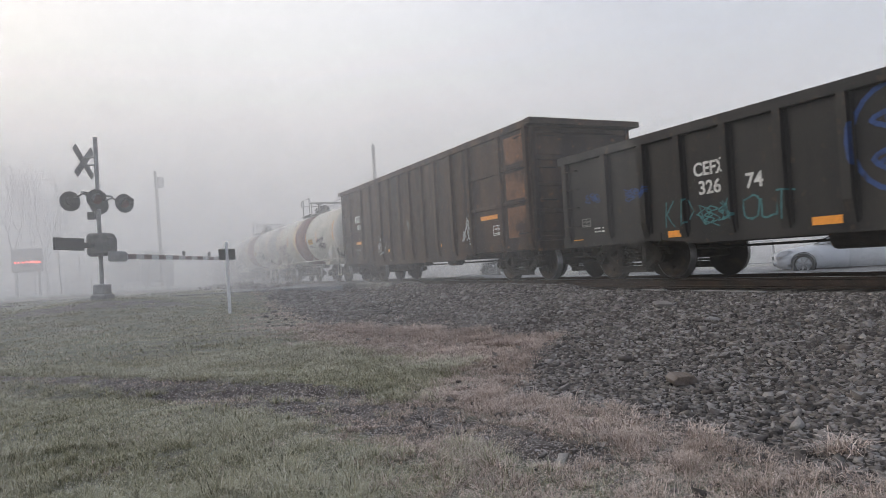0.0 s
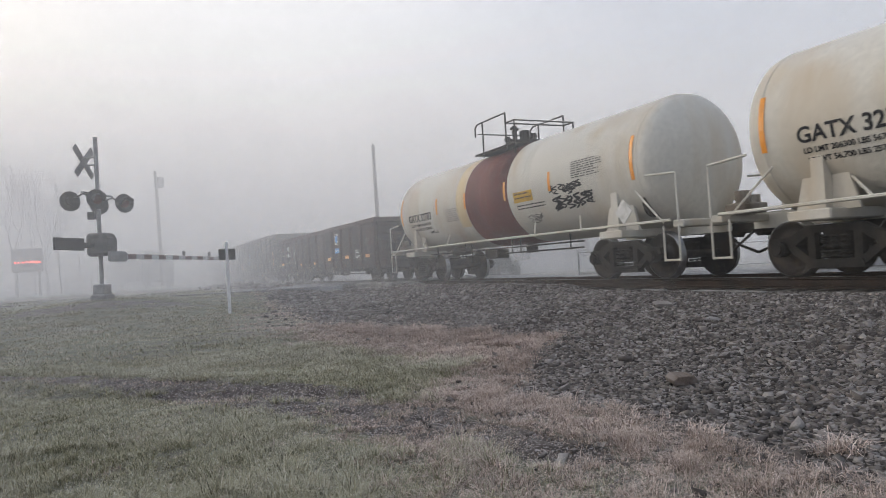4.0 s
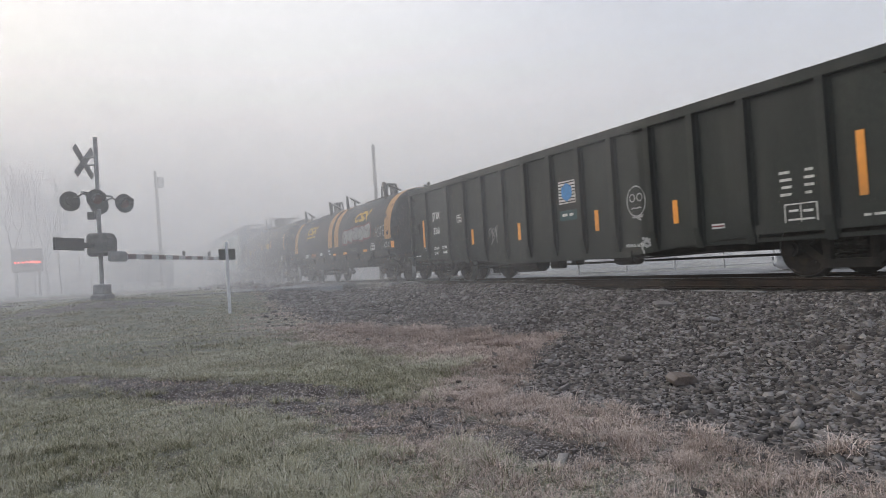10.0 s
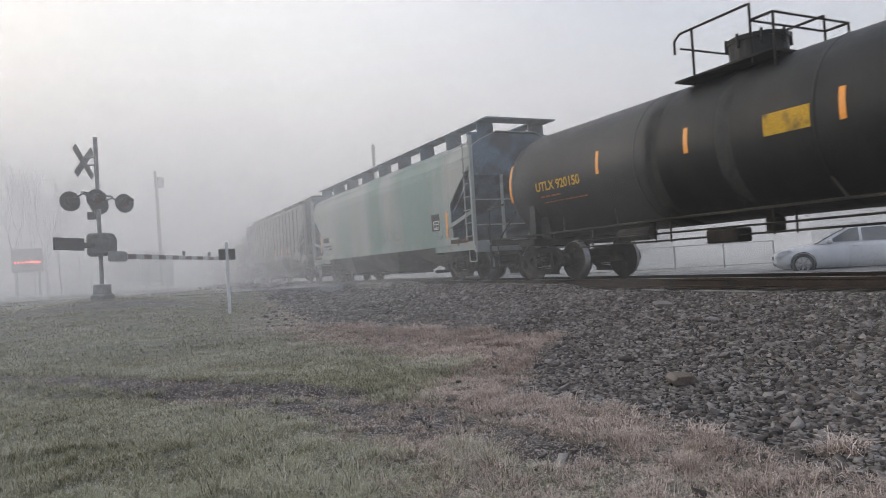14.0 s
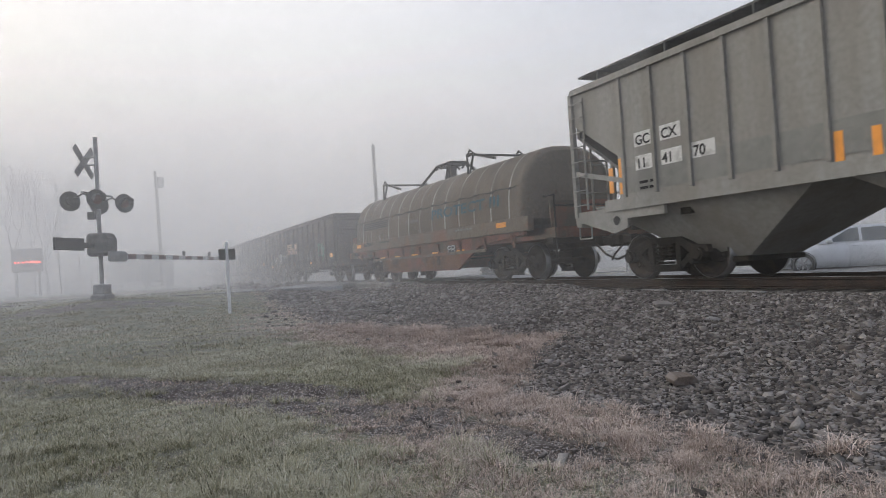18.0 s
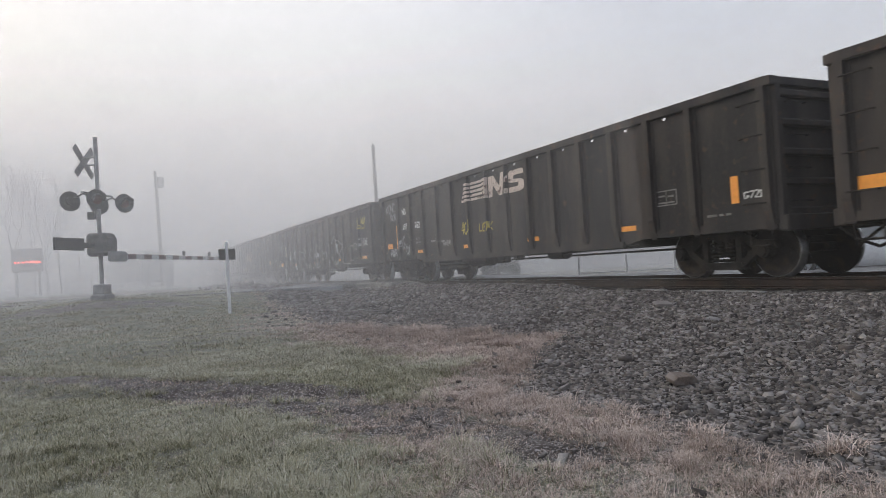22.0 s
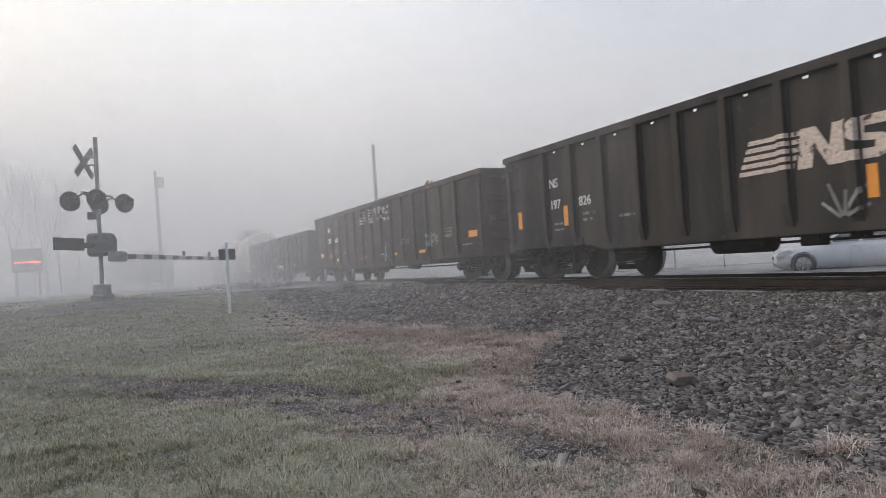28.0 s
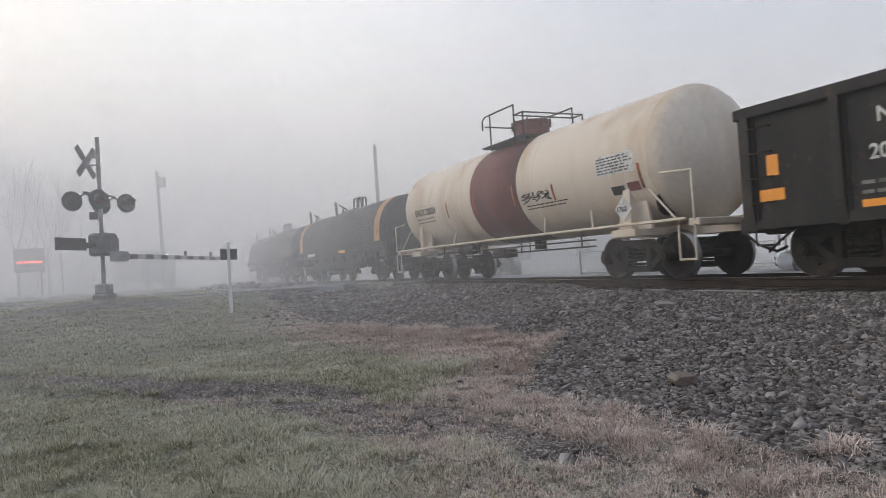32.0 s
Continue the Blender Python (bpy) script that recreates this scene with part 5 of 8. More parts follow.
    for yc, zt in ((L - 11.4, 2.5), (L - 3.88, 2.43)):
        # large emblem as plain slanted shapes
        bm = B()
        def slant(pts, c):
            return [(yc + c - 0.24 * u - 0.12 * v, zt + 0.18 + 0.15 * v) for u, v in pts]
        arc = [math.radians(a) for a in range(50, 311, 20)]
        ribbon(bm, slant([(math.cos(a), math.sin(a)) for a in arc], 0.46), 0, 0.10)
        ess = [(0.8, 0.9), (0.0, 1.0), (-0.8, 0.75), (-0.7, 0.25), (0.0, 0.0), (0.7, -0.25), (0.8, -0.75), (0.0, -1.0), (-0.8, -0.9)]
        ribbon(bm, slant(ess, -0.04), 0, 0.10)
        for u in (-1, 1):
            ribbon(bm, slant([(u, -1.05), (-u, 1.05)], -0.56), 0, 0.13)
        if zt < 2.45:
            bm.faces.new([bm.verts.new((0, yc + u, z)) for u, z in ((0.75, 2.26), (-0.65, 2.26), (-0.67, 2.33), (0.73, 2.33))])
        on_hood(part("emblem", bm, "yletter", r, "faded yellow emblem on the hood"), 3.44)
    lettering("CSXT", 0.19, -1.566, L - 2.91, 1.28, "letter", r, width=1.05)
    lettering("497969", 0.19, -1.566, L - 4.05, 1.28, "oletter", r, width=1.1)
    part("marking", plate(B(), -1.565, L - 5.85, 1.38, 0.4, 0.13, 0.004), "letter", r)
    lettering("201500", 0.09, -1.566, L - 7.0, 1.44, "letter", r)
    lettering("61500", 0.09, -1.566, L - 7.1, 1.30, "letter", r)
    # sprayed silver block letters with red edges
    for nm, mt, grow, lift in (("graffiti", "sprayred", 0.06, 0.016), ("graffiti", "spraysilver", 0.0, 0.02)):
        rnd = random.Random(60)
        bm = B()
        for k in range(5):
            y0 = L - 9.5 - k * 0.7
            n = 9
            pts = []
            for i in range(n):
                a = 2 * math.pi * i / n + 0.4
                rr = rnd.uniform(0.85, 1.15)
                ca, sa = math.cos(a), math.sin(a)
                pts.append((y0 + (0.40 + grow) * rr * math.copysign(abs(ca) ** 0.6, ca), 1.97 + 0.02 * k + (0.28 + grow) * rr * math.copysign(abs(sa) ** 0.6, sa)))
            c = bm.verts.new((0, y0, 2.0))
            ring = [bm.verts.new((0, *q)) for q in pts]
            for i in range(n):
                bm.faces.new((c, ring[i], ring[(i + 1) % n]))
        on_hood(part(nm, bm, mt, r, "silver and red sprayed block letters"), 3.44, lift)
    on_hood(tag(r, 0, L - 9.15, 1.74, 3.4, 0.5, "WURDY", "dletter", 0.03, 62), 3.44, 0.024)
    on_hood(tag(r, 0, L - 13.2, 1.76, 1.0, 0.36, "HSTE", "spraywhite", 0.035, 71), 3.44, 0.02)
    tag(r, -1.567, L - 14.2, 1.3, 0.6, 0.2, "KSK", "spraywhite", 0.025, 72)
    for d in (9.55, 12.1, 8.0):
        reflector(r, -1.566, L - d, 1.28, 0.46, 0.09)
    reflector(r, -1.566, L - 15.05, 1.38, 0.3, 0.24)
    frame_box(r, -1.566, L - 12.95, 1.39, 0.46, 0.24, "letter", 0.02)
    bars(r, -1.566, L - 10.3, 1.42, 1.1, 2, 0.03, 0.07, "fletter", 44)
    # black tank
    r, L, zc, R = tank(-18.75, -3.35, "black tank car with yellow lettering and top railing", "tankblack", False, top=3.74, radius=1.36, white_frame=False)
    shell_text(r, "UTLX 920150", 0.22, L - 2.36, 2.14, zc, R, "yletter")
    shell_bars(r, L - 2.5, 1.98, 0.9, 1, zc, R, "oletter", 0.04, 0.06, 5)
    shell_bars(r, L - 2.6, 1.85, 1.7, 1, zc, R, "oletter", 0.025, 0.06, 6)
    for yb in (L - 6.25, L - 7.95):
        bm = B()
        lathe(bm, [(yb - 0.16, R + 0.001), (yb - 0.14, R + 0.004), (yb + 0.14, R + 0.004), (yb + 0.16, R + 0.001)], "y", 48)
        bmesh.ops.translate(bm, vec=(0, 0, zc), verts=bm.verts)
        part("dust_band", bm, "dustband", r, "grey streak of dust round the tank", smooth=True)
    for d, z0, z1 in ((1.24, 2.0, 2.93), (4.69, 2.24, 2.72), (7.15, 2.25, 2.7), (10.05, 2.23, 2.69), (13.6, 2.0, 2.93)):
        curve_plate(r, L - d - 0.05, L - d + 0.05, z0, z1, zc, R, "reflector", "reflector", "amber reflective strip", lift=0.012)
    curve_plate(r, L - 9.55, L - 8.75, 2.23, 2.57, zc, R, "yletter", "stencil_panel", "yellow stencilled panel")
    shell_bars(r, L - 12.25, 2.5, 1.1, 7, zc, R, "fletter", 0.03, 0.062, 14)
    shell_bars(r, L - 13.0, 2.72, 0.35, 1, zc, R, "letter", 0.05, 0.06, 15)
    curve_plate(r, L - 11.8, L - 11.5, 1.72, 1.95, zc, R, "fletter", "stencil_panel", "small worn stencil")
    # lettering and plates on the end of the tank
    bm = B()
    rnd = random.Random(18)
    for row, z in enumerate((2.95, 2.78, 2.68, 2.58)):
        u = -0.45
        while u < 0.35 - 0.1 * row:
            w = rnd.uniform(0.08, 0.16)
            box(bm, u, u + w, -L + 0.86 - 0.08 * (z - 2.4), -L + 0.9, z, z + (0.09 if row == 0 else 0.03))
            u += w + 0.04
    part("end_stencil", bm, "oletter", r)
    bm = B()
    slab(bm, [(-L + 2.1, 1.33), (-L + 2.24, 1.47), (-L + 2.1, 1.61), (-L + 1.96, 1.47)], -1.44, -1.42)
    part("placard", bm, "letter", r, "white hazard diamond on the end rail")
    # pale green covered hopper
    r, L, x = hopper(-3.0, 13.6, "pale green covered hopper with dark slope sheets", "mint", 4.12, 1.08, 0, True, "blue_end")
    tag(r, x, L - 8.3, 1.5, 3.0, 0.55, "KAUSE", "hdark", 0.025, 90)
    scribble(91, x, L - 12.1, 2.6, 0.9, 0.8, "ologo", r, 2, 0.06)
    part("faded_block", plate(B(), x, L - 12.4, 2.65, 0.55, 0.75, 0.003), "mintpale", r, "pale faded paint block")
    part("faded_block", plate(B(), x, L - 6.5, 2.75, 3.0, 1.1, 0.003), "mintpale", r, "pale faded paint block")
    for d, z in ((14.88, 1.73), (1.37, 1.86)):
        reflector(r, x, L - d, z, 0.13, 0.8)
    part("data_panel", plate(B(), x, L - 14.1, 1.9, 0.55, 0.65), "dletter", r)
    frame_box(r, x - 0.007, L - 14.15, 1.75, 0.36, 0.24)
    bars(r, x, L - 14.55, 3.0, 0.2, 5, 0.06, 0.12, "dletter", 92)
    lettering("815", 0.24, x, L - 2.80, 1.86, "letter", r, width=1.1)
    part("number_panel", plate(B(), x, L - 2.23, 1.98, 0.95, 0.24), "hdark", r)
    bars(r, x - 0.007, L - 1.9, 1.98, 0.7, 1, 0.15, 0.3, "dletter", 94)
    bars(r, x, L - 1.85, 1.68, 1.2, 1, 0.06, 0.3, "dletter", 95)
    lettering("LT WT", 0.09, x, L - 1.87, 1.49, "dletter", r)
    bars(r, x, L - 2.6, 1.54, 0.6, 1, 0.08, 0.3, "dletter", 96)
    part("faded_block", plate(B(), x, L - 2.9, 3.02, 1.9, 0.5, 0.003), "mintpale", r, "pale remains of a painted name")
    bars(r, x - 0.004, L - 2.0, 3.05, 1.7, 1, 0.3, 0.4, "ologo", 93)
    for d in (0.9, 15.7):
        part("rusted_patch", plate(B(), -1.62, L - d, 1.18, 1.1, 0.12, 0.004), "rust", r, "rust along the sill")
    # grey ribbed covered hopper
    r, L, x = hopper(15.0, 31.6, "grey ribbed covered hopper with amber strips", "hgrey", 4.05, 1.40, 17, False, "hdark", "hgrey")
    for d, z, h in ((14.94, 2.12, 0.85), (5.92, 1.83, 0.42), (6.44, 1.8, 0.42), (8.33, 1.84, 0.44), (9.26, 1.83, 0.43), (10.98, 1.83, 0.44), (12.27, 1.85, 0.4), (12.63, 1.84, 0.43), (1.2, 2.0, 0.5), (1.5, 2.05, 0.7)):
        reflector(r, x - 0.002, L - d, z, 0.13, h)
    part("data_panel", plate(B(), x - 0.002, L - 13.2, 1.82, 0.42, 0.26), "dletter", r)
    frame_box(r, x - 0.009, L - 13.2, 1.82, 0.30, 0.2)
    part("worn_band", plate(B(), x - 0.001, L - 7.6, 1.95, 12.4, 0.5, 0.003), "hgreydark", r, "darker scuffed band along the side")
    for k, (txt, d, z) in enumerate((("GC", 1.95, 2.56), ("CX", 2.62, 2.56), ("11", 1.95, 2.12), ("41", 2.62, 2.12), ("70", 3.35, 2.12))):
        part("number_panel", plate(B(), x - 0.004, L - d - 0.22, z + 0.11, 0.5, 0.27, 0.004), "letter", r)
        lettering(txt, 0.19, x - 0.01, L - d, z + 0.01, "dletter", r, width=1.05)
    bars(r, x - 0.004, L - 2.0, 1.86, 0.5, 2, 0.05, 0.11, "dletter", 97)
    for s in (-1, 1):
        part("bearing_plate", slab(B(), [(s * (L - 0.3), 1.42), (s * (L - 1.6), 1.42), (s * (L - 1.6), 1.05), (s * (L - 1.2), 0.95), (s * (L - 0.3), 1.2)], -1.60, -1.56), "hgrey", r)
        part("jack_hole", rod(B(), (-1.612, s * (L - 1.3), 1.2), (-1.602, s * (L - 1.3), 1.2), 0.09, 14), "dletter", r)
    # tan strapped coil car
    r, L = coil_car(32.6, 47.8, "tan-hooded coil car with pale straps and a rusty body", (1,), "coilhood", "coilbody", 3.40, None, 13, deep=True, sill_mat="coilsill", margin=1.3, inset=2.7)
    on_hood(lettering("PROTECT III", 0.30, -1.53, L - 8.72, 1.97, "teal_text", r, width=1.95), 3.40, 0.03)
    on_hood(lettering("thoroughbred", 0.13, -1.53, L - 6.6, 2.0, "fletter", r, width=1.1), 3.40, 0.026)
    # louver slats, put on the hood as flat dark strips
    bm = B()
    for i in range(4):
        for j in range(12):
            f = bm.faces.new([bm.verts.new((0, L - 2.3 - (j + u) * 0.23, 2.05 + 0.07 * i + v)) for u, v in ((0, 0), (1, 0), (1, 0.04), (0, 0.04))])
    on_hood(part("stencil_block", bm, "dletter", r, "dark louver slats on the hood"), 3.40, 0.026)
    bm = B()
    n = 40
    for i in range(n):
        a, b = [(-hood_x(2.38, 3.40) - 0.03, L - 1.4 - 12.3 * k / n, 2.38 + 0.02 * math.sin(k * 1.9)) for k in (i, i + 1)]
        rod(bm, a, b, 0.014, 5)
        if i % 3 == 0:
            box(bm, a[0] - 0.02, a[0] + 0.02, a[1] - 0.04, a[1] + 0.04, a[2] - 0.03, a[2] + 0.03)
    part("lashing_cable", bm, "frame", r, "dark cable lashed along the hood")
    lettering("NS 166113", 0.15, -1.57, L - 2.45, 1.42, "dletter", r, width=1.15)
    bars(r, -1.565, L - 4.2, 1.5, 1.2, 1, 0.05, 0.2, "dletter", 98)
    bars(r, -1.565, L - 10.4, 1.5, 1.3, 1, 0.05, 0.2, "fletter", 99)
    for d in (4.13, 5.6, 7.12, 8.77, 10.46):
        reflector(r, -1.455, L - d, 0.90, 0.48, 0.09)
    for d in (1.82, 13.0):
        reflector(r, -1.565, L - d, 1.46, 0.48, 0.13)
    part("data_panel", plate(B(), -1.452, L - 9.88, 0.96, 0.54, 0.30), "dletter", r)
    frame_box(r, -1.46, L - 9.88, 0.96, 0.44, 0.24)
    for d in (5.3, 9.2):
        part("rusted_patch", plate(B(), -1.4515, L - d, 0.62, 2.4, 0.42, 0.002), "rust", r, "bright rust on the lower body")
    # weathered black gondolas: ends, rim height, numbers, mark material
    specs = [
        (49.2, 65.95, 3.12, "197", "427", "oletter", "weathered black gondola with salmon peeling emblem and tags"),
        (67.0, 83.5, 3.10, "197", "762", "letter", "weathered black gondola with white numbers and a striped emblem"),
        (84.6, 101.2, 3.10, "197", "538", "tanletter", "weathered black gondola covered in white outlined tags"),
        (102.4, 119.0, 3.10, None, None, "fletter", "weathered black gondola with a faded salmon emblem"),
        (120.2, 136.85, 3.10, "197", "826", "letter", "weathered black gondola with torn pale emblem and amber strips"),
        (138.2, 154.7, 3.08, "200", "637", "letter", "rust-stained black gondola with a torn pale emblem"),
        (156.2, 172.5, 2.70, "201", "754", "letter", "low black gondola with white numbers and amber strips"),
    ]
    logos = {0: (7.40, 1.60, 2.48, 0.58, "ologo"), 1: (6.38, 2.24, 3.25, 0.55, "paleemblem"), 3: (7.05, 1.62, 2.45, 0.58, "ologo"), 4: (7.06, 1.61, 2.3, 0.58, "paleemblem"), 5: (6.37, 2.29, 3.4, 0.55, "tornemblem")}
    number_z = {0: (2.07, 1.60), 1: (2.33, 1.82), 2: (1.90, 1.55), 4: (2.13, 1.65), 5: (2.33, 1.83), 6: (2.08, 1.60)}
    flat = {0: (3.24, 6.6, 8.88, 12.17), 1: (3.26, 6.5, 9.84, 13.16), 2: (7.7, 8.73, 12.03, 15.44, 4.28), 3: (7.5, 8.62, 12.05), 4: (), 5: (3.25, 6.62, 9.92, 12.3), 6: (2.08, 5.53, 8.75, 12.83)}
    square = {0: (0.4, 15.83), 1: (0.6,), 2: (0.9,), 3: (15.24,), 4: (), 5: (0.7,), 6: (0.46,)}
    upright = {1: ((1.32, 1.6, 0.8), (15.75, 1.46, 0.44)), 4: ((0.43, 1.5, 0.42), (2.3, 1.46, 0.44), (5.7, 1.46, 0.45), (9.07, 1.31, 0.45), (12.4, 1.4, 0.45)), 6: ((0.5, 1.75, 0.32),)}
    for i, (q0, q1, top, n1, n2, lm, lab) in enumerate(specs):
        r, L, x = g(q0, q1, top, lab, "brown" if i == 5 else "nsblack" if i != 6 else "black", posts=14, bottom=0.69 if i != 5 else 0.63, slots=i != 6)
        if n1:
            zn, zd = number_z[i]
            d0 = 1.98 if i == 6 else 1.72 if i in (2, 4) else 1.80
            lettering("NS", 0.21, x, L - d0 - (0.12 if i == 6 else 0), zn, lm, r)
            lettering(n1, 0.21, x, L - d0, zd, lm, r, width=0.95)
            lettering(n2, 0.21, x, L - d0 - 1.06, zd - 0.02, lm, r, width=0.98)
        bars(r, x, L - 1.85, 1.3, 0.45, 2, 0.05, 0.13, "fletter", 120 + i)
        if i == 2:
            lettering("209700", 0.1, x, L - 2.76, 1.48, "letter", r)
            lettering("76300", 0.1, x, L - 2.78, 1.33, "letter", r)
        else:
            bars(r, x, L - 2.9, 1.45, 0.35, 2, 0.06, 0.13, "fletter", 100 + i)
        bars(r, x, L - 4.05, 1.3, 0.55, 1, 0.05, 0.13, "fletter", 110 + i)
        if i in logos:
            d, z, w, h, mt = logos[i]
            emblem(r, x - 0.001, L - d, z, w, h, mt)
        for d in flat[i]:
            reflector(r, x, L - d, 1.02, 0.48, 0.10)
        for d in square[i]:
            reflector(r, x, L - d, 1.3 if i != 2 else 1.08, 0.44, 0.18)
        for d, z, h in upright.get(i, ()):
            reflector(r, x, L - d, z, 0.15 if i != 6 else 0.2, h)
        frame_box(r, x, L - 14.24, 1.50, 0.5, 0.26, "fletter", 0.02)
        bars(r, x, L - 15.15, 1.08, 0.65, 1, 0.04, 0.1, "fletter", 130 + i)
        if i == 0:
            for k, (d, z, w, h, txt) in enumerate(((4.15, 1.17, 0.65, 0.48, "CHOR"), (5.2, 1.2, 0.65, 0.5, "BERN"), (6.28, 1.42, 0.8, 0.32, "URSON"), (11.85, 1.2, 0.65, 0.45, "NUKE"))):
                tag(r, x, L - d, z, w, h, txt, "spraywhite", 0.028, 200 + k)
            for k, (z, txt) in enumerate(((1.62, "BK2"), (1.3, "DSG"), (1.05, "TH"))):
                tag(r, x, L - 14.05 - 0.05 * k, z, 0.8, 0.3, txt, "spraygreen", 0.035, 210 + k)
            ring_mark(r, x, L - 16.3, 1.68, 0.6, 0.26, "fletter", 0.02)
            tag(r, x, L - 16.05, 1.6, 0.45, 0.14, "7EZ", "fletter", 0.02, 215)
            tag(r, x, L - 16.1, 1.06, 0.5, 0.14, "FEEU", "fletter", 0.02, 216)
            ring_mark(r, x, L - 11.0, 1.4, 0.6, 1.0, "spraywhite", 0.025, 95, 265)
            scribble(217, x, L - 10.3, 1.45, 0.7, 0.4, "fletter", r, 4, 0.03)
        if i == 1:
            tag(r, x, L - 0.38, 2.5, 0.85, 0.32, "KONC", "spraywhite", 0.028, 221)
            tag(r, x, L - 0.75, 2.2, 0.55, 0.24, "DCK", "spraywhite", 0.028, 222)
            scribble(223, x, L - 0.9, 1.02, 0.65, 0.36, "spraywhite", r, 5, 0.03)
            tag(r, x, L - 1.6, 1.15, 0.35, 0.45, "AS", "spraywhite", 0.03, 224)
            tag(r, x, L - 2.0, 0.92, 0.45, 0.32, "SKR", "spraywhite", 0.03, 225)
            tag(r, x, L - 6.16, 1.36, 0.62, 0.35, "4CU", "sprayyellow", 0.035, 226)
            tag(r, x, L - 7.22, 1.38, 0.75, 0.22, "LOFK", "sprayyellow", 0.035, 227)
            scribble(228, x, L - 5.1, 1.2, 0.7, 0.15, "fletter", r, 5, 0.02)
            tag(r, x, L - 15.92, 1.3, 0.42, 0.1, "G72D", "letter", 0.02, 229, 0.0)
            heap(r, L, 1.6, top, 1.6, 0.22)
            heap(r, L, 5.2, top, 1.0, 0.1)
        if i == 2:
            tag(r, x, L - 0.55, 1.90, 0.75, 0.3, "WZ", "spraywhite", 0.035, 231)
            tag(r, x, L - 0.8, 1.2, 0.5, 0.5, "Iv", "spraywhite", 0.03, 232)
            ring_mark(r, x, L - 4.26, 1.96, 0.4, 0.13, "spraywhite", 0.035)
            tag(r, x, L - 3.86, 1.36, 0.86, 0.38, "HUNT", "spraybright", 0.04, 233)
            tag(r, x, L - 3.95, 0.76, 0.72, 0.36, "WFA", "spraybright", 0.04, 234)
            tag(r, x, L - 5.05, 0.78, 4.2, 1.08, "eRae", "spraywhite", 0.035, 235, 0.0)
            ring_mark(r, x, L - 8.7, 1.35, 0.75, 0.85, "spraywhite", 0.03)
            for k in (0.16, -0.12):
                ring_mark(r, x, L - 8.68 + k, 1.38, 0.2, 0.24, "spraywhite", 0.025)
            ring_mark(r, x, L - 9.72, 1.3, 0.75, 0.42, "spraywhite", 0.03)
            tag(r, x, L - 9.45, 1.22, 0.5, 0.2, "WAY", "spraywhite", 0.028, 236)
            tag(r, x, L - 10.1, 0.80, 3.8, 1.22, "aCRL", "spraywhite", 0.032, 237, 0.0)
            ring_mark(r, x, L - 14.3, 1.25, 0.8, 0.75, "spraywhite", 0.03, 60, 300)
            tag(r, x, L - 14.92, 2.40, 0.8, 0.22, "HIWAY", "sprayyellow", 0.03, 238)
            tag(r, x, L - 15.0, 2.16, 0.62, 0.2, "D30", "sprayyellow", 0.03, 239)
            tag(r, x, L - 14.98, 1.5, 0.95, 0.26, "GHOWE", "spraywhite", 0.035, 240)
            scrap(r, top, (2.0, 2.9, 5.8), L, 30)
        if i == 3:
            scribble(241, x, L - 15.3, 1.2, 0.8, 0.3, "fletter", r, 5, 0.03)
            scrap(r, top, (12.0,), L, 31)
        if i == 4:
            for k, a in enumerate((28, 55, 85, 112, 140)):
                ribbon_len = 0.55 if k % 2 else 0.4
                bm = B()
                ca, sa = math.cos(math.radians(a)), math.sin(math.radians(a))
                ribbon(bm, [(L - 8.65 - 0.08 * ca, 0.82 + 0.08 * sa), (L - 8.65 - ribbon_len * ca, 0.82 + ribbon_len * sa)], x, 0.05)
                part("graffiti", bm, "spraysilver", r, "splayed white spray strokes")
            scribble(245, x, L - 10.7, 1.55, 1.0, 0.9, "ologo", r, 3, 0.06)
            scribble(246, x, L - 12.2, 1.5, 1.3, 0.9, "ologo", r, 3, 0.06)
            tag(r, x, L - 13.0, 1.1, 1.0, 0.8, "OS", "fletter", 0.04, 247)
        if i == 5:
            tag(r, x, L - 8.8, 0.78, 0.42, 0.5, "v", "spraywhite", 0.03, 248)
            tag(r, x, L - 10.7, 1.34, 0.62, 0.14, "LOKEL", "fletter", 0.02, 249)
            reflector(r, x, L - 15.8, 1.36, 0.5, 0.18)
            scribble(250, x, L - 13.15, 1.35, 0.7, 0.4, "fletter", r, 4, 0.05)
            for d in (2.0, 3.05):
                part("rusted_patch", plate(B(), x, L - d, 1.45, 0.75, 0.5, 0.003), "rust", r, "rust bleeding under the number")
            scrap(r, top, (8.2, 9.3, 11.0, 12.0, 12.4), L, 32)
        if i == 6:
            tag(r, x, L - 9.66, 0.8, 0.3, 0.45, "v", "letter", 0.04, 251)
            part("marking", plate(B(), x, L - 9.85, 0.78, 0.28, 0.1, 0.003), "letter", r)
            tag(r, x, L - 4.5, 1.95, 0.35, 0.1, "~", "spraywhite", 0.02, 252)
            scrap(r, top, (4.2, 4.5), L, 33)
    # cream tank with band, then two dark coil cars
    r, L, zc, R = tank(173.6, 187.8, "cream-white tank car with a maroon band and top railing", "cream", True, top=3.83, radius=1.39, dome_mat="band", band_at=(-1.22, 1.25), head=0.6)
    shell_text(r, "EAGX 28024", 0.22, L - 1.92, 2.18, zc, R, "dletter")
    shell_bars(r, L - 2.0, 2.05, 1.6, 2, zc, R, "dletter", 0.025, 0.12, 12)
    for d, z0, z1 in ((4.3, 1.95, 2.4), (8.1, 1.95, 2.45), (9.83, 1.88, 2.25), (12.73, 1.8, 2.28), (6.0, 1.95, 2.4)):
        curve_plate(r, L - d - 0.04, L - d + 0.04, z0, z1, zc, R, "oletter", "reflector", "worn orange strip", lift=0.011)
    curve_plate(r, L - 12.63, L - 11.47, 2.16, 2.58, zc, R, "letter", "stencil_panel", "pale data panel with dark lines")
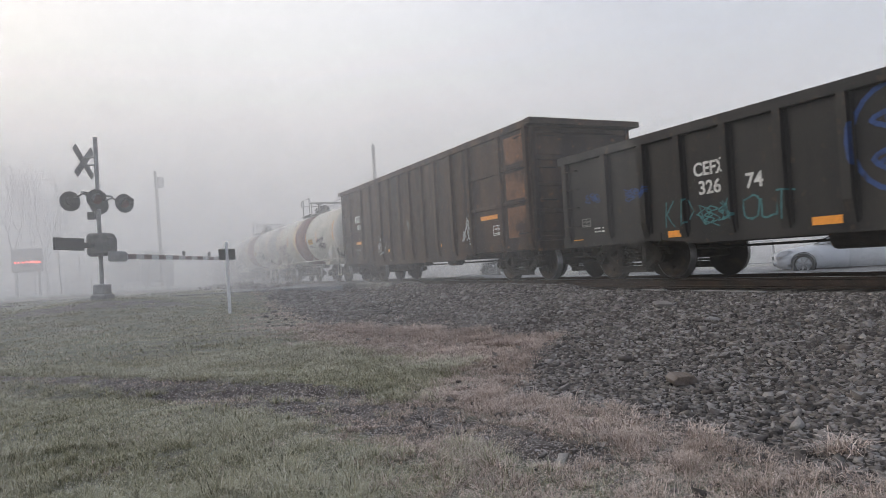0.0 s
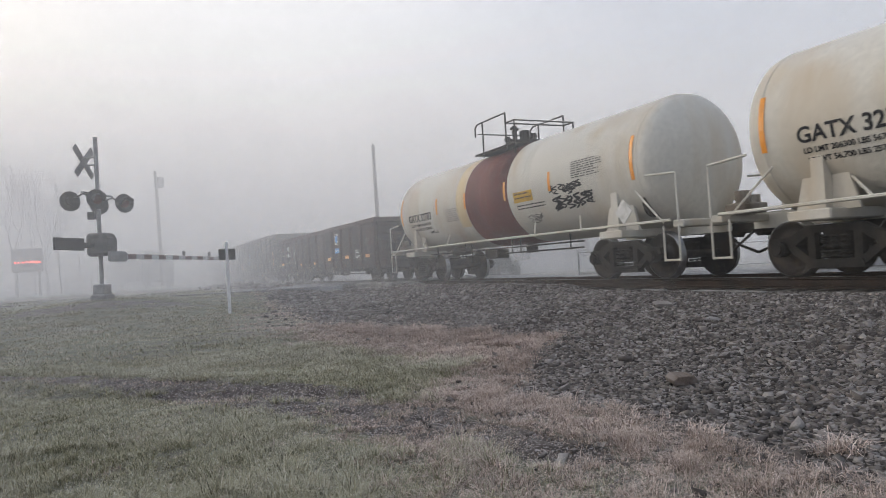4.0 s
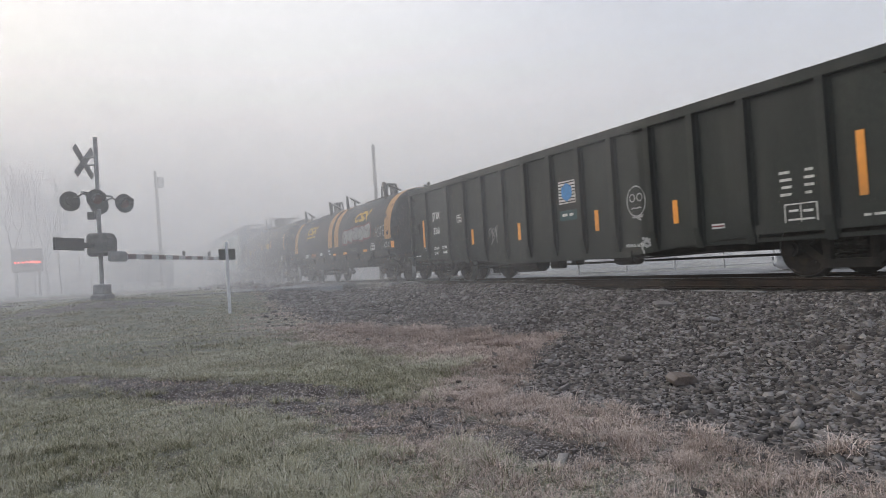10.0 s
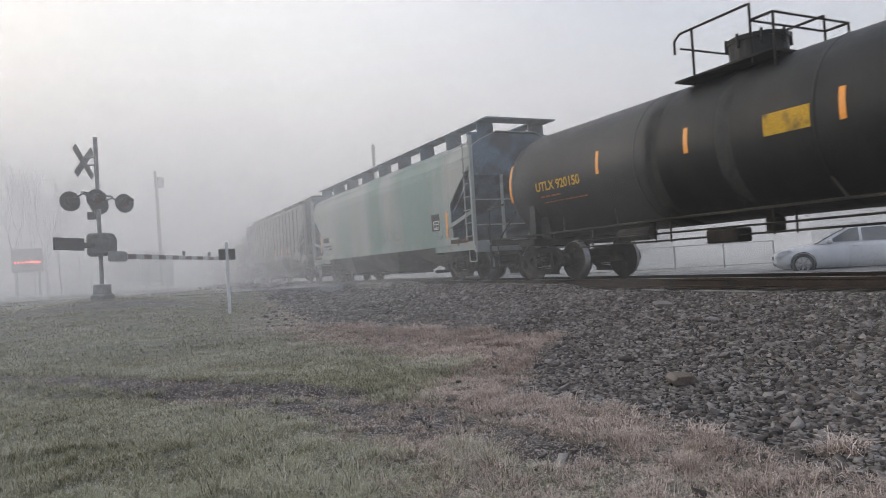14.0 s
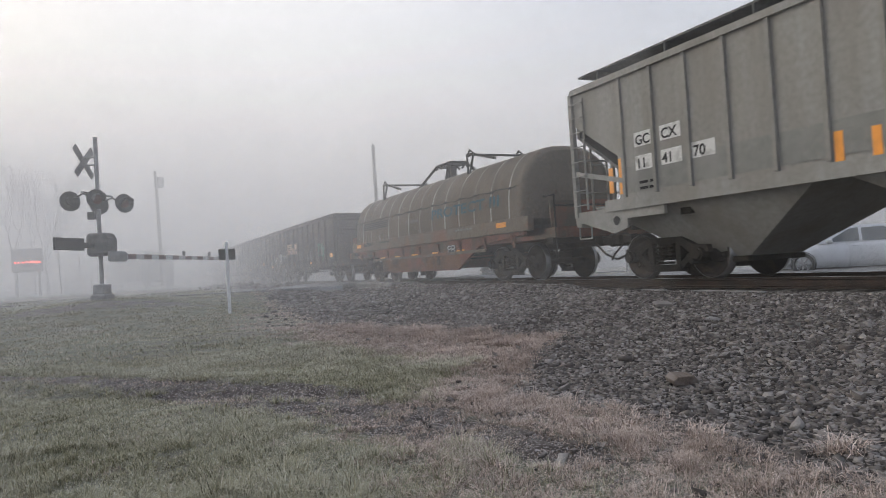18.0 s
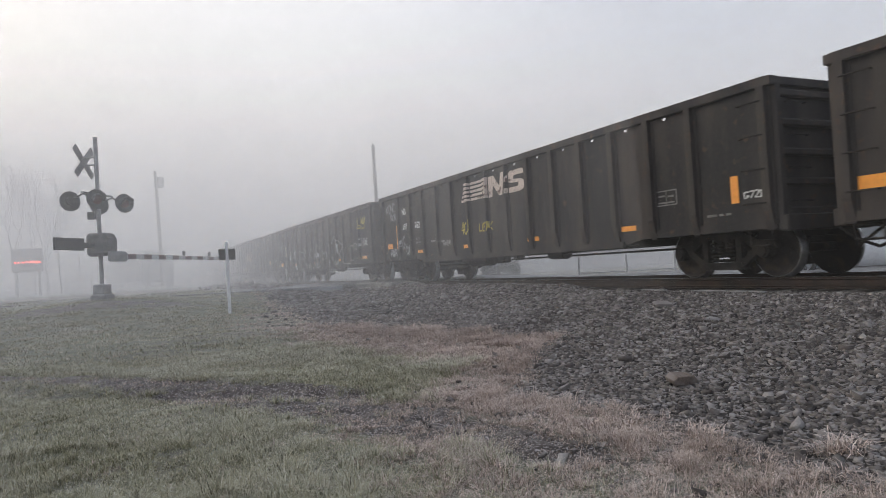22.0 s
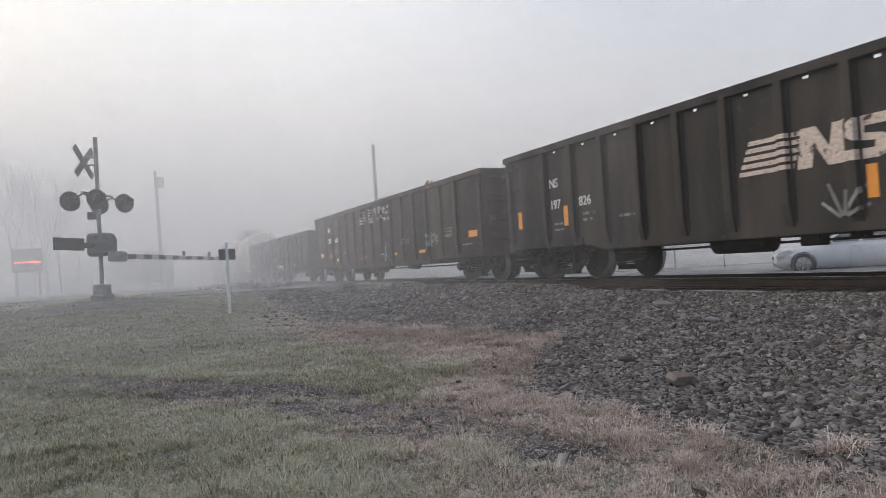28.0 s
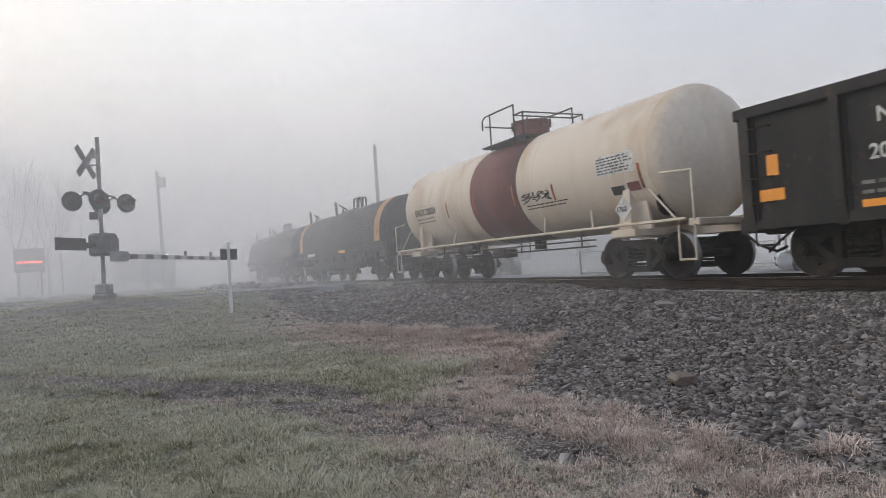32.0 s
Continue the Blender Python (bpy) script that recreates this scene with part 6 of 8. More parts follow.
    shell_bars(r, L - 11.5, 2.5, 1.1, 6, zc, R + 0.004, "hdark", 0.03, 0.06, 16)
    scribble(38, 0, L - 9.1, 2.05, 1.2, 0.22, "dletter", r, 6, 0.025, shell=(zc, R))
    shell_bars(r, L - 8.6, 1.84, 2.0, 2, zc, R, "dletter", 0.03, 0.08, 17)
    curve_plate(r, L - 12.2, L - 11.8, 1.75, 1.92, zc, R, "dletter", "stencil_panel", "dark worn panel")
    curve_plate(r, L - 12.65, L - 12.3, 1.78, 1.95, zc, R, "sprayred", "stencil_panel", "faded red panel")
    bm = B()
    slab(bm, [(-L + 1.85, 1.17), (-L + 2.1, 1.42), (-L + 1.85, 1.67), (-L + 1.6, 1.42)], -1.48, -1.46)
    dia = part("placard", bm, "letter", r, "white hazard diamond with a dark number")
    lettering("1760", 0.11, -1.486, -L + 2.04, 1.37, "dletter", dia)
    r, L = coil_car(188.5, 201.9, "dark coil car with a yellow end band and lifting frames", (1,), "csx", "csx", 3.35, "yellow")
    bars(r, -1.565, L - 2.4, 1.40, 1.5, 1, 0.15, 0.3, "letter", 140)
    reflector(r, -1.566, -1.5, 1.38, 0.9, 0.12)
    coil_car(203.0, 217.2, "dark grey coil car at the end of the train", (1,), "hdark", "csx", 3.3, None)
    for root in POSTS:
        drape(root)


build_train()


# ---- ground ----
def smooth(a, b, v):
    t = max(0.0, min(1.0, (v - a) / (b - a)))
    return t * t * (3 - 2 * t)


def ledge(x, y):
    """Distance past the uneven edge of the wheel track."""
    return y - (9.95 - 0.97 * x) + 0.55 * noise.noise(Vector((x * 0.9, y * 0.35, 4.0))) + 0.2 * noise.noise(Vector((x * 3.1, y * 2.0, 8.0)))


def ground_z(x, y):
    """Height of the ground; the rail tops are at 0."""
    z = -0.96 + 0.10 * smooth(2, 8, y)
    z += 0.55 * smooth(9, 24, y) * (1 - smooth(2.5, 7, x) * 0.5)
    # knoll under the crossing mast
    z += 0.45 * math.exp(-(((x + 0.3) / 2.6) ** 2 + ((y - 23.6) / 2.6) ** 2)) * 0.95
    # road level beyond
    z += (0.025 - z) * smooth(-4.0, 0.3, y - (22.7 - 0.36 * (x - 8.8))) * smooth(19.5, 24.5, y)
    # embankment
    e = smooth(3.4, 8.9, x)
    z += (-0.21 - z) * e
    # loose stone heaped against the rail
    z += 0.13 * smooth(11.4, 12.4, y) * (1 - smooth(22, 24, y)) * math.exp(-((x - 8.9) / 0.75) ** 2)
    z -= 0.2 * smooth(9.0, 9.9, x)
    z += (-0.42 + 0.41) * smooth(12.5, 15, x)
    # low ledge where the verge drops to a wheel track
    s = ledge(x, y)
    w = (1 - smooth(2.0, 2.8, x)) * smooth(-6, -3, x) * (1 - smooth(0.3, 2.5, s))
    z += w * (0.065 * smooth(-0.25, 0.2, s) - 0.04 * math.exp(-((s + 0.3) / 0.3) ** 2))
    # small unevenness close by
    n = noise.noise(Vector((x * 0.5, y * 0.5, 0))) * 0.05 + noise.noise(Vector((x * 1.7, y * 1.7, 3))) * 0.025
    return z + n * (1 - smooth(20, 40, y)) * (1 - 0.7 * e)


# the thin left end also paints the ledge's shade as dark soil
TRACK_LINE = ((-3.5, 13.8, 0.12), (-1.3, 11.75, 0.16), (0.1, 10.25, 0.26), (1.25, 8.35, 0.52), (1.9, 7.5, 0.60), (2.3, 6.4, 0.55), (2.6, 5.2, 0.42), (3.0, 4.2, 0.28))


def mud(x, y):
    """1 in the bare wheel track, its shade-painting left end and trampled patches, 0 in full grass."""
    k = 0.0
    p = Vector((x, y))
    if -4.5 < x < 4 and 3 < y < 15:
        for (ax, ay, aw), (bx, by, bw) in zip(TRACK_LINE, TRACK_LINE[1:]):
            a, d = Vector((ax, ay)), Vector((bx - ax, by - ay))
            t = max(0.0, min(1.0, (p - a).dot(d) / d.length_squared))
            w = aw + (bw - aw) * t
            k = max(k, 1.5 * (1 - smooth(0.6 * w, 1.35 * w, (p - a - d * t).length)))
    for cx, cy, rx, ry, a in ((2.7, 6.4, 0.7, 0.5, 0.6), (3.4, 5.2, 0.5, 0.5, 0.5), (3.1, 3.7, 0.4, 0.3, 0.5), (-0.7, 22.3, 2.6, 0.8, 0.95), (1.6, 21.9, 1.2, 0.4, 0.7)):
        d = ((x - cx) / rx) ** 2 + ((y - cy) / ry) ** 2
        if d < 4:
            k = max(k, a * math.exp(-d * d))
    return min(0.97, k * (0.85 + 1.0 * noise.noise(Vector((x * 2.3, y * 2.3, 9))))) if k else 0.0


def ground_mat():
    m, nt, p = nodes_of("frosted_turf_soil")
    co = nt.nodes.new("ShaderNodeTexCoord").outputs["Object"]
    a = noise_node(nt, co, 0.35, 5)
    b = noise_node(nt, co, 6.0, 8)
    c = noise_node(nt, co, 45.0, 4)
    col = mix_node(nt, ramp_node(nt, a, 0.42, 0.62), (0.120, 0.122, 0.075), (0.15, 0.138, 0.10))
    col = mix_node(nt, ramp_node(nt, b, 0.45, 0.7), col, (0.06, 0.054, 0.044))
    col = mix_node(nt, ramp_node(nt, c, 0.45, 0.70), col, (0.32, 0.315, 0.275))
    # bare frozen soil, rimed on its clods
    at = nt.nodes.new("ShaderNodeAttribute")
    at.attribute_name = "bare"
    soil = mix_node(nt, ramp_node(nt, b, 0.40, 0.62), (0.045, 0.037, 0.032), (0.105, 0.088, 0.078))
    soil = mix_node(nt, ramp_node(nt, c, 0.52, 0.66), soil, (0.36, 0.34, 0.335))
    col = mix_node(nt, ramp_node(nt, at.outputs["Fac"], 0.25, 0.6), col, soil)
    nt.links.new(col, p.inputs["Base Color"])
    p.inputs["Roughness"].default_value = 0.95
    bp = nt.nodes.new("ShaderNodeBump")
    bp.inputs["Strength"].default_value, bp.inputs["Distance"].default_value = 0.8, 0.03
    nt.links.new(b, bp.inputs["Height"])
    nt.links.new(bp.outputs["Normal"], p.inputs["Normal"])
    return m


def build_ground():
    def ticks(a, b, s):
        return list(np.arange(a, b + 1e-6, s))
    xs = [-2500, -800, -250, -110, -60, -35] + ticks(-22, -4.5, 0.5) + ticks(-4, 3.92, 0.08) + ticks(4.0, 6, 0.2) + ticks(6.5, 16, 0.5) + [18, 21, 25, 30, 38, 50, 75, 110, 250, 800, 2500]
    ys = [-2500, -800, -350, -150, -60, -25, -12, -6] + ticks(-2, 2, 0.5) + ticks(2.2, 3.4, 0.2) + ticks(3.5, 12.4, 0.1) + ticks(12.6, 14, 0.2) + ticks(14.25, 24, 0.25) + ticks(24.5, 34, 0.5) + [36, 39, 43, 48, 55, 65, 80, 100, 130, 250, 800, 2500]
    verts, bare = [], []
    for y in ys:
        for x in xs:
            k = mud(x, y)
            z = ground_z(x, y)
            if k > 0.1:
                z += k * (0.05 * noise.noise(Vector((x * 3.3, y * 3.3, 2))) + 0.045 * noise.noise(Vector((x * 8, y * 8, 5))) - 0.015)
            verts.append((x, y, z))
            bare.append(k)
    w = len(xs)
    faces = [(j * w + i, j * w + i + 1, (j + 1) * w + i + 1, (j + 1) * w + i) for j in range(len(ys) - 1) for i in range(w - 1)]
    me = bpy.data.meshes.new("ground")
    me.from_pydata(verts, [], faces)
    me.polygons.foreach_set("use_smooth", [True] * len(me.polygons))
    me.attributes.new("bare", "FLOAT", "POINT").data.foreach_set("value", np.array(bare, np.float32))
    me.materials.append(ground_mat())
    tagged(new("ground", me), "frosted grass and bare soil verge", "ground", kind="structure")


build_ground()


# ---- track ----
def build_track():
    bed = B()
    prof = [(TRACK_X - 5.6, -1.02), (TRACK_X - 4.6, -0.78), (TRACK_X - 2.4, -0.30), (TRACK_X - 1.55, -0.20), (TRACK_X + 1.55, -0.20), (TRACK_X + 2.4, -0.34), (TRACK_X + 3.4, -0.7)]
    ys = [-420, -200, -60, -20] + list(np.arange(-8, 40, 1.0)) + [45, 60, 90, 150, 300]
    rows = []
    for y in ys:
        r = []
        for k, (x, z) in enumerate(prof):
            wob = noise.noise(Vector((y * 0.23, k * 5, 1))) * (0.5 if k < 2 else 0.1 if k < 3 else 0)
            zz = z + noise.noise(Vector((y * 0.5, k * 3, 7))) * 0.03
            if y > 20 and k < 3:
                zz += smooth(20, 26, y) * (0.02 if k else 0.3)
            r.append(bed.verts.new((x + wob, y, zz)))
        rows.append(r)
    for a, b in zip(rows, rows[1:]):
        for i in range(len(prof) - 1):
            bed.faces.new((a[i], a[i + 1], b[i + 1], b[i]))
    bmesh.ops.recalc_face_normals(bed, faces=bed.faces[:])
    ob = part("ballast_bed", bed, M["ballast"])
    tagged(ob, "grey crushed-stone ballast bank under the track", "ballast", kind="structure")
    for s in (-1, 1):
        bm = B()
        c = s * HALF_GAUGE
        prism(bm, [(c - 0.037, 0.0), (c + 0.037, 0.0), (c + 0.037, -0.035), (c + 0.010, -0.05), (c + 0.010, -0.145), (c + 0.07, -0.165), (c + 0.07, -0.18), (c - 0.07, -0.18), (c - 0.07, -0.165), (c - 0.010, -0.145), (c - 0.010, -0.05), (c - 0.037, -0.035)], -420, 300)
        r = part("rail", bm, "rail")
        r.location = (TRACK_X, 0, 0)
        tagged(r, "worn steel rail with a rusty web", "rail", "rails of the track", "structure")
        r.data.materials.append(M["tread"])
        for p in r.data.polygons:
            if p.normal.z > 0.9 and p.center.z > -0.01:
                p.material_index = 1
    bm = B()
    box(bm, -1.3, 1.3, -0.115, 0.115, -0.36, -0.185, 0.015)
    t = part("railroad_tie", bm, "tie")
    t.location = (TRACK_X, -5.0, 0)
    tagged(t, "dark creosoted wooden tie in the ballast", "railroad tie", "ties under the rails")
    for i in range(1, 110):
        copy_thing(t, pose(TRACK_X + random.uniform(-0.03, 0.03), -5.0 + i * 0.53, random.uniform(-0.01, 0.005), 0, 0, random.uniform(-1, 1)))


def ballast_mat(name, island):
    m, nt, p = nodes_of(name)
    co = nt.nodes.new("ShaderNodeTexCoord").outputs["Object"]
    n1 = noise_node(nt, co, 14.0, 6)
    col = mix_node(nt, ramp_node(nt, n1, 0.35, 0.65), (0.07, 0.062, 0.057), (0.17, 0.153, 0.14))
    if island:
        ge = nt.nodes.new("ShaderNodeNewGeometry")
        rp = nt.nodes.new("ShaderNodeValToRGB")
        e = rp.color_ramp.elements
        e[0].position, e[0].color = 0.0, (0.035, 0.031, 0.028, 1)
        e[1].position, e[1].color = 1.0, (0.46, 0.435, 0.41, 1)
        k = e.new(0.5)
        k.color = (0.135, 0.112, 0.098, 1)
        k = e.new(0.85)
        k.color = (0.275, 0.242, 0.216, 1)
        nt.links.new(ge.outputs["Random Per Island"], rp.inputs["Fac"])
        col = mix_node(nt, ramp_node(nt, n1, 0.2, 0.9), rp.outputs["Color"], col)
        # a breath of frost on upward faces
        fr = noise_node(nt, co, 3.0, 3)
        sep = nt.nodes.new("ShaderNodeSeparateXYZ")
        nt.links.new(ge.outputs["True Normal"], sep.inputs[0])
        mu = nt.nodes.new("ShaderNodeMath")
        mu.operation = "MULTIPLY"
        nt.links.new(ramp_node(nt, sep.outputs["Z"], 0.55, 1.1), mu.inputs[0])
        nt.links.new(ramp_node(nt, fr, 0.35, 0.7), mu.inputs[1])
        col = mix_node(nt, mu.outputs[0], col, (0.365, 0.342, 0.325))
    nt.links.new(col, p.inputs["Base Color"])
    p.inputs["Roughness"].default_value = 0.9
    b = nt.nodes.new("ShaderNodeBump")
    b.inputs["Strength"].default_value, b.inputs["Distance"].default_value = 0.6, 0.02
    nt.links.new(noise_node(nt, co, 60.0, 5), b.inputs["Height"])
    nt.links.new(b.outputs["Normal"], p.inputs["Normal"])
    return m


M["ballast"] = ballast_mat("ballast_fines", False)
M["stone"] = ballast_mat("ballast_stone", True)
build_track()


# ---- the crossing ----
def road_strip(name, pts, width, z, label, mat="asphalt"):
    bm = B()
    prev = None
    for i, (x, y) in enumerate(pts):
        a = Vector(pts[max(0, i - 1)])
        b = Vector(pts[min(len(pts) - 1, i + 1)])
        d = (b - a).normalized()
        n = Vector((-d.y, d.x)) * width / 2
        zz = z(x, y) if callable(z) else z
        cur = [bm.verts.new((x + n.x, y + n.y, zz)), bm.verts.new((x - n.x, y - n.y, zz)), bm.verts.new((x + n.x * 1.04, y + n.y * 1.04, zz - 0.5)), bm.verts.new((x - n.x * 1.04, y - n.y * 1.04, zz - 0.5))]
        if prev:
            bm.faces.new((prev[0], cur[0], cur[1], prev[1]))
            bm.faces.new((prev[0], prev[2], cur[2], cur[0]))
            bm.faces.new((prev[1], cur[1], cur[3], prev[3]))
        prev = cur
    bmesh.ops.recalc_face_normals(bm, faces=bm.faces[:])
    return tagged(part(name, bm, mat), label, "road", kind="structure")


road_strip("road", [(-80, 62), (-40, 47), (-12, 34.5), (0, 30.5), (8.8, 27.0)], 8.0, 0.03, "frosted asphalt road leading to the crossing")
road_strip("road_beyond", [(12.4, 25.4), (16, 22.5), (20, 17), (26, 6), (36, -14), (60, -70)], 8.5, lambda x, y: -0.02 - 0.30 * smooth(12.4, 16.5, x), "frosted asphalt road beyond the track")
CROSSING = tagged(new("grade_crossing"), "worn concrete panels filling the track at the road", "crossing", kind="structure")
for k, (x0, x1) in enumerate(((8.75, 9.83), (9.98, 11.24), (11.39, 12.45))):
    part("crossing_panel", box(B(), x0, x1, 22.2, 31.0, -0.18, 0.012, 0.01), "concrete", CROSSING)


def crossing_signal():
    root = tagged(new("crossing_signal"), "grey crossing mast with flashers, gate box and crossbuck", "crossing signal")
    X, Y, Z = -0.26, 23.5, 0.16
    root.location = (X, Y, Z)
    root.rotation_euler = (0, 0, radians(58))
    # local: +y faces the oncoming road, +x is to its left
    bm = B()
    rod(bm, (0, 0, 0.3), (0, 0, 4.92), 0.064, 14)
    rod(bm, (0, 0, 4.90), (0, 0, 4.95), 0.075, 14)
    part("mast", bm, "galv", root)
    bm = B()
    box(bm, -0.26, 0.26, -0.26, 0.26, -0.35, 0.12, 0.05)
    part("foundation", bm, "concrete", root)
    bm = B()
    box(bm, -0.20, 0.20, -0.2, 0.2, 0.1, 0.42, 0.04)
    for s in (-1, 1):
        for k in (-1, 1):
            rod(bm, (s * 0.17, k * 0.17, 0.05), (s * 0.17, k * 0.17, 0.2), 0.02, 6)
    part("junction_base", bm, "galv", root)
    # crossbuck faces the road on a stand-off
    for a in (45, -45):
        bm = B()
        box(bm, -0.61, 0.61, 0, 0.02, -0.115, 0.115)
        bmesh.ops.rotate(bm, cent=(0, 0, 0), matrix=Matrix.Rotation(radians(a), 3, "Y"), verts=bm.verts)
        bmesh.ops.translate(bm, vec=(0, 0.38 + (0.022 if a > 0 else 0), 4.22), verts=bm.verts)
        part("crossbuck_blade", bm, "signback", root)
    bm = B()
    for z in (4.1, 4.34):
        rod(bm, (0, 0, z), (0, 0.38, z), 0.03, 8)
    part("crossbuck_bracket", bm, "galv", root)
    bm = B()
    rod(bm, (-0.78, 0, 3.18), (0.78, 0, 3.18), 0.035, 8)
    box(bm, -0.1, 0.1, -0.1, 0.1, 3.05, 3.3, 0.02)
    part("light_crossarm", bm, "galv", root)
    for sx in (-0.72, 0.72):
        for f in (-1, 1):
            bm = B()
            y = f * 0.42
            rod(bm, (sx, y, 2.94), (sx, y + f * 0.02, 2.94), 0.30, 28)
            rod(bm, (sx, y - f * 0.14, 2.94), (sx, y, 2.94), 0.13, 18)
            bm2 = B()
            rod(bm2, (sx, y + f * 0.02, 2.94), (sx, y + f * 0.035, 2.94), 0.15, 20)
            seg = 16
            prev = None
            for i in range(seg + 1):
                a = math.radians(-20 + 220 * i / seg)
                q = [bm.verts.new((sx + 0.17 * math.cos(a), y + f * 0.02, 2.94 + 0.17 * math.sin(a))), bm.verts.new((sx + 0.17 * math.cos(a), y + f * (0.34 if 20 < math.degrees(a) < 160 else 0.2), 2.94 + 0.16 * math.sin(a)))]
                if prev:
                    bm.faces.new((prev[0], q[0], q[1], prev[1]))
                prev = q
            for mesh in (bm, bm2):
                bmesh.ops.rotate(mesh, cent=(sx, y, 2.94), matrix=Matrix.Rotation(radians(-32), 3, "Z"), verts=mesh.verts)
            rod(bm, (sx, 0, 3.14), (sx, y - f * 0.1, 3.0), 0.03, 6)
            fl = part("flasher", bm, "darkmetal", root, "black round flasher with hood")
            part("lens", bm2, "lens", fl)
    bm = B()
    box(bm, -0.06, 0.06, 0.10, 0.34, 2.42, 2.66, 0.01)
    rod(bm, (0, 0, 2.5), (0, 0.2, 2.5), 0.02)
    part("small_sign", bm, "grey_box", root)
    bm = B()
    box(bm, -0.30, 0.30, -0.36, 0.30, 1.28, 1.98, 0.08)
    box(bm, -0.22, 0.22, -0.44, 0.2, 1.40, 1.85, 0.04)
    part("gate_mechanism", bm, "grey_box", root)
    # counterweight arm and gate arm
    bm = B()
    box(bm, -2.05, -0.75, 0.0, 0.10, 1.44, 1.80, 0.02)
    box(bm, -1.0, -0.2, 0.0, 0.08, 1.52, 1.68, 0.02)
    part("counterweight", bm, "darkmetal", root)
    return root


def gate_arm():
    """Lowered arm: striped boards from the mast's mechanism over the road."""
    root = tagged(new("gate_arm"), "lowered red and white striped crossing gate arm", "gate arm")
    a, b = Vector((0.25, 23.3, 1.40)), Vector((4.45, 29.8, 1.34))
    d = (b - a)
    n = 17
    root.matrix_world = Matrix.Translation(a) @ d.to_track_quat("X", "Z").to_matrix().to_4x4()
    L = d.length
    for i in range(n):
        bm = B()
        h0, h1 = 0.085 - 0.03 * i / n, 0.085 - 0.03 * (i + 1) / n
        box(bm, L * i / n, L * (i + 1) / n - 0.002, -0.02, 0.02, -h0, h0)
        part("stripe_board", bm, "armred" if i % 2 else "armwhite", root)
    bm = B()
    box(bm, -0.5, 0.35, -0.06, 0.06, -0.16, 0.16, 0.02)
    part("arm_bracket", bm, "galv", root)
    for f in (0.52, 0.78, 0.985):
        bm = B()
        rod(bm, (L * f, 0, 0.06), (L * f, 0, 0.12), 0.03, 8)
        rod(bm, (L * f, 0, 0.10), (L * f, 0, 0.24), 0.06, 10)
        part("arm_lamp", bm, "darkmetal", root)
    return root


crossing_signal()
gate_arm()


def marker_post():
    root = tagged(new("marker_post"), "white post with two small dark plates", "marker post")
    x, y = 2.87, 19.4
    z = ground_z(x, y)
    root.location = (x, y, z)
    bm = B()
    box(bm, -0.04, 0.04, -0.03, 0.03, -0.3, 1.95, 0.008)
    part("post", bm, "postwhite", root)
    for k in (-1, 1):
        bm = B()
        box(bm, k * 0.13 - 0.09, k * 0.13 + 0.09, -0.05, -0.035, 1.46, 1.76)
        part("plate", bm, "darkmetal", root)
    return root


marker_post()


def utility_pole(x, y, z, h, lean, label, gear):
    root = tagged(new("utility_pole"), label, "utility pole", "poles along the road")
    root.location = (x, y, z)
    root.rotation_euler = (0, radians(lean), 0)
    part("pole_shaft", rod(B(), (0, 0, -0.6), (0, 0, h), 0.17, 12, 0.12), "wood", root)
    bm = B()
    if gear:
        rod(bm, (0.35, 0, h - 1.3), (0.35, 0, h - 0.45), 0.26, 14)
        box(bm, 0.1, 0.35, -0.05, 0.05, h - 1.0, h - 0.8)
        part("transformer", bm, "grey_box", root)
    else:
        rod(bm, (0, 0, h), (0, 0, h + 0.18), 0.05, 8)
        part("insulator", bm, "grey_box", root)
    return root


utility_pole(16.65, 44.0, -0.3, 9.3, -0.6, "tall weathered wooden utility pole", False)
utility_pole(3.6, 57.0, -0.1, 9.2, -1.2, "wooden utility pole with a transformer can", True)
utility_pole(-11.5, 62.0, -0.1, 7.5, 0.0, "slim wooden pole with a crossarm far off", False)


def wire(a, b, sag, name="overhead_wire", r=0.012):
    bm = B()
    n = 20
    pts = []
    for i in range(n + 1):
        t = i / n
        p = Vector(a).lerp(Vector(b), t)
        p.z -= sag * 4 * t * (1 - t)
        pts.append(p)
    pipe(bm, pts, r, 5)
    return tagged(part(name, bm, "darkmetal"), "thin dark overhead wire between poles", "wire", "overhead wires")


wire((16.55, 44.0, 8.75), (3.1, 85.0, 7.0), 0.7)
wire((16.65, 44.0, 8.6), (19.0, 42.5, 0.2), 0.0)
wire((3.4, 57.0, 8.0), (-30.0, 60.0, 6.0), 0.8)
wire((-11.5, 62.0, 6.4), (-70.0, 60.0, 6.6), 0.6)
wire((-11.5, 62.0, 6.4), (3.5, 57.0, 7.2), 0.5)


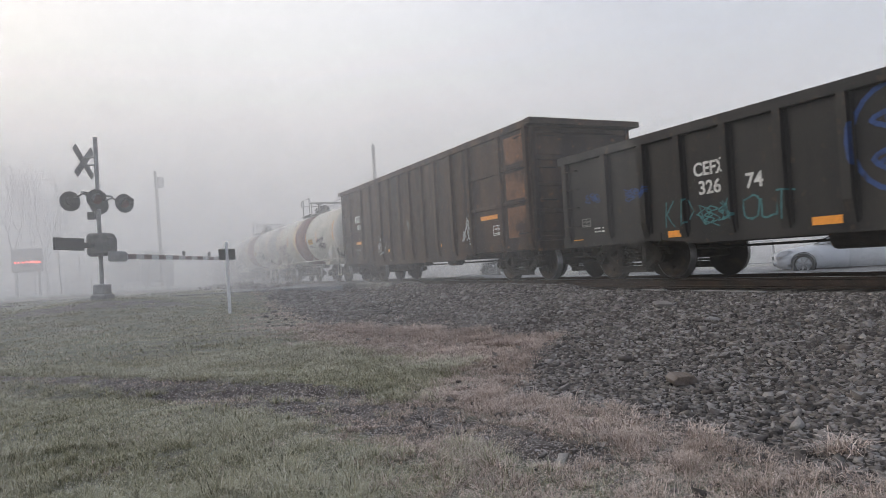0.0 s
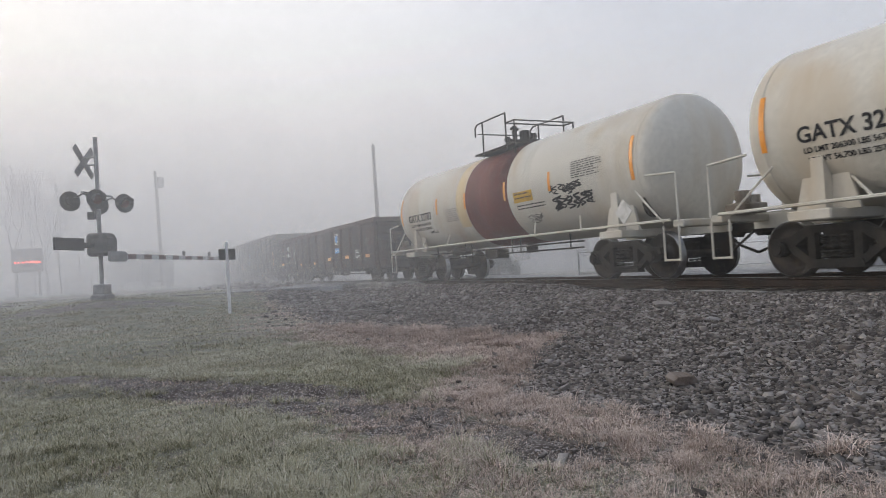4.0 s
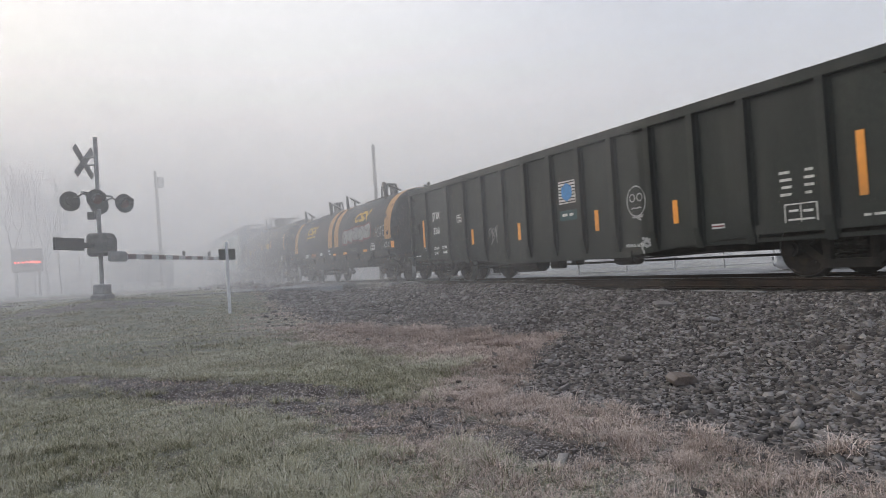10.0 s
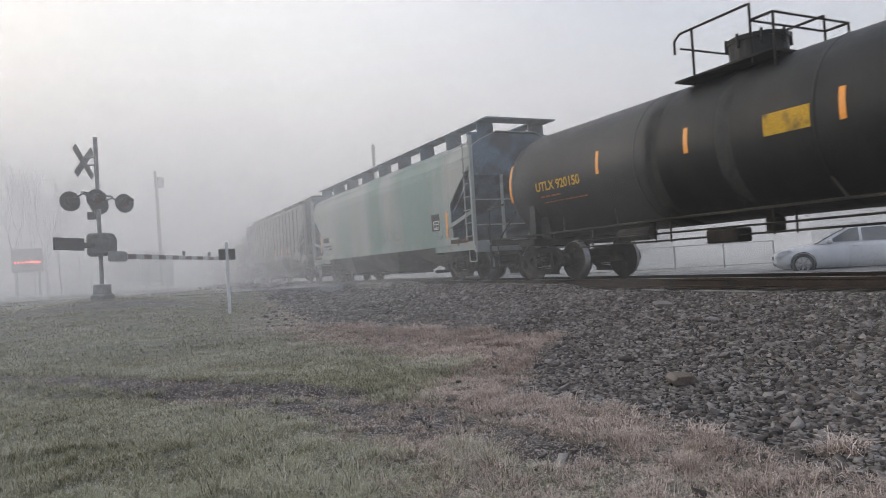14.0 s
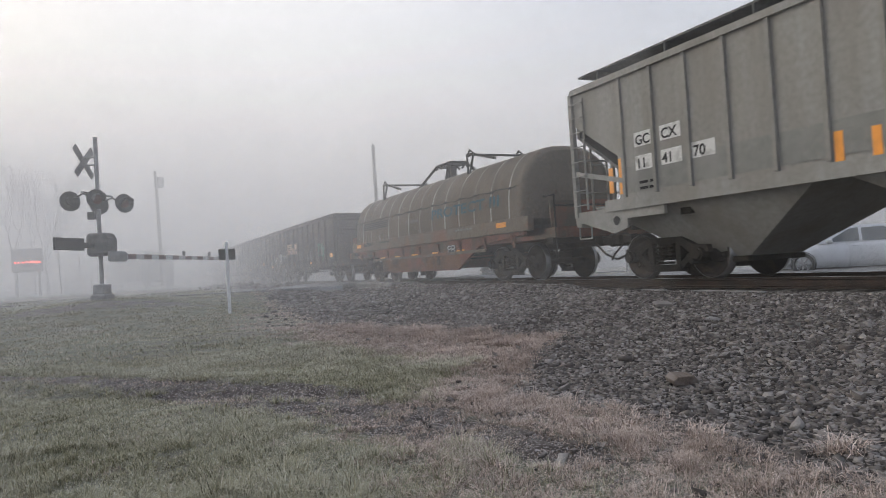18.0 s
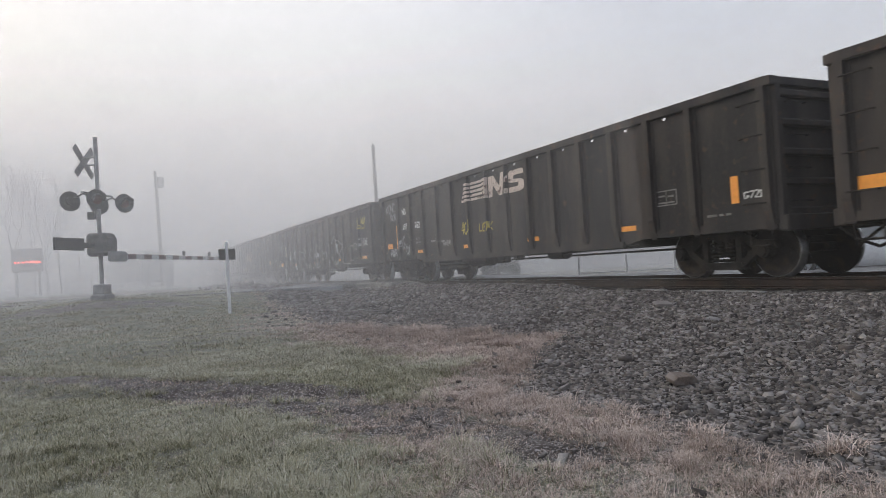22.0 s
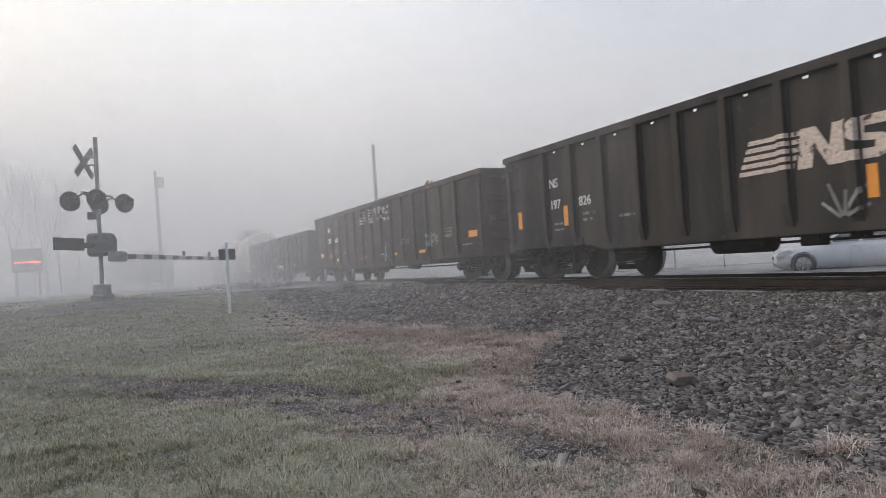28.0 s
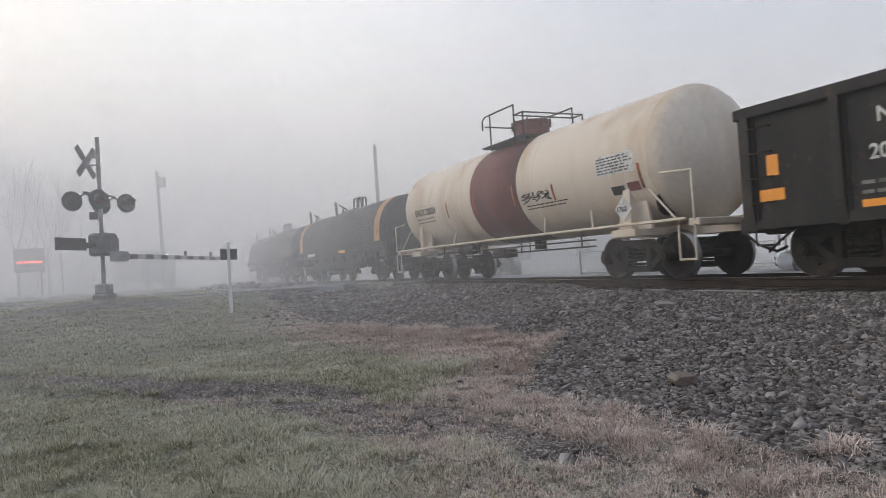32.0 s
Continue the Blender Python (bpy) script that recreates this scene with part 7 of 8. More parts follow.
def sedan():
    root = tagged(new("sedan"), "silver four-door sedan waiting at the crossing", "car")
    bm = B()
    W2 = 0.88
    # stations along the length: nose, hood, cowl, roof, deck, tail (y, sill z, belt z, half width)
    st = [(-2.20, 0.40, 0.62, 0.58), (-2.12, 0.26, 0.70, 0.74), (-1.85, 0.20, 0.80, 0.84), (-1.2, 0.19, 0.90, W2), (-0.6, 0.19, 0.95, W2), (0.5, 0.19, 0.98, W2), (1.4, 0.20, 1.00, W2), (2.0, 0.26, 1.02, 0.82), (2.28, 0.36, 0.98, 0.72), (2.34, 0.5, 0.9, 0.66)]
    rings = []
    for y, z0, z1, w in st:
        rings.append([bm.verts.new(c) for c in ((-w * 0.92, y, z0), (-w, y, z0 + (z1 - z0) * 0.35), (-w * 0.99, y, z0 + (z1 - z0) * 0.75), (-w * 0.88, y, z1), (w * 0.88, y, z1), (w * 0.99, y, z0 + (z1 - z0) * 0.75), (w, y, z0 + (z1 - z0) * 0.35), (w * 0.92, y, z0))])
    for a, b in zip(rings, rings[1:]):
        for i in range(8):
            bm.faces.new((a[i], a[(i + 1) % 8], b[(i + 1) % 8], b[i]))
    bm.faces.new(rings[0])
    bm.faces.new(rings[-1])
    bmesh.ops.recalc_face_normals(bm, faces=bm.faces[:])
    part("body", bm, "silver", root, smooth=True)
    bm = B()
    st = [(-0.95, 0.93, 0.78), (-0.15, 1.40, 0.60), (0.25, 1.465, 0.58), (0.95, 1.44, 0.58), (1.85, 1.02, 0.74)]
    up = [[bm.verts.new((-w, y, z)), bm.verts.new((w, y, z))] for y, z, w in st]
    lo = [[bm.verts.new((-0.80, y, 0.93)), bm.verts.new((0.80, y, 0.93))] for y, z, w in st]
    for i in range(len(st) - 1):
        bm.faces.new((up[i][0], up[i + 1][0], up[i + 1][1], up[i][1]))
        for k in (0, 1):
            bm.faces.new((lo[i][k], lo[i + 1][k], up[i + 1][k], up[i][k]))
    bmesh.ops.recalc_face_normals(bm, faces=bm.faces[:])
    part("cabin", bm, "silver", root, smooth=False)
    for k in (-1, 1):
        for ya, yb, yc, yd in ((-0.72, -0.05, 0.18, 0.18), (0.26, 0.26, 0.85, 1.45)):
            bm = B()
            f = [(ya, 0.97), (yd, 0.97), (yc, 1.38), (yb, 1.36)]
            slab(bm, f, *sorted((k * 0.665, k * 0.80)))
            for v in bm.verts:
                v.co.x = k * (0.815 - (v.co.z - 0.93) * 0.42)
            for v in list(bm.verts)[4:]:
                v.co.x -= k * 0.02
            part("side_window", bm, "glass", root)
        bm = B()
        slab(bm, [(-2.14, 0.58), (-1.95, 0.60), (-1.68, 0.76), (-1.8, 0.79), (-2.06, 0.72)], *sorted((k * 0.70, k * 0.86)))
        part("headlight", bm, "lamp", root)
        bm = B()
        box(bm, *sorted((k * 0.86, k * 1.02)), -0.72, -0.55, 0.93, 1.06, 0.03)
        part("wing_mirror", bm, "silver", root)
        bm = B()
        for yh in (-0.02, 0.98):
            box(bm, *sorted((k * 0.86, k * 0.90)), yh, yh + 0.18, 0.82, 0.85, 0.01)
        part("door_handle", bm, "silver", root)
        for y in (-1.38, 1.38):
            bm = B()
            lathe(bm, [(k * 0.62, 0.0), (k * 0.62, 0.31), (k * 0.66, 0.335), (k * 0.84, 0.335), (k * 0.88, 0.31), (k * 0.87, 0.23), (k * 0.80, 0.22)], "x", 26)
            w = part("wheel", bm, "tyre", root, smooth=True)
            w.location = (k * 0.03, y, 0.335)
            bm = B()
            rod(bm, (k * 0.80, 0, 0), (k * 0.83, 0, 0), 0.06, 10)
            for q in range(7):
                a = q * 2 * math.pi / 7
                c, s = math.cos(a), math.sin(a)
                rod(bm, (k * 0.83, 0, 0), (k * 0.845, 0.215 * c, 0.215 * s), 0.028, 6)
            lathe(bm, [(k * 0.80, 0.20), (k * 0.86, 0.21), (k * 0.86, 0.235), (k * 0.80, 0.235)], "x", 24)
            part("rim", bm, "rim", w)
            bm = B()
            lathe(bm, [(k * 0.60, 0.0), (k * 0.60, 0.365), (k * 0.892, 0.365), (k * 0.892, 0.345), (k * 0.62, 0.34)], "x", 24)
            bmesh.ops.translate(bm, vec=(0, y, 0.345), verts=bm.verts)
            part("wheel_arch", bm, "trim", root)
    bm = B()
    slab(bm, [(-0.93, 0.965), (-0.12, 1.40), (-0.14, 1.42), (-0.98, 0.97)], -0.66, 0.66)
    part("windscreen", bm, "glass", root)
    bm = B()
    box(bm, -0.55, 0.55, -2.225, -2.17, 0.50, 0.60, 0.01)
    box(bm, -0.6, 0.6, -2.20, -2.14, 0.30, 0.40, 0.01)
    part("grille", bm, "trim", root)
    for k in (-1, 1):
        bm = B()
        rod(bm, (k * 0.62, -2.20, 0.38), (k * 0.62, -2.12, 0.38), 0.05, 12)
        part("fog_lamp", bm, "lamp", root)
    hx, hy = -0.64, 0.77
    fw = Vector((19.5, 14.35))
    c = fw + Vector((-hx, -hy)) * 1.38 + Vector((hy, -hx)) * 0.84
    root.location = (c.x, c.y, -0.46)
    root.rotation_euler = (0, 0, math.atan2(hx, -hy))
    return root


sedan()


def chain_fence():
    root = tagged(new("chain_link_fence"), "galvanised chain-link fence beyond the track", "fence")
    a, b = Vector((19.3, 25.5)), Vector((26.5, 20.9))
    n = 4
    for i in range(n + 1):
        p = a.lerp(b, i / n)
        part("fence_post", rod(B(), (p.x, p.y, -0.6), (p.x, p.y, 0.75), 0.04, 8), "galv", root)
    bm = B()
    for z in (0.72, -0.25):
        rod(bm, (a.x, a.y, z), (b.x, b.y, z), 0.022, 6)
    part("fence_rail", bm, "galv", root)
    bm = B()
    k = int((b - a).length / 0.16)
    for i in range(k):
        p = a.lerp(b, i / k)
        for dz in (-1, 1):
            q = a.lerp(b, min(1, max(0, (i + dz * 6) / k)))
            rod(bm, (p.x, p.y, -0.28), (q.x, q.y, 0.70), 0.004, 3)
    part("mesh_wire", bm, "galv", root)


chain_fence()


def hedge_bush(x, y, z, w, h):
    root = tagged(new("bush"), "clipped grey-green evergreen bush by the road", "bush")
    root.location = (x, y, z)
    rnd = random.Random(int(x * 10))
    part("stem", rod(B(), (0, 0, -0.2), (0, 0, h * 0.5), 0.08, 8, 0.05), "bark", root)
    vs, fs = [], []
    for i in range(2600):
        t, u = rnd.uniform(0, 6.283), rnd.random()
        r = (0.75 + 0.25 * rnd.random()) * (1 + 0.12 * math.sin(t * 5 + u * 9))
        c = Vector((w / 2 * r * math.cos(t) * math.sqrt(1 - (u * 0.95) ** 2), w / 2 * r * math.sin(t) * math.sqrt(1 - (u * 0.95) ** 2), h * u * r))
        d1 = Vector((rnd.uniform(-1, 1), rnd.uniform(-1, 1), rnd.uniform(-0.6, 1))).normalized() * 0.09
        d2 = d1.cross(Vector((rnd.uniform(-1, 1), rnd.uniform(-1, 1), 1))).normalized() * 0.04
        k = len(vs)
        vs += [c - d2, c + d2, c + d1 + d2 * 0.2]
        fs.append((k, k + 1, k + 2))
    me = bpy.data.meshes.new("foliage")
    me.from_pydata(vs, [], fs)
    me.materials.append(M["hedge"])
    o = new("foliage", me)
    o.parent = root


hedge_bush(19.2, 32.5, -0.4, 2.3, 1.25)


def house(name, x, y, z, w, d, h, rz, wall, label, roof_h=2.0, windows=3):
    root = tagged(new(name), label, "house")
    root.matrix_world = pose(x, y, z, 0, 0, rz)
    part("wall", box(B(), -w / 2, w / 2, -d / 2, d / 2, -0.5, h), wall, root)
    bm = B()
    prism(bm, [(-w / 2 - 0.4, h - 0.05), (0, h + roof_h), (w / 2 + 0.4, h - 0.05), (w / 2 + 0.4, h - 0.2), (-w / 2 - 0.4, h - 0.2)], -d / 2 - 0.4, d / 2 + 0.4)
    bmesh.ops.rotate(bm, cent=(0, 0, 0), matrix=Matrix.Rotation(0, 3, "Z"), verts=bm.verts)
    part("roof", bm, "roofing", root)
    for i in range(windows):
        xx = -w / 2 + w * (i + 0.5) / windows
        bm = B()
        box(bm, xx - 0.55, xx + 0.55, -d / 2 - 0.06, -d / 2 + 0.02, 0.9, 2.2)
        wn = part("window", bm, "siding" if wall != "siding" else "trim", root)
        bm = B()
        for k in (-1, 1):
            box(bm, xx + k * 0.27 - 0.22, xx + k * 0.27 + 0.22, -d / 2 - 0.075, -d / 2 - 0.05, 1.0, 2.1)
        part("pane", bm, "glass", wn)
    return root


house("roadside_house", 33.0, 44.0, -0.4, 13, 8, 3.0, -30, "siding", "pale low house behind the track in fog")
house("roadside_house", 50.0, 26.0, -0.5, 16, 8, 3.2, -55, "siding", "pale low house beside the road in fog")
house("store_building", -24.0, 66.0, -0.1, 22, 10, 3.6, 18, "brickdark", "dark low store building far off in fog", 1.5, 5)


def led_sign():
    root = tagged(new("message_sign"), "dark roadside sign with glowing red letters", "sign")
    root.location = (-5.25, 57.0, 0.1)
    root.rotation_euler = (0, 0, radians(-4))
    part("sign_cabinet", box(B(), -1.05, 0.95, -0.2, 0.2, 1.7, 3.4, 0.05), "brickdark", root)
    bm = B()
    for x in (-0.75, 0.65):
        box(bm, x - 0.08, x + 0.08, -0.08, 0.08, -0.4, 2.0)
    part("sign_leg", bm, "grey_box", root)
    bm = B()
    rnd = random.Random(5)
    for z in (2.40,):
        x = -0.85
        while x < 0.78:
            k = rnd.uniform(0.05, 0.12)
            box(bm, x, x + k, -0.23, -0.205, z - 0.06, z + 0.06)
            x += k + rnd.choice((0.05, 0.06, 0.14))
    part("glowing_text", bm, "led", root, "red glowing row of unreadable letters")


led_sign()


def box_truck():
    root = tagged(new("box_truck"), "dark box truck with one lamp lit in the fog", "truck")
    root.matrix_world = pose(2.9, 63.0, 0.0, 0, 0, 20)
    part("cargo_box", box(B(), -1.2, 1.2, -1.0, 4.5, 0.7, 3.2, 0.05), "brickdark", root)
    part("cab", box(B(), -1.1, 1.1, -2.6, -1.05, 0.5, 2.4, 0.2), "csx", root)
    part("windscreen", box(B(), -0.95, 0.95, -2.63, -2.58, 1.45, 2.15), "glass", root)
    for s in (-1, 1):
        for y in (-1.9, 3.2):
            part("wheel", rod(B(), (s * 0.8, y, 0.45), (s * 1.1, y, 0.45), 0.45, 18), "tyre", root)
    part("marker_lamp", rod(B(), (1.0, -1.08, 2.75), (1.0, -1.0, 2.75), 0.10, 12), "far_lamp", root)


box_truck()


def bare_tree(x, y, h, seed):
    root = tagged(new("bare_tree"), "bare leafless tree fading into the fog", "tree", "bare trees")
    root.location = (x, y, -0.15)
    rnd = random.Random(seed)
    trunk, twigs = B(), B()

    def grow(p, d, ln, r, depth):
        q = p + d * ln
        rod(trunk if depth < 2 else twigs, p, q, max(r, 0.012), 7 if depth < 2 else 4, max(r * 0.7, 0.01))
        if depth >= 5:
            return
        for k in range(3 if depth < 2 else rnd.choice((2, 3))):
            nd = (d + Vector((rnd.uniform(-1, 1), rnd.uniform(-1, 1), rnd.uniform(0.0, 0.7))) * 0.5).normalized()
            grow(p.lerp(q, rnd.uniform(0.65, 1.0)), nd, ln * rnd.uniform(0.6, 0.8), r * 0.62, depth + 1)
    grow(Vector((0, 0, -0.3)), Vector((rnd.uniform(-0.08, 0.08), 0, 1)).normalized(), h * 0.3, h * 0.0085, 0)
    part("trunk", trunk, "bark", root)
    part("crown", twigs, "bark", root)


for k, (x, y, h) in enumerate(((-6.6, 62, 13.5), (-4.6, 64, 14.5), (-2.4, 66, 13.0), (-9.0, 68, 14), (-5.6, 66, 15), (-3.4, 60, 11))):
    bare_tree(x, y, h, 40 + k)
for k, (x, y, w, h) in enumerate(((-1.4, 62, 4.5, 3.0), (-4.5, 64, 5, 3.2), (1.5, 66, 4.0, 3.2))):
    hedge_bush(x, y, -0.2, w, h)


# ---- fog: thin still sheets that paint in the haze, sparse near and dense far off ----
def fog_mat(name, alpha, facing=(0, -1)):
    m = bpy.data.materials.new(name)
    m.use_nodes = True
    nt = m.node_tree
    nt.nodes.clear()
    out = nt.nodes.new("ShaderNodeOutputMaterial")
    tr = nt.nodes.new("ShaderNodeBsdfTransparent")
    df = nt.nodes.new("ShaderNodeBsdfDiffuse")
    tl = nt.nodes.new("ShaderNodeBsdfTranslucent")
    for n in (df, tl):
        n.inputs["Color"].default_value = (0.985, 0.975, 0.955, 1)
    # normals tilt up so the sheets catch more sky and the haze looks brighter
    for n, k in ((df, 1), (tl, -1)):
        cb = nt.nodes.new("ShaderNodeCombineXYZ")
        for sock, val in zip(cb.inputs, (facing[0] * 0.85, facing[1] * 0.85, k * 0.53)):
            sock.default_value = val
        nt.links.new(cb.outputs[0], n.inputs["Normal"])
    half = nt.nodes.new("ShaderNodeMixShader")
    half.inputs[0].default_value = 0.5
    nt.links.new(df.outputs[0], half.inputs[1])
    nt.links.new(tl.outputs[0], half.inputs[2])
    co = nt.nodes.new("ShaderNodeTexCoord").outputs["Object"]
    sep = nt.nodes.new("ShaderNodeSeparateXYZ")
    nt.links.new(co, sep.inputs[0])
    fade = nt.nodes.new("ShaderNodeMapRange")
    fade.interpolation_type = "SMOOTHSTEP"
    fade.inputs["From Min"].default_value, fade.inputs["From Max"].default_value = 3.0, 26.0
    fade.inputs["To Min"].default_value, fade.inputs["To Max"].default_value = alpha, 0.0
    nt.links.new(sep.outputs["Z"], fade.inputs["Value"])
    wisp = noise_node(nt, co, 0.06, 2)
    mu = nt.nodes.new("ShaderNodeMath")
    mu.operation = "MULTIPLY"
    wr = nt.nodes.new("ShaderNodeMapRange")
    wr.inputs["From Min"].default_value, wr.inputs["From Max"].default_value = 0.3, 0.7
    wr.inputs["To Min"].default_value, wr.inputs["To Max"].default_value = 0.85, 1.15
    nt.links.new(wisp, wr.inputs["Value"])
    nt.links.new(fade.outputs[0], mu.inputs[0])
    nt.links.new(wr.outputs[0], mu.inputs[1])
    mix = nt.nodes.new("ShaderNodeMixShader")
    nt.links.new(mu.outputs[0], mix.inputs[0])
    nt.links.new(tr.outputs[0], mix.inputs[1])
    nt.links.new(half.outputs[0], mix.inputs[2])
    nt.links.new(mix.outputs[0], out.inputs["Surface"])
    return m


def build_fog():
    def tau(y):
        pts = [(8, 0), (14, 0.09), (21, 0.20), (39, 0.68), (48, 1.06), (61, 1.70), (80, 3.0), (110, 5.2)]
        for (a, p), (b, q) in zip(pts, pts[1:]):
            if y <= b:
                return p + (q - p) * max(0, y - a) / (b - a)
        return pts[-1][1]
    step, t = FOG_STEP, FOG_STEP / 2
    y, made = 8.0, 0
    mats = {}
    root = tagged(new("fog"), "pale ground fog thickening with distance", "fog", kind="stuff")
    while y < 110:
        y += 0.05
        if tau(y) > t:
            k = step if tau(y) < 1.6 else step * 2.5
            t += k
            if k not in mats:
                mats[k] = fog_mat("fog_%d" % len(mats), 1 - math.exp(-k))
            bm = B()
            vs = [bm.verts.new(c) for c in ((-150, y, -1.2), (150, y, -1.2), (150, y, 34), (-150, y, 34))]
            bm.faces.new(vs)
            part("fog_layer", bm, mats[k], root)
            made += 1
    # an added sheet along the near side of the track, hazing over dark cars
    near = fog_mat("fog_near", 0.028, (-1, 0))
    bm = B()
    bm.faces.new([bm.verts.new(c) for c in ((8.7, 60, -0.6), (8.7, -120, -0.6), (8.7, -120, 34), (8.7, 60, 34))])
    part("fog_layer", bm, near, root)
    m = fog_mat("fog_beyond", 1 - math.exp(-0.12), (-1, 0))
    for x in (18.8, 20.2, 21.5, 24.5, 28, 32, 36, 41, 46):
        bm = B()
        vs = [bm.verts.new(c) for c in ((x + 2, 60, -1.2), (x, -120, -1.2), (x, -120, 34), (x + 2, 60, 34))]
        bm.faces.new(vs)
        part("fog_layer", bm, m, root)


FOG_STEP = 0.06
build_fog()


# ---- ballast stones ----
def edge_x(y):
    """Where grass gives way to ballast."""
    pts = [(-2, 4.2), (2.57, 4.08), (3.5, 3.91), (5.4, 3.79), (6.2, 3.8), (7.0, 4.3), (7.8, 5.2), (8.1, 5.7), (10, 5.6), (10.8, 5.33), (12.7, 5.05), (14.6, 4.5), (15.4, 4.25), (25, 4.9), (40, 5.6)]
    for (a, p), (b, q) in zip(pts, pts[1:]):
        if y <= b:
            return p + (q - p) * (y - a) / (b - a) + noise.noise(Vector((y * 0.9, 2.0, 0))) * 0.3
    return 5.6


def chip():
    """A cube's corners and triangles, to be knocked into angular stones."""
    v = np.array([(x, y, z) for z in (-1, 1) for y in (-1, 1) for x in (-1, 1)], float) * 0.78
    q = ((0, 2, 3, 1), (4, 5, 7, 6), (0, 1, 5, 4), (2, 6, 7, 3), (0, 4, 6, 2), (1, 3, 7, 5))
    f = np.array([t for a, b, c, d in q for t in ((a, b, c), (a, c, d))])
    return v, f


def mesh_from(name, verts, faces, material, frost=None):
    me = bpy.data.meshes.new(name)
    n, m, k = len(verts), len(faces), faces.shape[1]
    me.vertices.add(n)
    me.vertices.foreach_set("co", verts.astype(np.float32).ravel())
    me.loops.add(m * k)
    me.loops.foreach_set("vertex_index", faces.astype(np.int32).ravel())
    me.polygons.add(m)
    me.polygons.foreach_set("loop_start", np.arange(0, m * k, k, dtype=np.int32))
    me.update(calc_edges=True)
    if frost is not None:
        me.attributes.new("frost", "FLOAT", "POINT").data.foreach_set("value", frost.astype(np.float32))
    me.materials.append(M[material] if isinstance(material, str) else material)
    return new(name, me)


def build_stones():
    rng = np.random.default_rng(7)
    bv, bf = chip()
    P, S = [], []

    def sow(n, x0, x1, y0, y1, s0, s1, stray):
        xs, ys = rng.uniform(x0, x1, n), rng.uniform(y0, y1, n)
        for x, y in zip(xs, ys):
            d = x - edge_x(y)
            if d < 0 and rng.random() > stray * math.exp(d * 1.6):
                continue
            if x > 9.78:
                continue
            if 22.0 < y < 31.2 and x > 8.5:
                continue
            if math.hypot(x, y) < 3.0:
                continue
            P.append((x, y, ground_z(x, y)))
            S.append(rng.uniform(s0, s1) * (1.6 if rng.random() < 0.04 else 1.0))
    sow(46000, 2.4, 9.8, 2.2, 7.5, 0.011, 0.027, 0.10)
    sow(44000, 2.6, 9.8, 7.5, 14.0, 0.014, 0.031, 0.08)
    sow(26000, 3.0, 9.8, 14.0, 28.0, 0.022, 0.045, 0.10)
    sow(2500, 3.5, 9.8, 28.0, 50.0, 0.07, 0.14, 0.05)
    P, S = np.array(P), np.array(S)
    n = len(P)
    V = np.repeat(bv[None], n, 0) + rng.uniform(-0.42, 0.42, (n, len(bv), 3))
    V *= (S[:, None] * rng.uniform(0.65, 1.5, (n, 3)) * np.array([1.08, 1.08, 0.72]))[:, None, :]
    a = rng.uniform(0, 6.283, n)
    t = rng.normal(0, 0.5, n)
    ca, sa, ct, st = np.cos(a), np.sin(a), np.cos(t), np.sin(t)
    x, y, z = V[..., 0].copy(), V[..., 1].copy(), V[..., 2].copy()
    y, z = y * ct[:, None] - z * st[:, None], y * st[:, None] + z * ct[:, None]
    x, y = x * ca[:, None] - y * sa[:, None], x * sa[:, None] + y * ca[:, None]
    V = np.stack([x, y, z], -1) + P[:, None, :]
    V[..., 2] += (S * rng.uniform(-0.1, 0.5, n))[:, None]
    F = (bf[None] + (np.arange(n) * len(bv))[:, None, None]).reshape(-1, 3)
    tagged(mesh_from("ballast_stones", V.reshape(-1, 3), F, "stone"), "grey angular ballast stones touched with frost", "ballast", kind="stuff")


def ballast_fines():
    """Dark sheet painting shade between the stones, from the grass edge to the ties."""
    bm = B()
    prev = None
    for j in range(0, 150):
        y = 1.5 + j * 0.25
        e = edge_x(y) + 0.15
        row = [bm.verts.new((e + (9.85 - e) * i / 16, y, ground_z(e + (9.85 - e) * i / 16, y) + 0.008)) for i in range(17)]
        if prev:
            for i in range(16):
                bm.faces.new((prev[i], prev[i + 1], row[i + 1], row[i]))
        prev = row
    tagged(part("ballast_fines", bm, "fines"), "dark sheet of painted shade between the ballast stones", "ballast", kind="structure")


M["fines"] = surface("dark_fines", (0.035, 0.031, 0.028), (0.06, 0.054, 0.05), (0.45, 0.65), None, 0.95, scale=4, bump=0.8)
ballast_fines()
build_stones()


def flat_rock(x, y, w, d, h, rz, mat, label):
    bm = B()
    slab(bm, [(-w / 2, 0), (w * 0.42, 0), (w / 2, h * 0.5), (w * 0.36, h), (-w * 0.30, h), (-w / 2, h * 0.45)], -d / 2, d / 2)
    for v in bm.verts:
        v.co += noise.noise_vector(v.co * 7 + Vector((x, y, 0))) * 0.012
    bmesh.ops.bevel(bm, geom=bm.edges[:], offset=0.005, segments=1, affect="EDGES")
    o = part("rock", bm, mat)
    o.matrix_world = pose(x, y, ground_z(x, y) + 0.03, 6, -10, rz)
    return tagged(o, label, "rock", "loose rocks on the ballast")


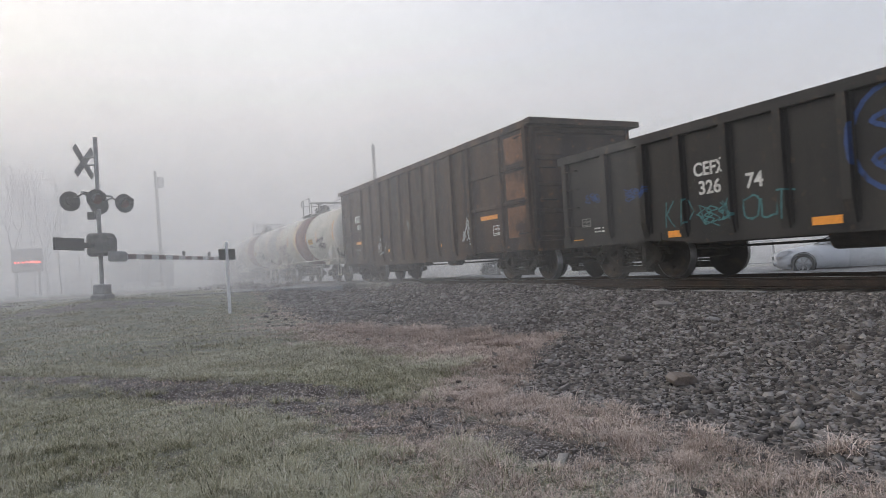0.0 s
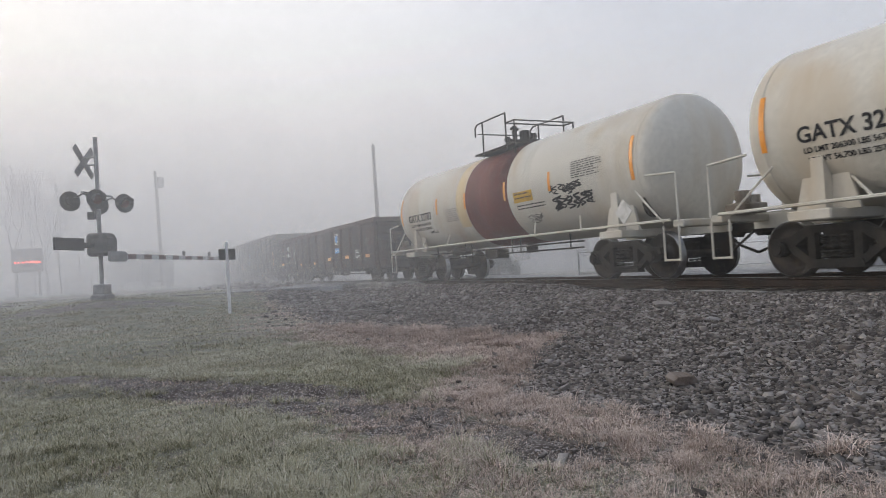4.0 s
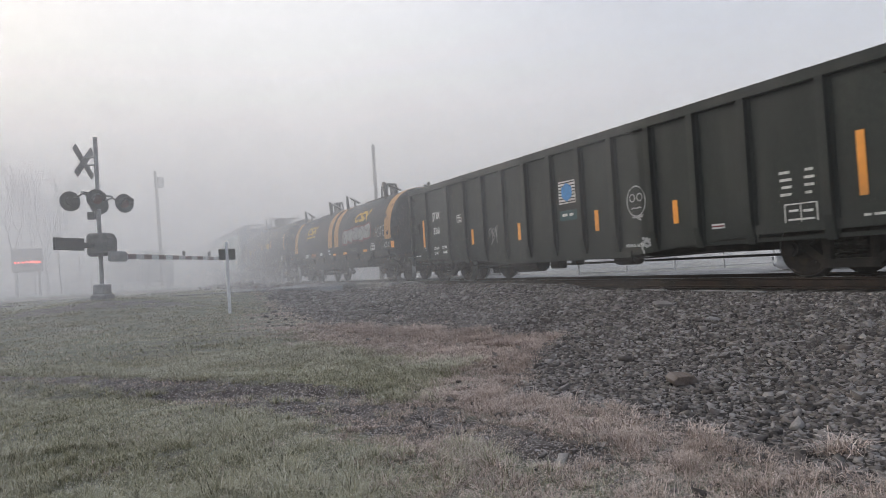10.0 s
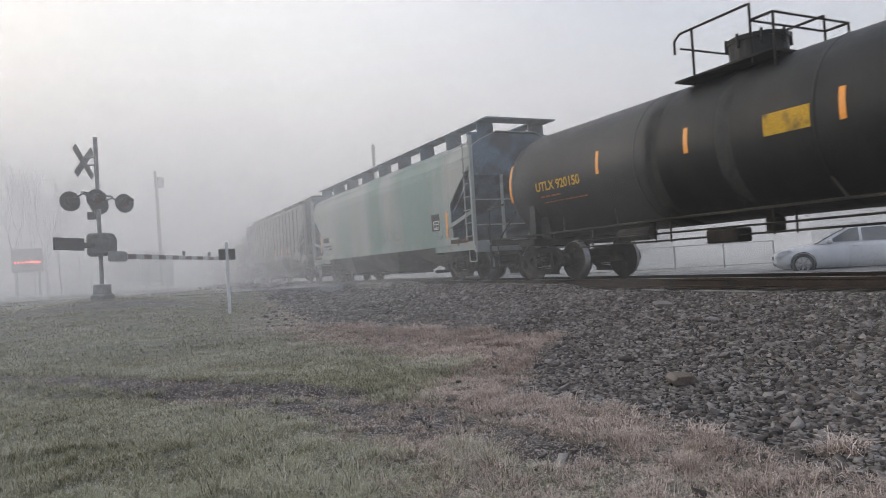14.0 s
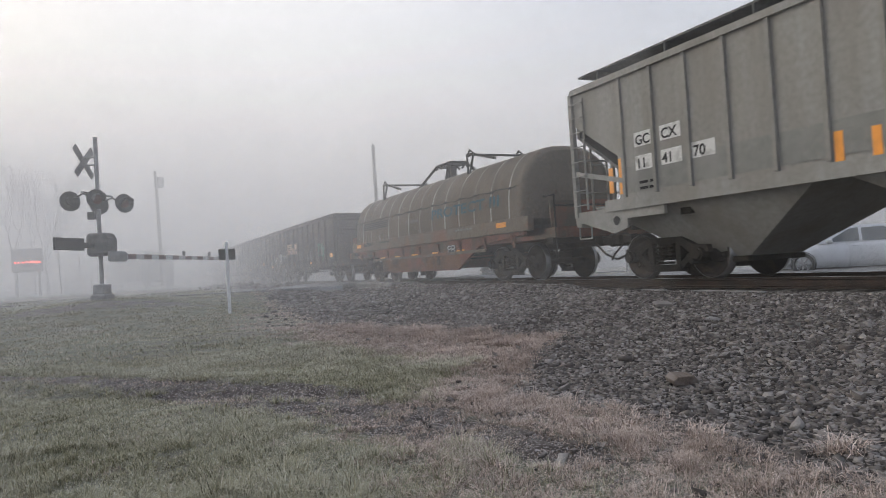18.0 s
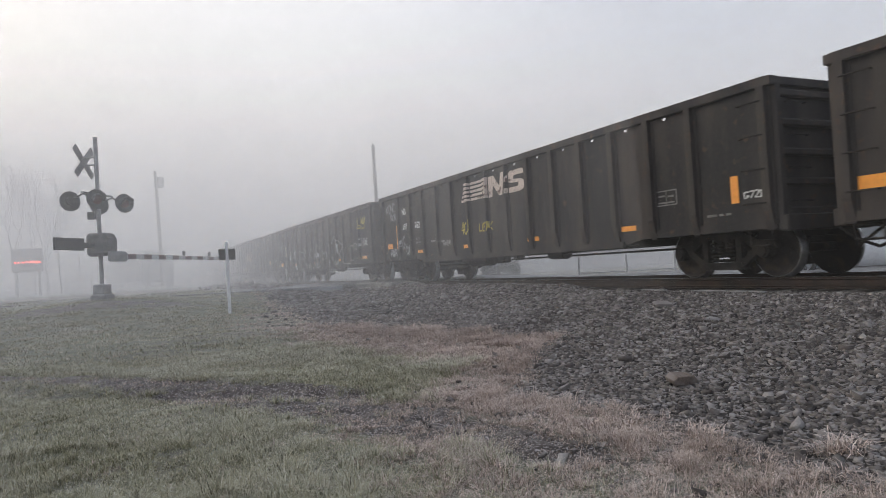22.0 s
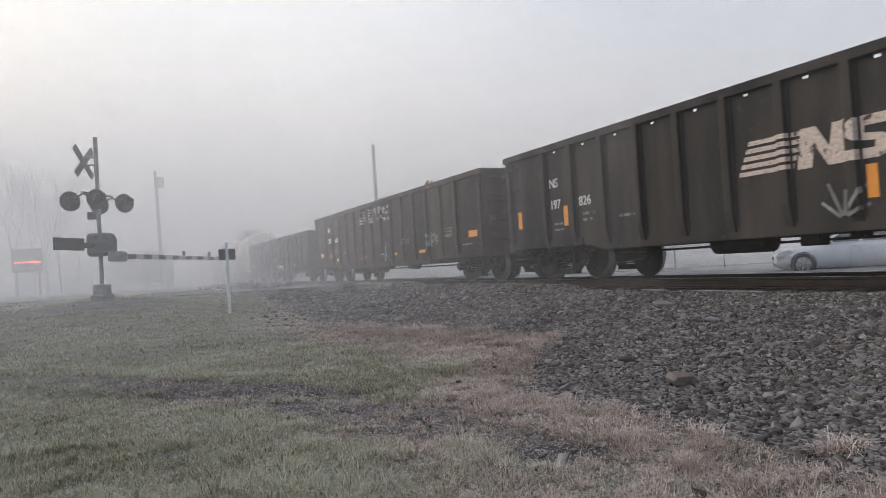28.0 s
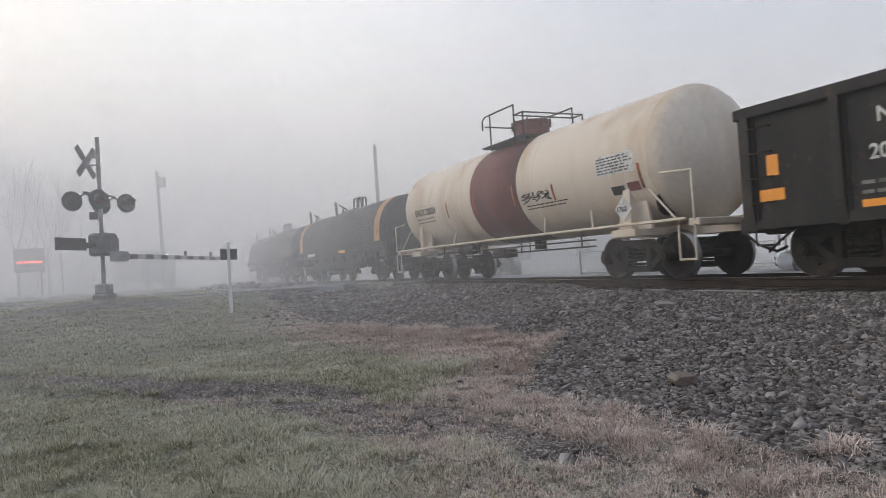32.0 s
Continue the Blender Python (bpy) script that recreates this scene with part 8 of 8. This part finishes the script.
flat_rock(4.93, 5.02, 0.30, 0.15, 0.085, 83, "rockbrown", "flat pale brown rock lying on ballast")
flat_rock(7.5, 7.9, 0.30, 0.22, 0.05, 60, "stone", "flat dark slab of rock on ballast")
flat_rock(6.9, 6.4, 0.18, 0.10, 0.03, 20, "concrete", "thin pale stone flake on ballast")
for k, (x, y) in enumerate(((8.9, 9.6), (8.95, 7.6), (9.0, 8.4))):
    o = tagged(part("wood_splinter", box(B(), -0.35, 0.35, -0.04, 0.04, 0, 0.03, 0.008), "concrete"), "pale split timber strip beside the rail", "timber", "timber strips by the rail")
    o.matrix_world = pose(x, y, ground_z(x, y) + 0.03, 0, 0, 84 + k * 5)


# ---- grass ----
def blade_mat(name, stops, tip):
    m, nt, p = nodes_of(name)
    ge = nt.nodes.new("ShaderNodeNewGeometry")
    rp = nt.nodes.new("ShaderNodeValToRGB")
    e = rp.color_ramp.elements
    while len(e) < len(stops):
        e.new(0.5)
    for el, (pos, c) in zip(e, stops):
        el.position, el.color = pos, (*c, 1)
    nt.links.new(ge.outputs["Random Per Island"], rp.inputs["Fac"])
    co = nt.nodes.new("ShaderNodeTexCoord").outputs["Object"]
    patch = noise_node(nt, co, 0.9, 4)
    fine = noise_node(nt, co, 22.0, 3)
    at = nt.nodes.new("ShaderNodeAttribute")
    at.attribute_name = "frost"
    # rime grows on the outer ends of the blades, more in some patches
    gr = nt.nodes.new("ShaderNodeMath")
    gr.operation = "MULTIPLY"
    nt.links.new(at.outputs["Fac"], gr.inputs[0])
    nt.links.new(ramp_node(nt, patch, 0.15, 0.75), gr.inputs[1])
    col = mix_node(nt, gr.outputs[0], rp.outputs["Color"], tip)
    col = mix_node(nt, ramp_node(nt, fine, 0.56, 0.70), col, tip)
    nt.links.new(col, p.inputs["Base Color"])
    p.inputs["Roughness"].default_value = 0.7
    p.inputs["Specular IOR Level"].default_value = 0.25
    return m


M["blade_green"] = blade_mat("frosted_green_blades", [(0.0, (0.065, 0.064, 0.022)), (0.35, (0.165, 0.155, 0.065)), (0.7, (0.30, 0.275, 0.145)), (1.0, (0.53, 0.50, 0.38))], (0.66, 0.635, 0.53))
M["blade_dry"] = blade_mat("frosted_dry_blades", [(0.0, (0.075, 0.05, 0.037)), (0.35, (0.215, 0.16, 0.12)), (0.7, (0.38, 0.29, 0.23)), (1.0, (0.58, 0.48, 0.41))], (0.90, 0.775, 0.70))


def build_grass():
    rng = np.random.default_rng(11)
    sets = {"green": [], "dry": []}

    def sow(n, x0, x1, y0, y1, h0, h1, per, spread, thick):
        for _ in range(n):
            x, y = rng.uniform(x0, x1), rng.uniform(y0, y1)
            r = math.hypot(x, y)
            if r < 2.6 or abs(math.atan2(x, y) - 0.4534) > 0.66:
                continue
            d = edge_x(y) - x
            if d < -0.15 and rng.random() > 0.10 * math.exp(d * 3.0):
                continue
            if rng.random() < mud(x, y):
                if rng.random() < 0.24:
                    sets["dry"].append((x, y, ground_z(x, y), rng.uniform(0.025, 0.06), per * 0.6, spread * 1.2, thick))
                continue
            nz = noise.noise(Vector((x * 0.8, y * 0.8, 5)))
            clump = noise.noise(Vector((x * 4.2, y * 4.2, 21))) + 0.5 * noise.noise(Vector((x * 9, y * 9, 3)))
            if y < 9 and clump < -0.33 and rng.random() < 0.6:
                continue
            dry = 1 - smooth(1.1, 2.4, d + nz * 0.8) if y < 19 else 1 - smooth(0.2, 1.0, d)
            which = "dry" if rng.random() < max(0.03, dry) else "green"
            tall = 1.0 + 0.5 * nz + 0.9 * max(-0.4, clump) + (0.2 if which == "dry" else 0)
            hh = rng.uniform(h0, h1) * max(0.45, tall) * (0.62 if which == "dry" and d > 0.5 else 1.0)
            sets[which].append((x, y, ground_z(x, y), hh, per, spread, thick))
    sow(9000, -3.2, 4.4, 2.4, 7.0, 0.05, 0.11, 37, 0.055, 0.0023)
    sow(12500, -5.5, 5.8, 7.0, 13.0, 0.045, 0.085, 24, 0.09, 0.0032)
    sow(12000, -9.0, 6.0, 13.0, 24.0, 0.045, 0.08, 12, 0.14, 0.0065)
    sow(3500, -16.0, 6.0, 24.0, 34.0, 0.05, 0.09, 6, 0.18, 0.014)
    sow(6000, 3.2, 5.9, 7.8, 15.5, 0.06, 0.11, 20, 0.08, 0.0042)
    sow(4500, 2.4, 5.6, 6.5, 12.5, 0.05, 0.09, 22, 0.08, 0.0036)
    sow(1800, -0.8, 2.5, 2.6, 5.0, 0.10, 0.17, 18, 0.05, 0.0026)
    for x, y in ((3.95, 3.95), (4.05, 3.85), (4.37, 3.1), (4.45, 3.0), (3.75, 4.55), (3.6, 4.6), (5.5, 8.7), (5.2, 8.9)):
        for _ in range(7):
            a, b = x + rng.normal(0, 0.08), y + rng.normal(0, 0.08)
            sets["dry"].append((a, b, ground_z(a, b), rng.uniform(0.12, 0.2), 26, 0.05, 0.004))
    for key, name, lab in (("green", "grass", "short green grass white with frost"), ("dry", "dry_grass", "dry tan grass furred with frost")):
        V, F = [], []
        c = np.array(sets[key])
        per = c[:, 4].astype(int)
        idx = np.repeat(np.arange(len(c)), per)
        c = c[idx]
        n = len(c)
        ang, rad = rng.uniform(0, 6.283, n), np.abs(rng.normal(0, 1, n)) * c[:, 5]
        bx, by = c[:, 0] + rad * np.cos(ang), c[:, 1] + rad * np.sin(ang)
        h = c[:, 3] * rng.uniform(0.45, 1.25, n)
        lean = rng.uniform(0.35, 1.65, n)
        da = ang + rng.normal(0, 0.7, n)
        dx, dy = np.cos(da), np.sin(da)
        fx, fy = -np.sin(da + rng.normal(0, 0.6, n)), np.cos(da)
        w = c[:, 6] * rng.uniform(0.6, 1.3, n)
        z0 = c[:, 2] - 0.012
        rows = []
        for t, wt in ((0.0, 1.0), (0.55, 0.8)):
            ox, oz = h * lean * t * t * 0.9, h * t * (1 - 0.25 * lean * t)
            for s in (-1, 1):
                rows.append(np.stack([bx + dx * ox + s * fx * w * wt, by + dy * ox + s * fy * w * wt, z0 + oz], -1))
        ox, oz = h * lean * 0.9, h * (1 - 0.42 * lean)
        rows.append(np.stack([bx + dx * ox, by + dy * ox, z0 + oz], -1))
        V = np.stack(rows, 1).reshape(-1, 3)
        base = np.arange(n) * 5
        frost = np.tile(np.array([0.0, 0.0, 0.55, 0.55, 1.0]), n)
        tri = np.array([[0, 1, 3], [0, 3, 2], [2, 3, 4]])
        F = (tri[None] + base[:, None, None]).reshape(-1, 3)
        tagged(mesh_from(name, V, F, "blade_" + key, frost), lab, "grass", kind="stuff")


build_grass()


# ---- what moves ----
def run_of_train(t):
    """Metres that the train has gone at t seconds, from its place at 16 s."""
    k = (t - 16) / 16
    return 16 * (9.785 * k + 0.5567 * k * k - 0.0372 * k ** 3)


def motions():
    for root, q in CARS:
        walk(root, [(t, pose(TRACK_X, q - run_of_train(t), 0)) for t in range(0, 33)])
    times = [i / 15 for i in range(0, 481)]
    turns = {}
    for w in WHEELS:
        key = (round(w.location.y, 3), round(w.location.z, 3))
        rows = turns.setdefault(key, [(t, pose(0, key[0], key[1], math.degrees(run_of_train(t) / WHEEL_R))) for t in times])
        walk(w, rows)


motions()
